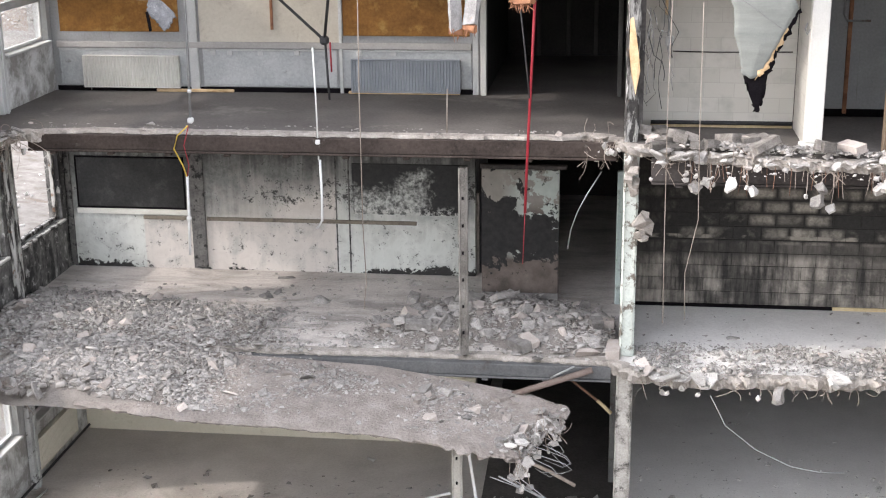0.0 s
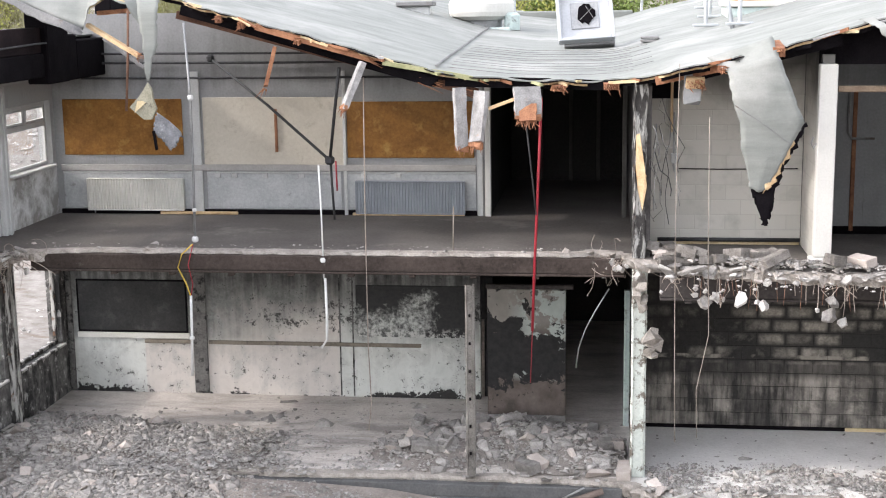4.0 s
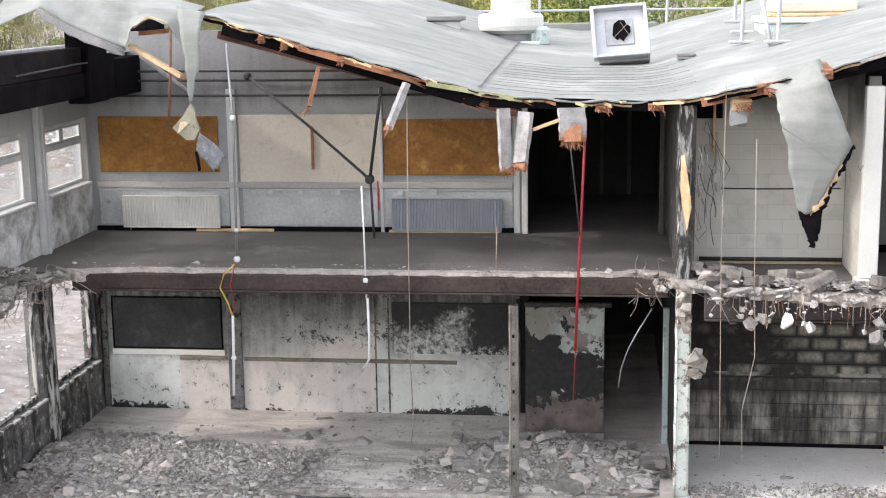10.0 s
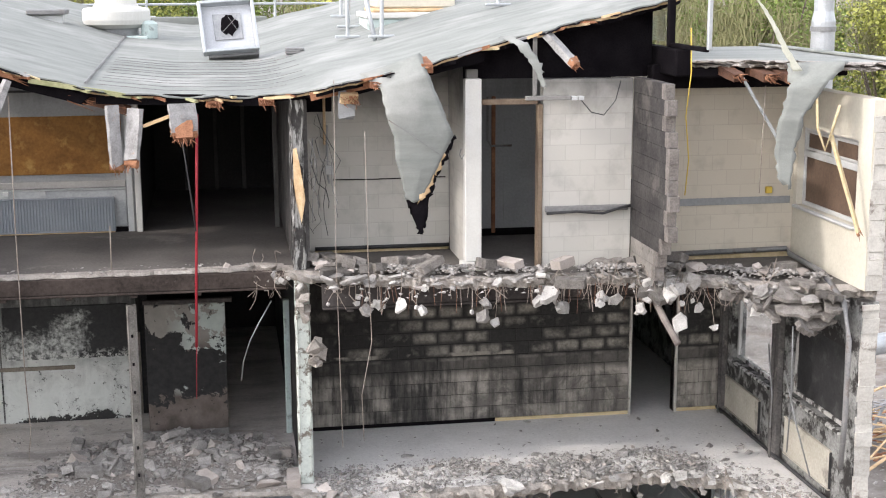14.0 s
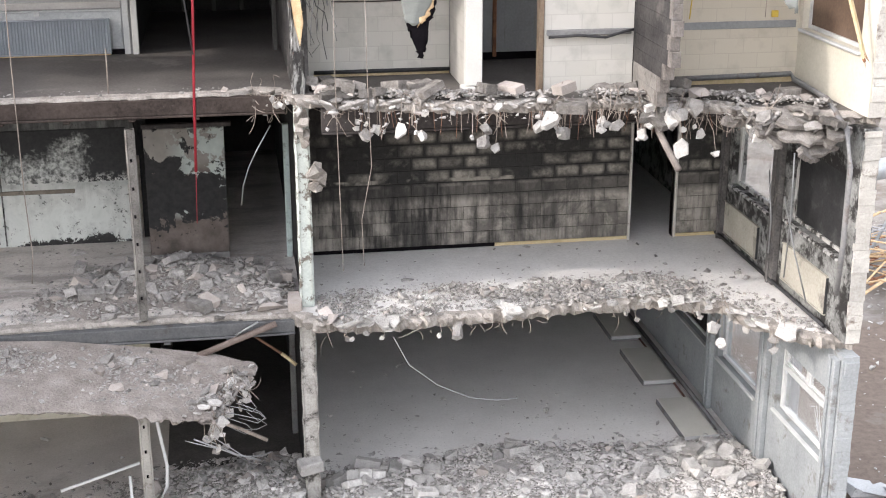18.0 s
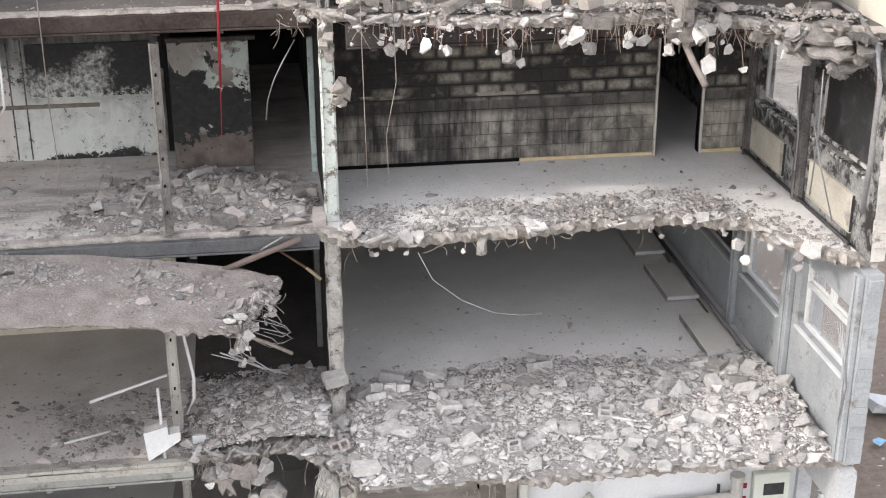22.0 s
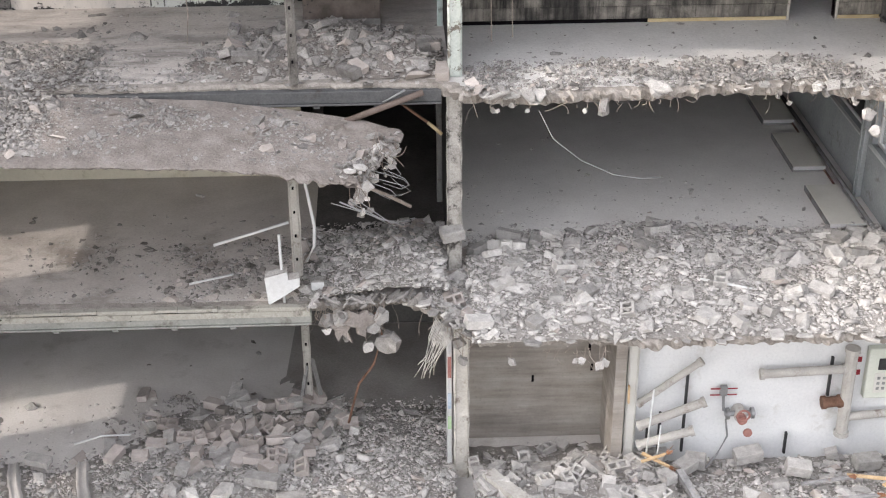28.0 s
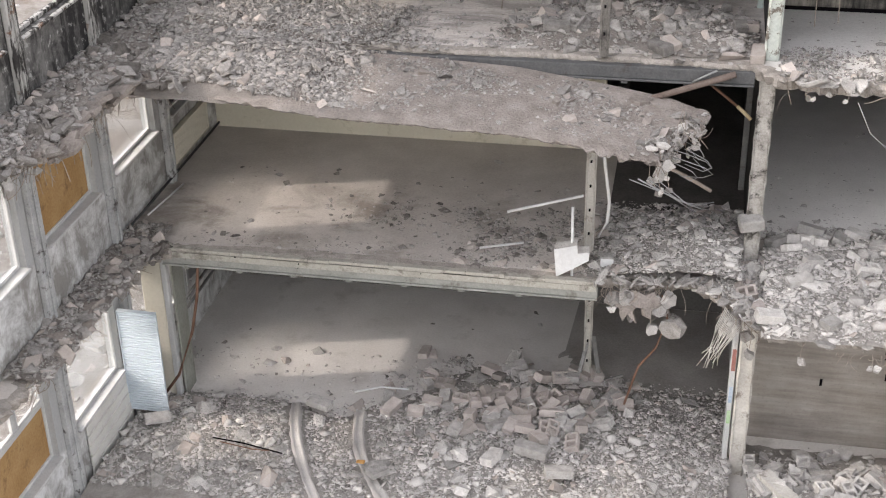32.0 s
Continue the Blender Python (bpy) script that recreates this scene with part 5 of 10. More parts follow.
DIRTYCREAM = mottled("smoke_dulled_enamel", (0.3, 0.28, 0.235), (0.48, 0.455, 0.395), 1.2, 30, 0.7, strength=0.2, stain=(0.12, 0.11, 0.1), stain_scale=1.8, stain_from=0.55, stain_to=0.7)
flat_panel("convector_panel", pose(XR - 0.03, -1.48, 6.74, 0, 0, -90), 1.6, 0.55, 0.06, DIRTYCREAM, "cream flat radiator panel on the outer wall", "radiator")
flat_panel("convector_panel", pose(XR - 0.03, -4.12, 6.8, 0, 0, -90), 1.62, 0.56, 0.06, DIRTYCREAM, "cream flat radiator panel with soot above", "radiator")
BEIGEPANEL = mottled("beige_enamel", (0.56, 0.54, 0.49), (0.66, 0.64, 0.59), 2.0, 40, 0.6, strength=0.1)
for y0, y1 in ((1.9, 3.3), (-0.36, 1.24), (-2.74, -1.16)):
    p = thing("loose_radiator", (17.0, (y0 + y1) / 2, Z1), "cream radiator panel lying flat on the floor", "radiator", "loose radiators")
    part("sheet", G().box(16.72, 17.32, y0, y1, 3.35, 3.41, 0.01), BEIGEPANEL, p)
    # dark strip and steel rims stand in for shadow at the panel's edges
    part("side_strip", G().box(16.7, 16.718, y0, y1, 3.303, 3.4, 0.004), STEEL, p)
    part("end_rim", G().box(16.71, 17.33, y0 - 0.045, y0 - 0.022, 3.35, 3.42, 0.006), FRAME, p)
    part("rim", G().box(16.71, 17.33, y0 - 0.02, y0 - 0.002, 3.303, 3.395, 0.005), STEEL, p)
    part("rim", G().box(16.71, 17.33, y1 + 0.002, y1 + 0.02, 3.303, 3.395, 0.005), STEEL, p)

# pipes along the walls
PIPES = [("skirting_pipe", [(10.5, -2.56, 9.98), (12.6, -2.56, 9.98)], 0.03, BLACKCABLE), ("skirting_pipe", [(15.25, -4.06, 10.0), (17.55, -4.06, 10.03), (17.5, -4.3, 10.0), (17.45, -5.6, 9.98), (17.35, -6.5, 9.75), (17.32, -6.75, 9.3), (17.4, -6.6, 8.2), (17.42, -6.5, 7.4)], 0.04, STEEL),
         ("skirting_pipe", [(17.55, -1.4, 6.68), (17.56, -5.9, 6.68)], 0.03, BLACKCABLE), ("skirting_pipe", [(17.45, 3.5, 3.36), (17.45, -3.3, 3.36)], 0.04, STEEL), ("skirting_pipe", [(17.3, 2.5, 3.34), (17.3, -3.0, 3.34)], 0.02, RUST),
         ("skirting_pipe", [(0.08, -0.1, 3.42), (0.08, -4.6, 3.42)], 0.025, BLACKCABLE), ("skirting_pipe", [(0.2, -0.1, 0.9), (0.2, -4.0, 0.92)], 0.03, STEEL), ("skirting_pipe", [(0.2, -0.1, 1.1), (0.2, -4.0, 1.12)], 0.03, STEEL)]
for name, pts, r, mat in PIPES:
    solid(name, G().tube(pts, r, 8), mat, "dark pipe run along the foot of the wall", "pipe", smooth=True)

# ---- third storey, back wall fittings ----
def panel(name, x0, x1, z0, z1, y, t, mat, label, category="panel", c=0.008):
    return solid(name, G().box(x0, x1, y - t, y - 0.003, z0, z1, c), mat, label, category)


BEIGE = mottled("beige_wallboard", (0.44, 0.4, 0.335), (0.56, 0.52, 0.45), 0.8, 20, 0.85, strength=0.2, stain=(0.36, 0.32, 0.26), stain_scale=2.0)
panel("boarded_window", 0.18, 2.35, 10.95, 11.93, 0, 0.03, ORANGEBOARD, "orange-brown board closing an inner window", "board")
panel("boarded_window", 5.27, 7.47, 10.9, 11.87, 0, 0.03, ORANGEBOARD, "orange-brown board closing an inner window", "board")
panel("wall_panel", 2.72, 5.22, 10.78, 11.95, 0, 0.02, BEIGE, "beige wallboard between the boarded windows")
panel("wall_batten", 4.0, 4.05, 11.0, 11.75, -0.02, 0.03, TIMBER, "thin brown batten on the wallboard", "batten")
panel("trunking", 0.1, 7.5, 10.67, 10.78, -0.003, 0.05, mottled("grey_trunking", (0.3, 0.29, 0.28), (0.42, 0.4, 0.385), 2, 30), "grey cable trunking along the wall", "trunking")
for x0, x1, label in ((0.12, 2.5, "grey painted lower wall panel"), (2.75, 5.15, "pale blue-grey lower wall panel with scuffs"), (5.25, 7.5, "grey painted lower wall panel")):
    low = thing("lower_panel", ((x0 + x1) / 2, 0, 10.0), label, "panel", "lower wall panels")
    part("sheet", G().box(x0, x1, -0.015, -0.003, 10.03, 10.62, 0.006), PALEPAINT, low)
    part("top_rail", G().box(x0, x1, -0.03, -0.003, 10.623, 10.66, 0.006), FRAME, low)
    part("bottom_rail", G().box(x0, x1, -0.024, -0.003, 10.0, 10.027, 0.005), PALEPAINT, low)
    for x in (x0 + 0.004, x1 - 0.034):
        part("stile", G().box(x, x + 0.03, -0.024, -0.016, 10.03, 10.62, 0.004), PALEPAINT, low)
for x0, x1 in ((2.52, 2.68), (5.2, 5.26), (7.52, 7.62)):
    panel("wall_post", x0, x1, 9.9, 12.4, 0, 0.05, FRAME, "grey-white upright post on the wall", "post")
panel("door_post", 7.66, 7.76, 9.9, 12.3, 0, 0.1, OFFWHITE, "white painted post beside the doorway", "post")
panel("skirting", 0.05, 7.6, 9.9, 9.985, 0, 0.03, CHAR, "burnt black skirting along the wall", "skirting")
panel("skirting_strip", 1.9, 3.3, 9.905, 9.955, -0.05, 0.06, RAWTIMBER, "pale loose strip along the wall", "skirting")
panel("skirting_strip", 5.35, 7.3, 9.905, 9.95, -0.05, 0.06, RAWTIMBER, "pale loose strip along the wall", "skirting")
for i, x in enumerate((3.2, 3.75, 4.4, 2.9, 6.1, 5.5)):
    panel("wall_socket", x, x + 0.1, 10.55, 10.63, -0.015, 0.04, FRAME, "small grey socket on the wall", "socket")
for z in (12.3, 12.56, 12.72):
    solid("tie_rod", G().tube([(0.6, -0.12, z), (4.2, -0.13, z - 0.01), (7.5 - 6.0 * max(0.0, z - 12.4), -0.12, z)], 0.022, 6), BLACKCABLE, "thin black tie rod before the wall", "rod", group="tie rods")
solid("strut", G().box(-0.03, 0.03, -0.03, 0.03, 0, 1.0, 0.008, look((1.15, -0.4, 13.0), (2.2, -0.3, 12.2)) @ pose(0, 0, -1.0)), GREYTIMBER, "grey loose strut under the roof", "strut")

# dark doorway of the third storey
# frame, end wall and posts are coloured dark to stand in for the doorway's shade
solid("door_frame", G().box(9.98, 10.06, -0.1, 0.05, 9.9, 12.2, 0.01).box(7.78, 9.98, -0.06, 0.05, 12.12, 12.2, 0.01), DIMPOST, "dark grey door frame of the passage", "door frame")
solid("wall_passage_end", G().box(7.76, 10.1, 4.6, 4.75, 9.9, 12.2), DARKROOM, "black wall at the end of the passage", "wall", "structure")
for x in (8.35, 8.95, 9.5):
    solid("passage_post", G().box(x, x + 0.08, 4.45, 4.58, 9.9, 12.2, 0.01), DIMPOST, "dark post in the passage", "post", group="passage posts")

# ---- second storey, sooty back wall fittings ----
def blackboard(x0, x1, z0, z1, mat, label, edge=None):
    b = thing("blackboard", ((x0 + x1) / 2, 0, z0), label, "board", "burnt blackboards")
    part("board", G().box(x0 + 0.03, x1 - 0.03, -0.025, -0.003, z0 + 0.03, z1 - 0.03), mat, b)
    for a, c, d, e in ((x0, x1, z0, z0 + 0.029), (x0, x1, z1 - 0.029, z1), (x0, x0 + 0.029, z0 + 0.03, z1 - 0.03), (x1 - 0.029, x1, z0 + 0.03, z1 - 0.03)):
        part("frame_strip", G().box(a, c, -0.036, -0.003, d, e, 0.005), edge or CHAR, b)


blackboard(0.22, 2.27, 7.73, 8.7, BLACKBOARD, "soot-black board on the wall")
SCRAPED = scraped_board()
blackboard(5.35, 7.42, 7.72, 8.65, SCRAPED, "black board with scraped grey patches", SCRAPED)
DARKPLASTER = mottled("scorched_post", (0.06, 0.058, 0.058), (0.19, 0.183, 0.178), 3.2, 25, 0.9, strength=0.5, stain=(0.02, 0.02, 0.02), stain_scale=6.0, stain_from=0.52, stain_to=0.6)
RAILBROWN = mottled("smoked_rail_timber", (0.13, 0.11, 0.09), (0.24, 0.21, 0.175), 3.0, 40, 0.85, strength=0.4, stain=(0.05, 0.045, 0.04), stain_scale=2.4)
for x0, x1, out in ((0.02, 0.12, 0.05), (2.36, 2.62, 0.04), (5.035, 5.06, 0.015), (5.27, 5.295, 0.02)):
    panel("wall_post", x0, x1, 6.62, 9.66, 0, out, DARKPLASTER, "scorched upright post on the wall", "post")
panel("rail", 2.64, 6.5, 7.53, 7.6, -0.002, 0.035, RAILBROWN, "burnt wooden rail along the wall", "rail")
panel("rail", 1.45, 2.34, 7.53, 7.6, -0.002, 0.035, RAILBROWN, "burnt wooden rail along the wall", "rail")
panel("board_ledge", 0.2, 2.3, 7.62, 7.72, 0, 0.04, OFFWHITE, "white ledge under the black board", "ledge")
panel("ceiling_band", 0.05, 7.55, 8.95, 9.06, 0, 0.025, DARKPLASTER, "scorched band along the wall head", "rail")
# scorched partition, passage and green frame
scorched = thing("partition_panel", (8.43, -1.15, 6.6), "scorched partition panel with peeling paint", "partition")
part("board", G().box(7.78, 9.08, -1.2, -1.12, 6.72, 8.87, 0.012), BURNTDOOR, scorched)
part("plinth", G().box(7.78, 9.08, -1.19, -1.13, 6.6, 6.716, 0.01), SHADEWALL, scorched)
part("head_rail", G().box(7.76, 9.2, -1.22, -1.1, 8.88, 8.95, 0.01), SOOTSTEEL, scorched)
solid("green_post", G().box(10.03, 10.13, -1.32, -1.2, 6.6, 8.9, 0.012), GREENPAINT, "pale green peeling door frame post", "post")
solid("steel_post", G().box(10.0, 10.1, -1.32, -1.2, 3.3, 6.2, 0.012), STEEL, "grey steel door frame post", "post")

# ---- third storey, right bay ----
pier = thing("white_post", (12.68, -4.15, 9.9), "white painted post on a stub of blocks", "post")
part("shaft", G().box(12.56, 12.8, -4.25, -4.07, 10.05, 12.68, 0.012), OFFWHITE, pier)
part("base_block", G().box(12.5, 12.7, -4.3, -4.06, 9.905, 10.045, 0.015), OFFWHITE, pier)
part("base_block", G().box(12.71, 12.93, -4.3, -4.06, 9.905, 10.045, 0.015), OFFWHITE, pier)
for x in (13.0, 13.48):
    solid("brown_batten", G().box(x, x + 0.06, -1.56, -1.503, 9.95, 12.2, 0.006), TIMBER, "thin brown timber batten on the wall", "batten", group="lobby battens")
solid("lobby_pipe", G().tube([(13.4, -1.6, 12.2), (13.4, -1.6, 11.5), (13.45, -1.6, 11.4), (13.8, -1.6, 11.4)], 0.02, 6), STEEL, "thin bent pipe on the lobby wall", "pipe")
solid("lobby_skirting", G().box(12.8, 15.0, -1.53, -1.503, 9.9, 10.02, 0.006), CHAR, "black skirting of the lobby", "skirting")
solid("door_frame", G().box(13.64, 13.71, -4.18, -4.0, 9.9, 12.3, 0.008).box(12.82, 13.64, -4.16, -4.02, 12.3, 12.38, 0.008), mottled("brown_door_frame", (0.12, 0.085, 0.06), (0.24, 0.18, 0.13), 3, 30), "brown worn door frame", "door frame")
solid("conduit_rail", G().box(13.75, 15.0, -4.22, -4.153, 10.73, 10.81, 0.01), STEEL, "grey conduit channel along the white wall", "conduit")
solid("loose_cable", G().tube([(13.76, -4.26, 10.72), (14.2, -4.27, 10.74), (14.6, -4.27, 10.7), (14.85, -4.26, 10.77), (15.02, -4.24, 10.8)], 0.022, 6), BLACKCABLE, "black cable drooping before the channel", "cable", smooth=True)
solid("skirting_band", G().box(15.22, 17.6, -4.0, -3.983, 10.72, 10.83, 0.004), GREYPAINT, "grey painted band across the cream wall", "trim")
solid("wall_skirting", G().box(15.22, 17.6, -4.01, -3.983, 9.9, 9.985, 0.004), FOAM, "ochre stained skirting along the wall", "trim")
solid("wall_skirting", G().box(10.5, 12.6, -2.53, -2.503, 9.9, 9.97, 0.004), FOAM, "ochre stained skirting along the wall", "trim")
solid("yellow_box", G().box(17.2, 17.3, -4.03, -3.985, 10.88, 10.98, 0.006), YELLOWCABLE, "small yellow box on the cream wall", "box")
solid("wall_crack_strip", G().tube([(10.8, -2.52, 11.05), (11.4, -2.52, 11.04), (12.55, -2.52, 11.05)], 0.008, 4), CHAR, "thin dark conduit across the grey wall", "conduit")
solid("timber_batten", G().box(10.66, 10.7, -2.6, -2.52, 11.6, 12.6, 0.005), RAWTIMBER, "raw timber batten at the wall", "batten")
for y in (-2.56,):
    solid("small_conduit", G().tube([(10.72, y, 11.9), (10.72, y, 11.1), (10.74, y, 11.0)], 0.015, 6), PIPE, "short grey conduit with a switch", "conduit")
solid("switch_box", G().box(10.68, 10.8, -2.6, -2.503, 11.14, 11.28, 0.008), FRAME, "grey switch box on the wall", "switch")
solid("burnt_head_board", G().box(10.37, 10.8, -2.56, -2.503, 12.1, 12.4, 0.006), CHAR, "near-black board at the wall head beside the column", "board")
solid("coat_hook", G().tube([(12.5, -4.26, 11.7), (12.47, -4.3, 11.62), (12.5, -4.3, 11.55), (12.54, -4.28, 11.62)], 0.008, 5), PIPE, "small ring on the post", "hook")
lamp = thing("light_fitting", (14.0, -4.4, 12.4), "dark broken strip light hanging by its cable", "lamp")
part("channel", G().box(13.4, 14.05, -4.46, -4.36, 12.38, 12.44, 0.008, Matrix.Translation((0, 0, 0))), SHADEWALL, lamp)
part("socket_end", G().box(14.06, 14.14, -4.47, -4.35, 12.375, 12.43, 0.006), FRAME, lamp)
part("socket_end", G().box(14.16, 14.24, -4.47, -4.35, 12.375, 12.43, 0.006), FRAME, lamp)
part("hanger", G().box(13.5, 13.56, -4.42, -4.4, 12.44, 13.3), SHADEWALL, lamp)
part("cable", G().tube([(14.2, -4.42, 12.38), (14.35, -4.45, 12.2), (14.55, -4.4, 12.15), (14.75, -4.3, 12.35), (14.85, -4.2, 12.62)], 0.008, 4), BLACKCABLE, lamp)

# toothed burnt stub wall
STUBGREY = mottled("smoky_stub_block", (0.14, 0.13, 0.12), (0.27, 0.25, 0.23), 2.0, 25, 0.9, stain=(0.06, 0.055, 0.05), stain_scale=2.4)
STUBBLACK = mottled("burnt_stub_block", (0.014, 0.013, 0.014), (0.065, 0.06, 0.058), 2.0, 25, 0.9, stain=(0.14, 0.128, 0.116), stain_scale=1.1, stain_from=0.56, stain_to=0.75)
STUBEND = mottled("pinkish_broken_block", (0.08, 0.07, 0.064), (0.22, 0.197, 0.182), 5.0, 40, 0.95, strength=0.6, stain=(0.16, 0.15, 0.145), stain_scale=4.0)
stub = thing("stub_wall", (15.12, -4.9, 9.9), "burnt block wall broken off in steps", "wall", kind="structure")
for r in range(13):
    z = 9.9 + r * 0.213
    end = -5.84 + 0.05 * math.sin(r * 2.1) - (0.03 if r % 2 else 0) + 0.05 * max(0, r - 7)
    if r < 3:
        end += 0.5 - 0.12 * r
    y = -4.16
    k = 0
    while y > end + 0.1:
        ln = 0.44 if not (k == 0 and r % 2) else 0.22
        ln = min(ln, y - end - 0.15) if y - end - 0.15 > 0.06 else y - end
        part("block", G().box(15.06 + 0.002 * random.random(), 15.2, y - ln + 0.003, y, z + 0.001, z + 0.211, 0.004), STUBEND if y - ln < end + 0.02 else STUBBLACK if r > 1 else STUBGREY, stub)
        y -= ln
        k += 1


def ragged_end(x0, x1, y, z0, z1, mat, label, seed):
    """Broken block courses at the torn end of an outer wall."""
    rnd = random.Random(seed)
    e = thing("broken_wall_end", ((x0 + x1) / 2, y, z0), label, "wall", kind="structure")
    z = z0
    while z < z1 - 0.05:
        h = min(rnd.choice((0.215, 0.215, 0.11)), z1 - z)
        ln = rnd.choice((0.006, 0.01, 0.016, 0.024)) * (0.5 + rnd.random())
        g = G().box(x0 + rnd.uniform(0, 0.03), x1 - rnd.uniform(0.0, 0.02), y - ln, y - 0.002, z + 0.001, z + h - 0.001, 0.004)
        g.v = [(p + rnd.uniform(-0.012, 0.012), q + (rnd.uniform(-0.016, 0.004) if q < y - 0.5 * ln else 0), r) for p, q, r in g.v]
        part("broken_block", g, mat, e)
        z += h


ragged_end(XR, 17.9, -6.45, Z3, 12.3, COLUMN, "ragged pale block end of the outer wall", 1)

ragged_end(XR, 17.9, -6.4, Z2, Z3 - 0.2, COLUMN, "ragged pale block end of the outer wall", 2)
ragged_end(XR, 17.9, -6.45, Z1, Z2 - 0.25, RIGHTPAINT, "chipped pale end of the outer wall", 3)

# ---- ground storey, plant room and store ----
def pipe_thing(name, pts, r, mat, label, flange=True):
    t = thing(name, pts[0], label, "pipe")
    part("tube", G().tube(pts, r, 12), mat, t, smooth=False)
    if flange:
        for a, b in ((pts[0], pts[1]), (pts[-1], pts[-2])):
            d = (Vector(b) - Vector(a)).normalized()
            part("flange", G().tube([Vector(a) - 0.02 * d, Vector(a) + 0.05 * d], r * 1.25, 12), mat, t)
    return t


LAGGING = mottled("dusty_pipe_lagging", (0.3, 0.288, 0.27), (0.48, 0.463, 0.435), 3.0, 40, 0.8, strength=0.4, stain=(0.2, 0.165, 0.14), stain_scale=4.0, stain_from=0.58, stain_to=0.7)
pipe_thing("heating_pipe", [(13.15, -5.0, 1.36), (14.11, -5.05, 2.18)], 0.06, LAGGING, "rust-brown pipe leaning on the wall")
pipe_thing("heating_pipe", [(13.17, -5.05, 0.95), (14.21, -5.1, 1.43)], 0.075, LAGGING, "grey lagged pipe leaning on the wall")
pipe_thing("heating_pipe", [(13.17, -5.1, 0.6), (14.05, -5.15, 0.9)], 0.075, LAGGING, "grey lagged pipe near the floor")
pipe_thing("heating_pipe", [(15.12, -5.0, 1.87), (16.5, -5.0, 1.93)], 0.075, LAGGING, "white lagged pipe fixed to the wall")
pipe_thing("heating_pipe", [(16.56, -5.02, 2.32), (16.58, -5.02, 0.66)], 0.1, LAGGING, "thick grey upright pipe on the wall")
pipe_thing("heating_pipe", [(16.2, -5.0, 1.28), (16.5, -5.0, 1.3)], 0.09, RUST, "short rusty pipe stub on the wall")
pipe_thing("heating_pipe", [(16.62, -5.0, 0.98), (17.4, -5.0, 1.05), (17.5, -5.05, 0.9)], 0.07, LAGGING, "grey pipe running into the corner")
for x, z0_, z1_ in ((13.95, 0.3, 1.85), (13.55, 0.2, 1.1), (16.3, 1.35, 2.1), (15.7, 0.2, 0.62), (13.35, 0.1, 0.9)):
    solid("pipe_bracket", G().box(x - 0.02, x + 0.02, -4.92, -4.86, z0_, z1_, 0.004), BLACKCABLE, "black pipe bracket on the wall", "bracket", group="pipe brackets")
valve = thing("red_valve", (14.85, -4.95, 1.0), "faded red valve with hand wheels", "valve")
vb = part("body", G().tube([(14.85, -4.82, 1.08), (14.85, -5.05, 1.08)], 0.11, 12), LAGGING, valve)
part("bonnet", G().tube([(14.85, -5.05, 1.08), (14.85, -5.18, 1.08)], 0.08, 10), REDPIPE, vb)
part("hand_wheel", G().tube([(14.95, -5.18, 0.86), (14.95, -5.22, 0.86)], 0.075, 12), REDPIPE, vb)
part("side_flange", G().tube([(14.62, -4.98, 1.1), (14.67, -4.98, 1.1)], 0.1, 10), PIPE, valve)
part("side_flange", G().tube([(15.03, -4.98, 1.1), (15.08, -4.98, 1.1)], 0.1, 10), PIPE, valve)
part("cross_pipe", G().tube([(14.6, -4.98, 1.1), (15.1, -4.98, 1.1)], 0.05, 8), PIPE, valve)
for z in (1.44, 1.56):
    part("red_rod", G().tube([(14.34, -4.93, z), (14.78, -4.93, z)], 0.012, 6), REDTAPE, valve)
part("riser", G().tube([(14.56, -4.93, 1.42), (14.58, -4.95, 1.15), (14.7, -4.97, 1.1)], 0.025, 7), PIPE, valve)
part("hand_wheel", G().tube([(14.85 + 0.1 * math.cos(a), -5.2, 1.2 + 0.1 * math.sin(a)) for a in [math.tau * i / 14 for i in range(15)]], 0.018, 6), REDPIPE, vb)
part("gauge", G().box(14.5, 14.62, -4.95, -4.86, 1.42, 1.6, 0.01), PIPE, valve)
part("drain_hose", G().tube([(14.62, -5.0, 1.0), (14.66, -5.05, 0.7), (14.5, -5.1, 0.35), (14.3, -5.2, 0.15)], 0.018, 6), PIPE, valve)
cabinet = thing("control_box", (17.1, -4.9, 1.3), "pale control box with a small display and keys", "control box")
part("case", G().box(16.88, 17.5, -4.95, -4.803, 1.3, 2.26, 0.015), mottled("pale_green_case", (0.5, 0.53, 0.47), (0.6, 0.62, 0.56), 3, 30), cabinet)
part("display", G().box(17.05, 17.4, -4.962, -4.952, 1.86, 2.08, 0.003), BLACKCABLE, cabinet)
keys = part("key_plate", G().box(17.02, 17.42, -4.96, -4.952, 1.42, 1.8, 0.003), OFFWHITE, cabinet)
for i in range(12):
    part("key", G().box(17.06 + 0.09 * (i % 4), 17.11 + 0.09 * (i % 4), -4.97, -4.961, 1.48 + 0.1 * (i // 4), 1.53 + 0.1 * (i // 4), 0.003), PIPE, keys)
for z in (1.68, 1.93):
    solid("red_label", G().box(16.7, 16.82, -4.808, -4.803, z, z + 0.1), REDTAPE, "small red label on the wall", "label")
solid("plaster_band", G().box(13.14, 15.2, -4.82, -4.803, 2.62, 3.0, 0.01), BEIGE, "beige plaster band under the slab", "trim")
graffiti = thing("graffiti_panel", (10.1, -4.95, 0.8), "narrow wall end with red, blue and green graffiti", "panel")
part("panel", G().box(10.02, 10.1, -4.98, -4.6, 0.1, 2.75, 0.006), FRAME, graffiti)
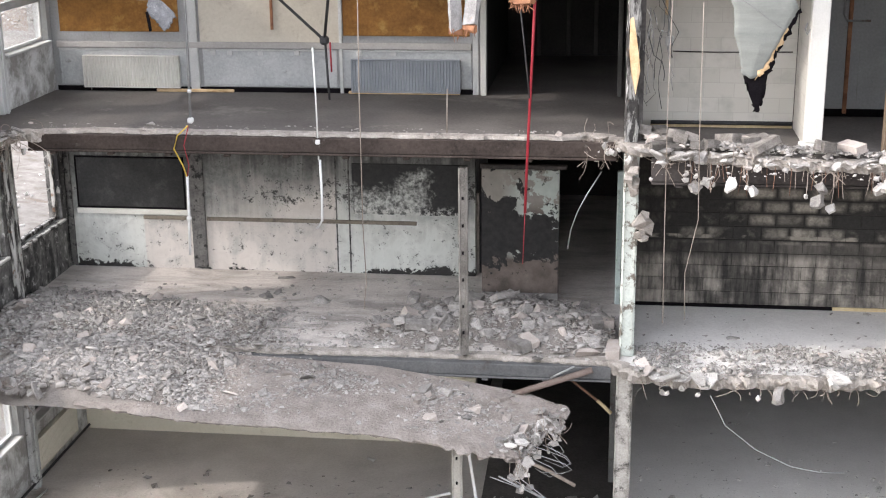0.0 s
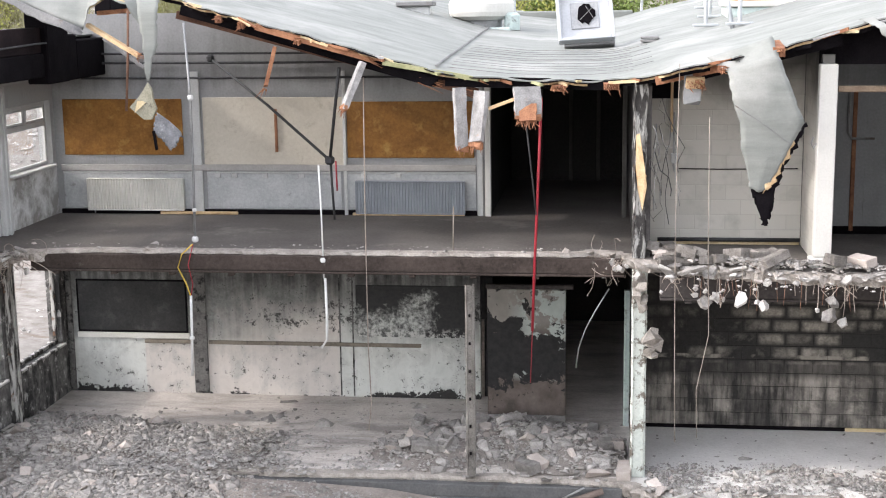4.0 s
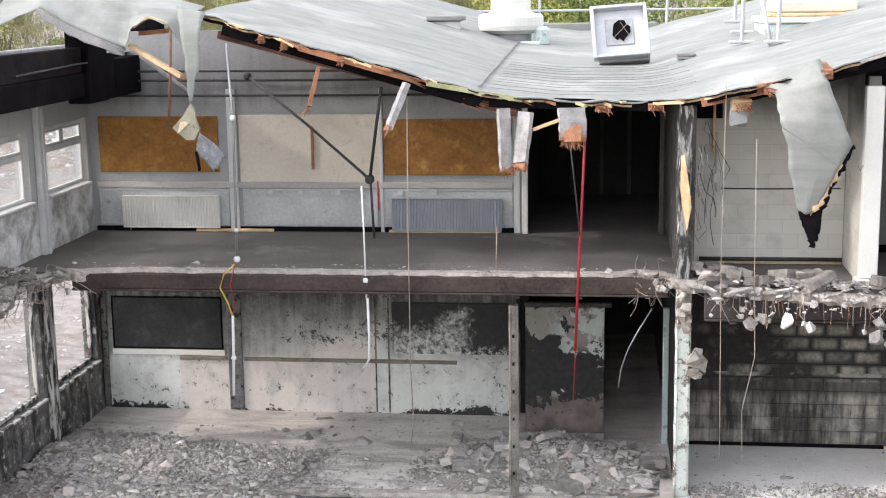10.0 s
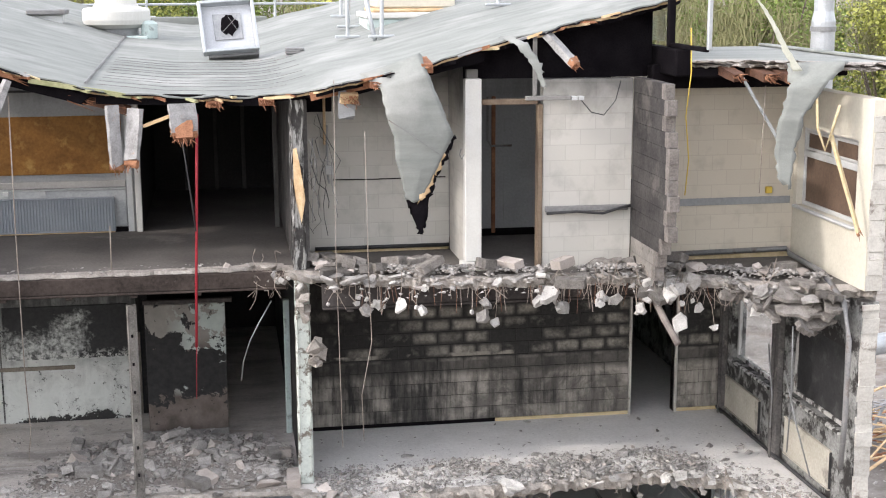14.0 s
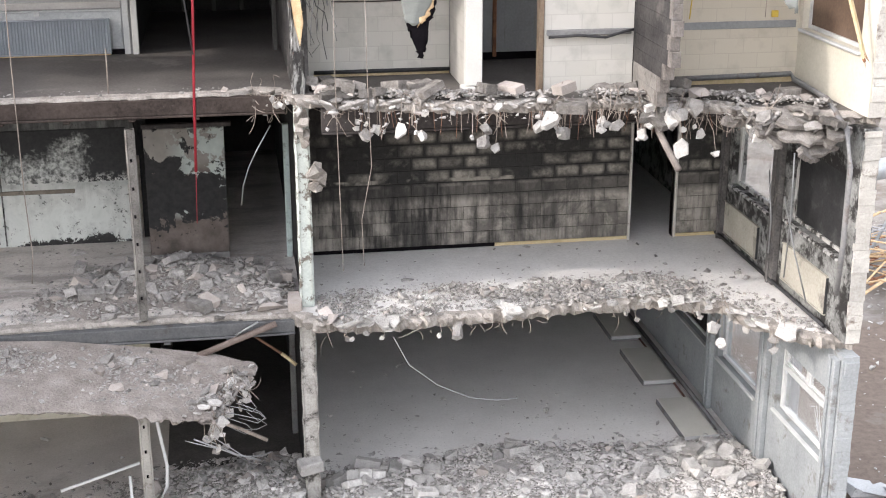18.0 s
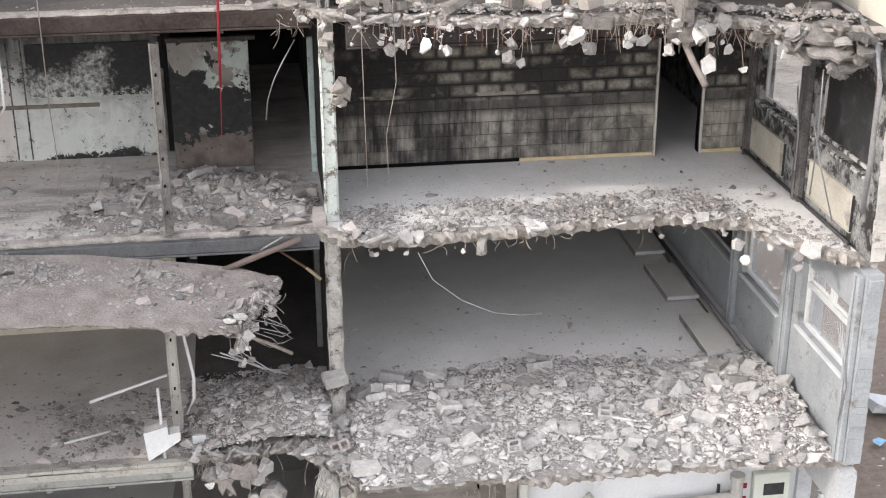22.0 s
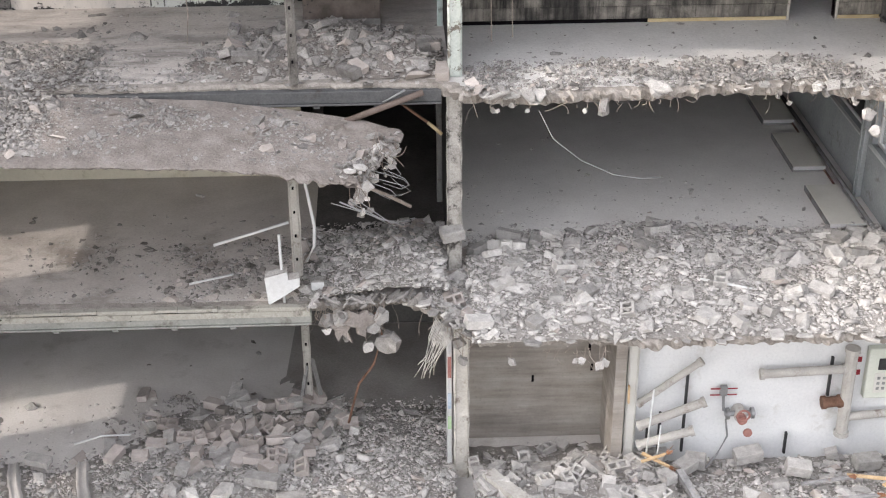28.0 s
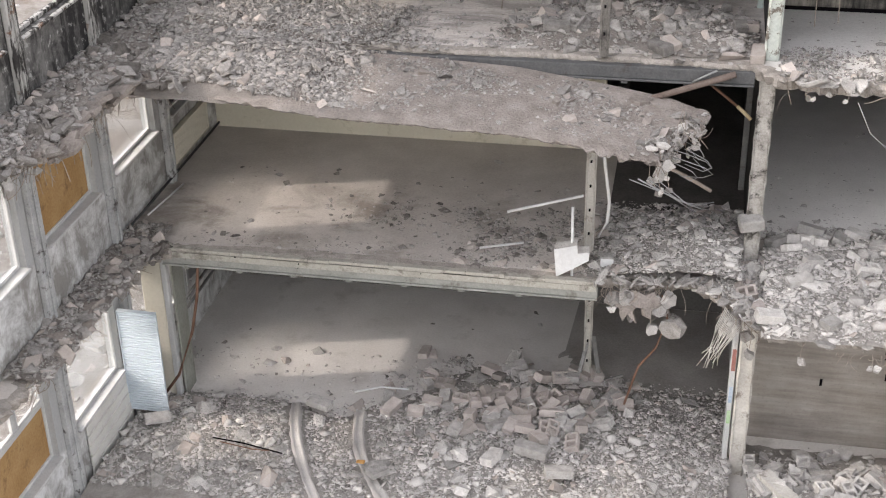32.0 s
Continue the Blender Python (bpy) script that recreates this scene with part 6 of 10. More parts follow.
for (z, h, mt) in ((1.95, 0.4, REDPIPE), (1.35, 0.3, mottled("blue_paint", (0.25, 0.32, 0.42), (0.45, 0.5, 0.56), 4, 30)), (0.95, 0.25, mottled("green_paint", (0.25, 0.42, 0.2), (0.45, 0.55, 0.4), 4, 30))):
    part("paint_stroke", G().box(10.03, 10.09, -4.986, -4.981, z, z + h), mt, graffiti)
for x, z in ((11.7, 2.2), (12.3, 2.2), (12.5, 1.35), (11.5, 1.15), (12.45, 1.75)):
    solid("wall_slot", G().box(x, x + 0.04, -3.965, -3.952, z, z + 0.13), CHAR, "small dark slot in the block wall", "slot", group="wall slots")

# ground storey, left: door jamb and cladding
jamb = thing("jamb_post", (0.55, -4.4, 0), "cream painted door jamb with a rusty edge", "post")
part("board", G().box(0.12, 0.5, -4.5, -4.4, 0.0, 3.0, 0.012), CREAM, jamb)
part("edge", G().box(0.505, 0.6, -4.52, -4.4, 0.0, 2.85, 0.012), FRAME, jamb)
part("door_leaf", G().box(0.62, 0.66, -4.4, -3.95, 0.0, 2.8, 0.01), mottled("mossy_glass_panel", (0.17, 0.175, 0.15), (0.33, 0.335, 0.3), 1.6, 25, 0.6, stain=(0.12, 0.11, 0.09), stain_scale=2.0), jamb, "dull green-grey leaf behind the jamb")
for i in range(5):
    solid("cladding_board", G().box(0.02, 0.06, -7.0, -5.35, 0.12 + 0.2 * i, 0.3 + 0.2 * i, 0.01), OFFWHITE, "white horizontal cladding board below the window", "board", group="cladding boards")

# ---- first storey: tubes, box and wires ----
def tube_thing(name, pts, r, mat, label, category="tube"):
    return solid(name, G().tube(pts, r, 7), mat, label, category, smooth=True)


tube_thing("white_tube", [(6.39, -4.3, 4.1), (7.56, -4.03, 4.34)], 0.024, WHITEPLASTIC, "white plastic tube stuck out from the post")
tube_thing("white_tube", [(7.46, -4.7, 4.47), (7.47, -4.72, 3.6), (7.5, -4.78, 2.9)], 0.024, WHITEPLASTIC, "white plastic tube standing upright")
tube_thing("white_tube", [(7.84, -4.1, 5.5), (7.87, -4.1, 5.0), (7.97, -4.1, 4.3), (7.95, -4.12, 3.95), (7.82, -4.15, 3.7)], 0.026, WHITEPLASTIC, "white bent cable duct hanging by the post")
tube_thing("white_tube", [(5.92, -4.15, 3.33), (6.6, -3.88, 3.34)], 0.02, WHITEPLASTIC, "white plastic tube lying on the floor")
tube_thing("white_tube", [(0.15, -3.93, 3.35), (0.3, -2.66, 3.33)], 0.018, WHITEPLASTIC, "white plastic tube lying along the wall")
tube_thing("white_tube", [(14.0, -4.9, 3.62), (14.9, -5.3, 3.6)], 0.022, WHITEPLASTIC, "white plastic tube in the rubble")
wb = thing("painted_lump", (7.45, -4.7, 3.3), "broken lump of white-painted concrete leaning at the post", "lump")
face = [(7.2, 3.77), (7.56, 3.88), (7.57, 3.74), (7.75, 3.76), (7.74, 3.62), (7.5, 3.46), (7.24, 3.29)]
wg = G()
for d, k, up in ((-4.82, 1.0, 0.0), (-4.67, 0.94, 0.05)):
    wg.v += [(7.45 + k * (x - 7.45), d + 0.012 * math.sin(9 * x), 3.55 + k * (z - 3.55) + up) for x, z in face]
wg.f = [tuple(range(13, 6, -1))] + [(q, 7 + q, 7 + (q + 1) % 7, (q + 1) % 7) for q in range(7)]
part("body", wg, CHUNK, wb)
pg = G()
pg.v = [(x, -4.826 + 0.012 * math.sin(9 * x), z) for x, z in face] + [(x, -4.821 + 0.012 * math.sin(9 * x), z) for x, z in face]
pg.f = [tuple(range(7)), tuple(range(13, 6, -1))] + [(q, 7 + q, 7 + (q + 1) % 7, (q + 1) % 7) for q in range(7)]
part("paint_skin", pg, WHITEPLASTIC, wb, "smooth white painted face")
cube = thing("painted_block", (8.0, -4.4, 3.3), "small block with one white painted face", "block")
part("body", G().box(7.89, 8.11, -4.5, -4.3, 3.3, 3.52, 0.02), CHUNK, cube)
part("paint_skin", G().box(7.9, 8.1, -4.506, -4.502, 3.31, 3.5), WHITEPLASTIC, cube)
tube_thing("steel_channel", [(8.3, -4.1, 5.98), (9.72, -4.06, 6.5)], 0.05, mottled("dull_brown_steel", (0.1, 0.075, 0.065), (0.21, 0.165, 0.145), 4, 40), "dull brown steel channel fallen aslant", "beam")
tube_thing("thin_brace", [(9.1, -4.1, 6.36), (9.45, -4.1, 6.56)], 0.016, PIPE, "thin pale rod leaning under the slab", "rod")
tube_thing("thin_brace", [(9.33, -3.2, 6.02), (9.8, -3.4, 5.73)], 0.022, RUST, "thin rusty brace in the dark", "brace")
tube_thing("foam_lump", [(9.8, -3.4, 5.73), (9.9, -3.45, 5.66), (10.02, -3.5, 5.56)], 0.03, FOAM, "lump of yellowed foam on a brace", "foam")
tube_thing("hanging_wire", [(11.45, -4.4, 6.3), (11.7, -4.2, 5.75), (12.2, -3.8, 5.2), (12.8, -3.4, 4.75), (13.3, -3.1, 4.53), (13.68, -3.0, 4.49)], 0.006, FRAME, "long pale wire hanging from the slab edge", "wire")
tube_thing("steel_hose", [(8.6, -4.4, 5.2), (9.1, -4.35, 4.95), (9.5, -4.3, 4.7)], 0.03, REBAR, "bundle of bent rods at the slab tip", "rod")
tube_thing("bent_cable", [(8.9, -4.8, 3.1), (9.0, -4.85, 2.7), (8.85, -4.9, 2.2), (8.6, -4.85, 1.8), (8.55, -4.8, 1.6), (8.4, -4.8, 1.0)], 0.02, RUST, "brown cable hanging into the ground storey", "cable")
tube_thing("corner_cable", [(1.28, -4.7, 3.0), (1.2, -4.72, 2.3), (1.05, -4.75, 1.6), (0.75, -4.85, 0.75), (0.42, -5.0, 0.3)], 0.026, RUST, "rusty cable drooping past the door jamb", "cable")

# ---- wires, rods and tape in the upper classrooms ----
def plumb(name, pts, r, mat, label, category, extra=()):
    t = thing(name, pts[-1], label, category)
    part("line", G().tube(pts, r, 6), mat, t, smooth=True)
    for p, s in extra:
        part("knot", G().box(p[0] - s, p[0] + s, p[1] - s, p[1] + s, p[2] - s, p[2] + s, s * 0.5), WHITEPLASTIC if mat is not BLACKCABLE else BLACKCABLE, t)
    return t


plumb("conduit_line", [(3.5, -3.3, 13.3), (3.55, -3.3, 12.2), (3.54, -3.3, 11.1), (3.52, -3.3, 10.05)], 0.02, PIPE, "thin white conduit hanging past the floor edge", "conduit", [((3.55, -3.3, 12.2), 0.04), ((3.53, -3.3, 10.5), 0.03), ((3.52, -3.3, 10.05), 0.045)])
plumb("yellow_cable_loop", [(3.52, -3.45, 10.0), (3.36, -3.5, 9.85), (3.3, -3.52, 9.65), (3.42, -3.52, 9.4), (3.48, -3.52, 9.2)], 0.012, YELLOWCABLE, "loop of thin yellow and red wire", "cable")
plumb("red_wire", [(3.53, -3.45, 10.0), (3.46, -3.52, 9.7), (3.52, -3.52, 9.4), (3.48, -3.52, 9.2)], 0.008, REDTAPE, "thin red wire at the floor edge", "cable")
plumb("conduit_line", [(3.48, -3.52, 9.22), (3.46, -3.5, 8.6), (3.43, -3.48, 7.95)], 0.021, WHITEPLASTIC, "white plastic conduit hanging", "conduit", [((3.46, -3.5, 8.55), 0.035)])
plumb("hoist_cable", [(3.02, -0.4, 12.64), (4.2, -1.2, 11.9), (5.37, -2.0, 11.1)], 0.024, BLACKCABLE, "black hoist cable slung across the room", "cable", [((5.37, -2.0, 11.1), 0.07), ((3.02, -0.4, 12.64), 0.06)])
plumb("hoist_cable", [(5.37, -2.0, 11.1), (5.55, -2.4, 11.9), (5.72, -2.8, 12.6)], 0.026, BLACKCABLE, "black hoist cable rising to the roof", "cable")
plumb("hoist_cable", [(5.38, -2.0, 11.1), (5.4, -2.0, 10.6), (5.42, -2.0, 10.15)], 0.02, BLACKCABLE, "black hoist cable hanging to the floor", "cable")
plumb("conduit_line", [(5.5, -3.45, 11.2), (5.52, -3.45, 10.5), (5.53, -3.45, 9.5)], 0.013, WHITEPLASTIC, "thin white conduit over the floor edge", "conduit", [((5.53, -3.45, 9.78), 0.045)])
plumb("conduit_line", [(5.55, -3.45, 9.5), (5.56, -3.45, 8.9), (5.55, -3.45, 8.55), (5.46, -3.45, 8.42)], 0.021, WHITEPLASTIC, "white plastic conduit with a hooked end", "conduit")
plumb("plumb_wire", [(6.22, -3.55, 12.5), (6.2, -3.55, 10.5), (6.19, -3.5, 8.5), (6.22, -3.5, 7.6), (6.16, -3.45, 7.13)], 0.008, REBAR, "long thin pale wire hanging down", "wire")
plumb("plumb_wire", [(7.5, -3.45, 10.6), (7.49, -3.45, 9.95)], 0.009, REBAR, "short pale wire over the edge", "wire")
plumb("red_strap", [(8.8, -3.6, 12.2), (8.74, -3.55, 10.8), (8.7, -3.5, 9.9), (8.66, -3.5, 8.75)], 0.021, REDTAPE, "long red strap hanging from the roof", "strap")
plumb("red_strap", [(8.66, -3.5, 8.75), (8.65, -3.49, 8.5), (8.63, -3.48, 7.95)], 0.006, REDTAPE, "frayed thread of the red strap", "strap")
plumb("plumb_wire", [(8.55, -3.6, 12.1), (8.65, -3.6, 11.2), (8.72, -3.55, 10.5)], 0.012, BLACKCABLE, "thin dark wire beside the strap", "wire")
plumb("pale_flex", [(9.3, -3.3, 8.15), (9.34, -3.3, 8.45), (9.44, -3.3, 8.75), (9.58, -3.3, 9.02), (9.78, -3.3, 9.36)], 0.011, PIPE, "pale curved flex in the doorway", "cable")
plumb("plumb_wire", [(10.7, -4.3, 12.7), (10.68, -4.3, 10.5), (10.7, -4.4, 8.6), (10.72, -4.4, 7.4)], 0.006, REBAR, "thin pale wire down the room edge", "wire")
plumb("plumb_wire", [(11.1, -4.5, 12.0), (11.12, -4.5, 10.2), (11.15, -4.55, 9.0), (11.0, -4.5, 8.2), (11.02, -4.5, 7.5)], 0.006, REBAR, "thin pale wire down the room edge", "wire")
plumb("yellow_flex", [(15.5, -5.3, 13.4), (15.52, -5.3, 12.8), (15.46, -5.3, 12.2), (15.52, -5.3, 11.6), (15.48, -5.3, 11.1)], 0.009, YELLOWCABLE, "thin yellow flex hanging from the roof", "cable")
plumb("plumb_wire", [(16.6, -5.3, 12.6), (16.58, -5.3, 11.6), (16.57, -5.3, 11.1)], 0.007, REBAR, "thin pale wire from the roof", "wire")
plumb("red_wire", [(5.65, -2.9, 11.2), (5.66, -2.9, 10.75)], 0.013, REDTAPE, "short red wire under the cable", "cable")

# ---- rubble ----
def rock_shape(seed, flat=1.0):
    """A sharp broken lump: a block with its corners knocked off at random."""
    rnd = random.Random(seed)
    bm = bmesh.new()
    for x in (-1, 1):
        for y in (-1, 1):
            for z in (-1, 1):
                if rnd.random() < 0.16:
                    continue
                k = rnd.uniform(0.5, 1.0)
                bm.verts.new((0.5 * x * rnd.uniform(0.45, 1.0) * (k if z > 0 else 1), 0.5 * y * rnd.uniform(0.45, 1.0) * (k if z > 0 else 1), 0.5 * z * flat * rnd.uniform(0.6, 1.0)))
    for _ in range(2):
        bm.verts.new((rnd.uniform(-0.5, 0.5), rnd.uniform(-0.5, 0.5), rnd.uniform(-0.35, 0.35) * flat))
    bmesh.ops.convex_hull(bm, input=bm.verts)
    bmesh.ops.delete(bm, geom=[v for v in bm.verts if not v.link_faces], context="VERTS")
    bm.verts.index_update()
    shape = ([tuple(v.co) for v in bm.verts], [tuple(v.index for v in f.verts) for f in bm.faces])
    bm.free()
    return shape


ROCKS = [rock_shape(i, (0.7, 0.46, 0.3, 0.58)[i % 4]) for i in range(16)]


def splinter_shape(seed):
    """A small sharp flake: the hull of six points."""
    rnd = random.Random(300 + seed)
    bm = bmesh.new()
    h = (0.3, 0.45, 0.22, 0.36)[seed % 4]
    for a in range(3):
        t = math.tau * (a + rnd.uniform(-0.25, 0.25)) / 3
        bm.verts.new((0.55 * math.cos(t), 0.5 * math.sin(t), -0.5 * h))
        bm.verts.new((0.5 * rnd.uniform(0.5, 1.0) * math.cos(t + rnd.uniform(-0.4, 0.4)), 0.45 * rnd.uniform(0.5, 1.0) * math.sin(t + rnd.uniform(-0.4, 0.4)), h * rnd.uniform(0.25, 0.6)))
    bmesh.ops.convex_hull(bm, input=bm.verts)
    bmesh.ops.delete(bm, geom=[v for v in bm.verts if not v.link_faces], context="VERTS")
    bm.verts.index_update()
    shape = ([tuple(v.co) for v in bm.verts], [tuple(v.index for v in f.verts) for f in bm.faces])
    bm.free()
    return shape


ROCK_NP = [(np.array(v), np.array(f)) for v, f in [splinter_shape(i) for i in range(12)] + ROCKS[:4]]


def shard_shape(seed):
    """A thick flake of broken concrete: a many-cornered plate with bevelled, uneven rims."""
    rnd = random.Random(900 + seed)
    n, g = rnd.randint(5, 7), G()
    rim = [(math.tau * (i + rnd.uniform(-0.42, 0.42)) / n, 0.5 * rnd.uniform(0.5, 1.05)) for i in range(n)]
    for z, k in ((-0.2, 0.8), (-0.03, 1.0), (0.17, 0.9)):
        g.v += [(k * r * math.cos(a) * rnd.uniform(0.9, 1.08), k * r * math.sin(a) * rnd.uniform(0.9, 1.08), z * rnd.uniform(0.7, 1.3)) for a, r in rim]
    for lv in (0, 1):
        g.f += [(lv * n + i, lv * n + (i + 1) % n, lv * n + n + (i + 1) % n, lv * n + n + i) for i in range(n)]
    top = len(g.v)
    g.v += [(0.06, 0.0, -0.2), (rnd.uniform(-0.1, 0.1), rnd.uniform(-0.1, 0.1), 0.17)]
    g.f += [((i + 1) % n, i, top) for i in range(n)] + [(2 * n + i, 2 * n + (i + 1) % n, top + 1) for i in range(n)]
    return g


def shape_mesh(name, shape, mat):
    me = bpy.data.meshes.new(name)
    me.from_pydata(shape[0], [], shape[1])
    me.materials.append(mat)
    return me


ROCK_MESH = [shape_mesh("chunk", s, CHUNK) for s in ROCKS]
GRIME_MESH = [shape_mesh("chunk", s, GRIME) for s in ROCKS]
SOOT_MESH = [shape_mesh("chunk", s, SOOTCHUNK) for s in ROCKS]
WARM_MESH = [shape_mesh("chunk", s, WARMCHUNK) for s in ROCKS]


SHARD_PALE = [shard_shape(i).mesh("shard", CHUNK) for i in range(10)]
SHARD_SOOT = [shard_shape(i).mesh("shard", SOOTCHUNK) for i in range(10)]
SHARD_GRIME = [shard_shape(i).mesh("shard", GRIME) for i in range(10)]


def brick_mesh(holes, mat):
    """A concrete block: solid, or with two open cells."""
    g = G()
    if not holes:
        g.box(-0.5, 0.5, -0.5, 0.5, -0.5, 0.5, 0.03)
    else:
        for x0, x1 in ((-0.5, -0.38), (-0.07, 0.07), (0.38, 0.5)):
            g.box(x0, x1, -0.5, 0.5, -0.5, 0.5, 0.02)
        for y0, y1 in ((-0.5, -0.32), (0.32, 0.5)):
            for x0, x1 in ((-0.38, -0.07), (0.07, 0.38)):
                g.box(x0, x1, y0, y1, -0.5, 0.5)
        g.box(-0.38, 0.38, -0.32, 0.32, -0.5, -0.3)
    return g.mesh("block", mat)


BLOCK_MESH = [brick_mesh(False, SOOTCHUNK), brick_mesh(False, WARMCHUNK), brick_mesh(True, SOOTCHUNK)]
GRIME_BLOCK = [brick_mesh(False, GRIME), brick_mesh(False, WARMCHUNK), brick_mesh(True, GRIME)]
PALE_BLOCK = [brick_mesh(False, CHUNK), brick_mesh(False, CHUNK), brick_mesh(True, CHUNK)]
PINK_MESH = [brick_mesh(False, BRICKPINK), brick_mesh(False, CHUNK), brick_mesh(True, BRICKPINK)]


def turn(rnd, tilt=0.5):
    return Euler((rnd.gauss(0, tilt), rnd.gauss(0, tilt), rnd.uniform(0, math.tau))).to_matrix().to_4x4()


def sized(rnd, lo, hi):
    """Many small, few large."""
    return lo + (hi - lo) * rnd.random() ** 3.2


def fine_stones(spots, mat):
    """Many small stones in one mesh. spots: (x, y, z, size)."""
    rnd = np.random.RandomState(len(spots))
    spots = np.array(spots)
    which = rnd.randint(16, size=len(spots))
    vs, loops, sizes, k = [], [], [], 0
    for n in range(16):
        p = spots[which == n]
        if not len(p):
            continue
        v, f = ROCK_NP[n]
        a, b = rnd.uniform(0, math.tau, len(p)), rnd.normal(0, 0.45, len(p))
        stretch = rnd.uniform(0.7, 1.35, (len(p), 1, 3)) * (1.35, 0.9, 0.9)
        q = v[None] * stretch * p[:, 3, None, None]
        cb, sb, ca, sa = np.cos(b)[:, None], np.sin(b)[:, None], np.cos(a)[:, None], np.sin(a)[:, None]
        y, z = q[:, :, 1] * cb - q[:, :, 2] * sb, q[:, :, 1] * sb + q[:, :, 2] * cb
        x, y = q[:, :, 0] * ca - y * sa, q[:, :, 0] * sa + y * ca
        vs.append((np.stack([x, y, z], -1) + p[:, None, :3]).reshape(-1, 3))
        loops.append((f[None] + (k + np.arange(len(p)) * len(v))[:, None, None]).reshape(-1))
        k += len(p) * len(v)
    vs, loops = np.concatenate(vs), np.concatenate(loops)
    me = bpy.data.meshes.new("fine_rubble")
    me.vertices.add(len(vs))
    me.vertices.foreach_set("co", vs.ravel())
    me.loops.add(len(loops))
    me.loops.foreach_set("vertex_index", loops)
    me.polygons.add(len(loops) // 3)
    me.polygons.foreach_set("loop_start", np.arange(0, len(loops), 3))
    me.update(calc_edges=True)
    me.materials.append(mat)
    return me


def mound(poly, top, name_seed, step=0.12):
    """The body of a heap over a rectangle (x0, x1, y0, y1), as high as top(x, y)."""
    x0, x1, y0, y1 = poly
    nx, ny = max(2, int((x1 - x0) / step)), max(2, int((y1 - y0) / step))
    g = G()
    for j in range(ny + 1):
        for i in range(nx + 1):
            x, y = x0 + (x1 - x0) * i / nx, y0 + (y1 - y0) * j / ny
            h = top(x, y)
            g.v.append((x, y, h + (0.05 * wob(x, y, name_seed, 5) + 0.03 * wob(x, y, name_seed, 13)) * min(1.0, max(0.0, h - min(top(x0, y0), h) + 0.5))))
    w_ = nx + 1
    g.f = [(j * w_ + i, j * w_ + i + 1, (j + 1) * w_ + i + 1, (j + 1) * w_ + i) for j in range(ny) for i in range(nx)]
    return g


def heap(name, label, area, height, base, n_big, n_small, big=(0.12, 0.38), small=(0.018, 0.12), dense=None, seed=0, blocks=0, body=True, warm=0.25, sooty=False):
    """A heap of rubble. area: x0, x1, y0, y1; height(x, y): how deep the rubble lies (0: none); base(x, y): the support."""
    rnd = random.Random(seed)
    x0, x1, y0, y1 = area
    h = thing(name, ((x0 + x1) / 2, (y0 + y1) / 2, base((x0 + x1) / 2, (y0 + y1) / 2)), label, "rubble")
    top = lambda x, y: base(x, y) + height(x, y)
    if body:
        part("dust_bed", mound(area, lambda x, y: base(x, y) + (height(x, y) - 0.05 * ramp(height(x, y), 0.08, 0.0) - 0.015), seed), SOOTBED if sooty else BED, h, "bed of dust and grit, darkened as the shaded gaps between stones", smooth=True)
    dense = dense or (lambda x, y: min(1.0, height(x, y) / 0.15))

    def spot():
        for _ in range(60):
            x, y = rnd.uniform(x0, x1), rnd.uniform(y0, y1)
            if rnd.random() < dense(x, y):
                return x, y
        return x, y

    for _ in range(n_big):
        x, y = spot()
        s = sized(rnd, *big)
        ob = hang(new("chunk", (WARM_MESH if rnd.random() < warm else GRIME_MESH if sooty == 2 else SOOT_MESH if sooty else ROCK_MESH)[rnd.randrange(16)]), h)
        ob.matrix_basis = Matrix.Translation((x, y, top(x, y) + 0.02 * s)) @ turn(rnd, 0.35) @ Matrix.Diagonal((s * rnd.uniform(0.9, 1.6), s * rnd.uniform(0.7, 1.1), s * rnd.uniform(0.6, 1.1), 1))
    for _ in range(blocks):
        x, y = spot()
        ob = hang(new("block", (GRIME_BLOCK if sooty == 2 else BLOCK_MESH if sooty else PALE_BLOCK if warm < 0.15 else PINK_MESH)[rnd.choice((0, 0, 1, 2))]), h)
        ob.matrix_basis = Matrix.Translation((x, y, top(x, y) + 0.05)) @ turn(rnd, 0.22) @ Matrix.Diagonal((rnd.uniform(0.22, 0.44), rnd.uniform(0.17, 0.22), rnd.uniform(0.1, 0.16), 1))
    spots = []
    for k in range(n_small):
        x, y = spot()
        s = small[0] * (small[1] / small[0]) ** (rnd.random() ** 2.2)
        if body and k % (36 if sooty else 12) == 0:
            s = 0.06 + 0.13 * rnd.random() ** 2
        spots.append((x, y, top(x, y) + rnd.uniform(-0.35, 0.12) * s, s))
    if spots:
        ob = hang(new("fine_rubble", fine_stones(spots, SOOTGRIT if sooty else GRIT)), h)
        tagged(ob, "loose fine rubble and grit", kind="stuff")
    return h


def ramp(v, a, b):
    return max(0.0, min(1.0, (v - a) / (b - a)))


def flat(z):
    return lambda x, y: z


# second storey, left: deep rubble by the outer wall, thin towards the right
def h2l(x, y):
    left = ramp(x, 5.0, 2.0) * ramp(y, -1.2 - 0.15 * x, -2.6) * 0.24
    edge = 0.05 * ramp(y, -2.2, -3.0)
    return max(left * (0.85 + 0.4 * wob(x, y, 1, 1.5)), edge * (0.5 + wob(x, y, 2, 1.3)))


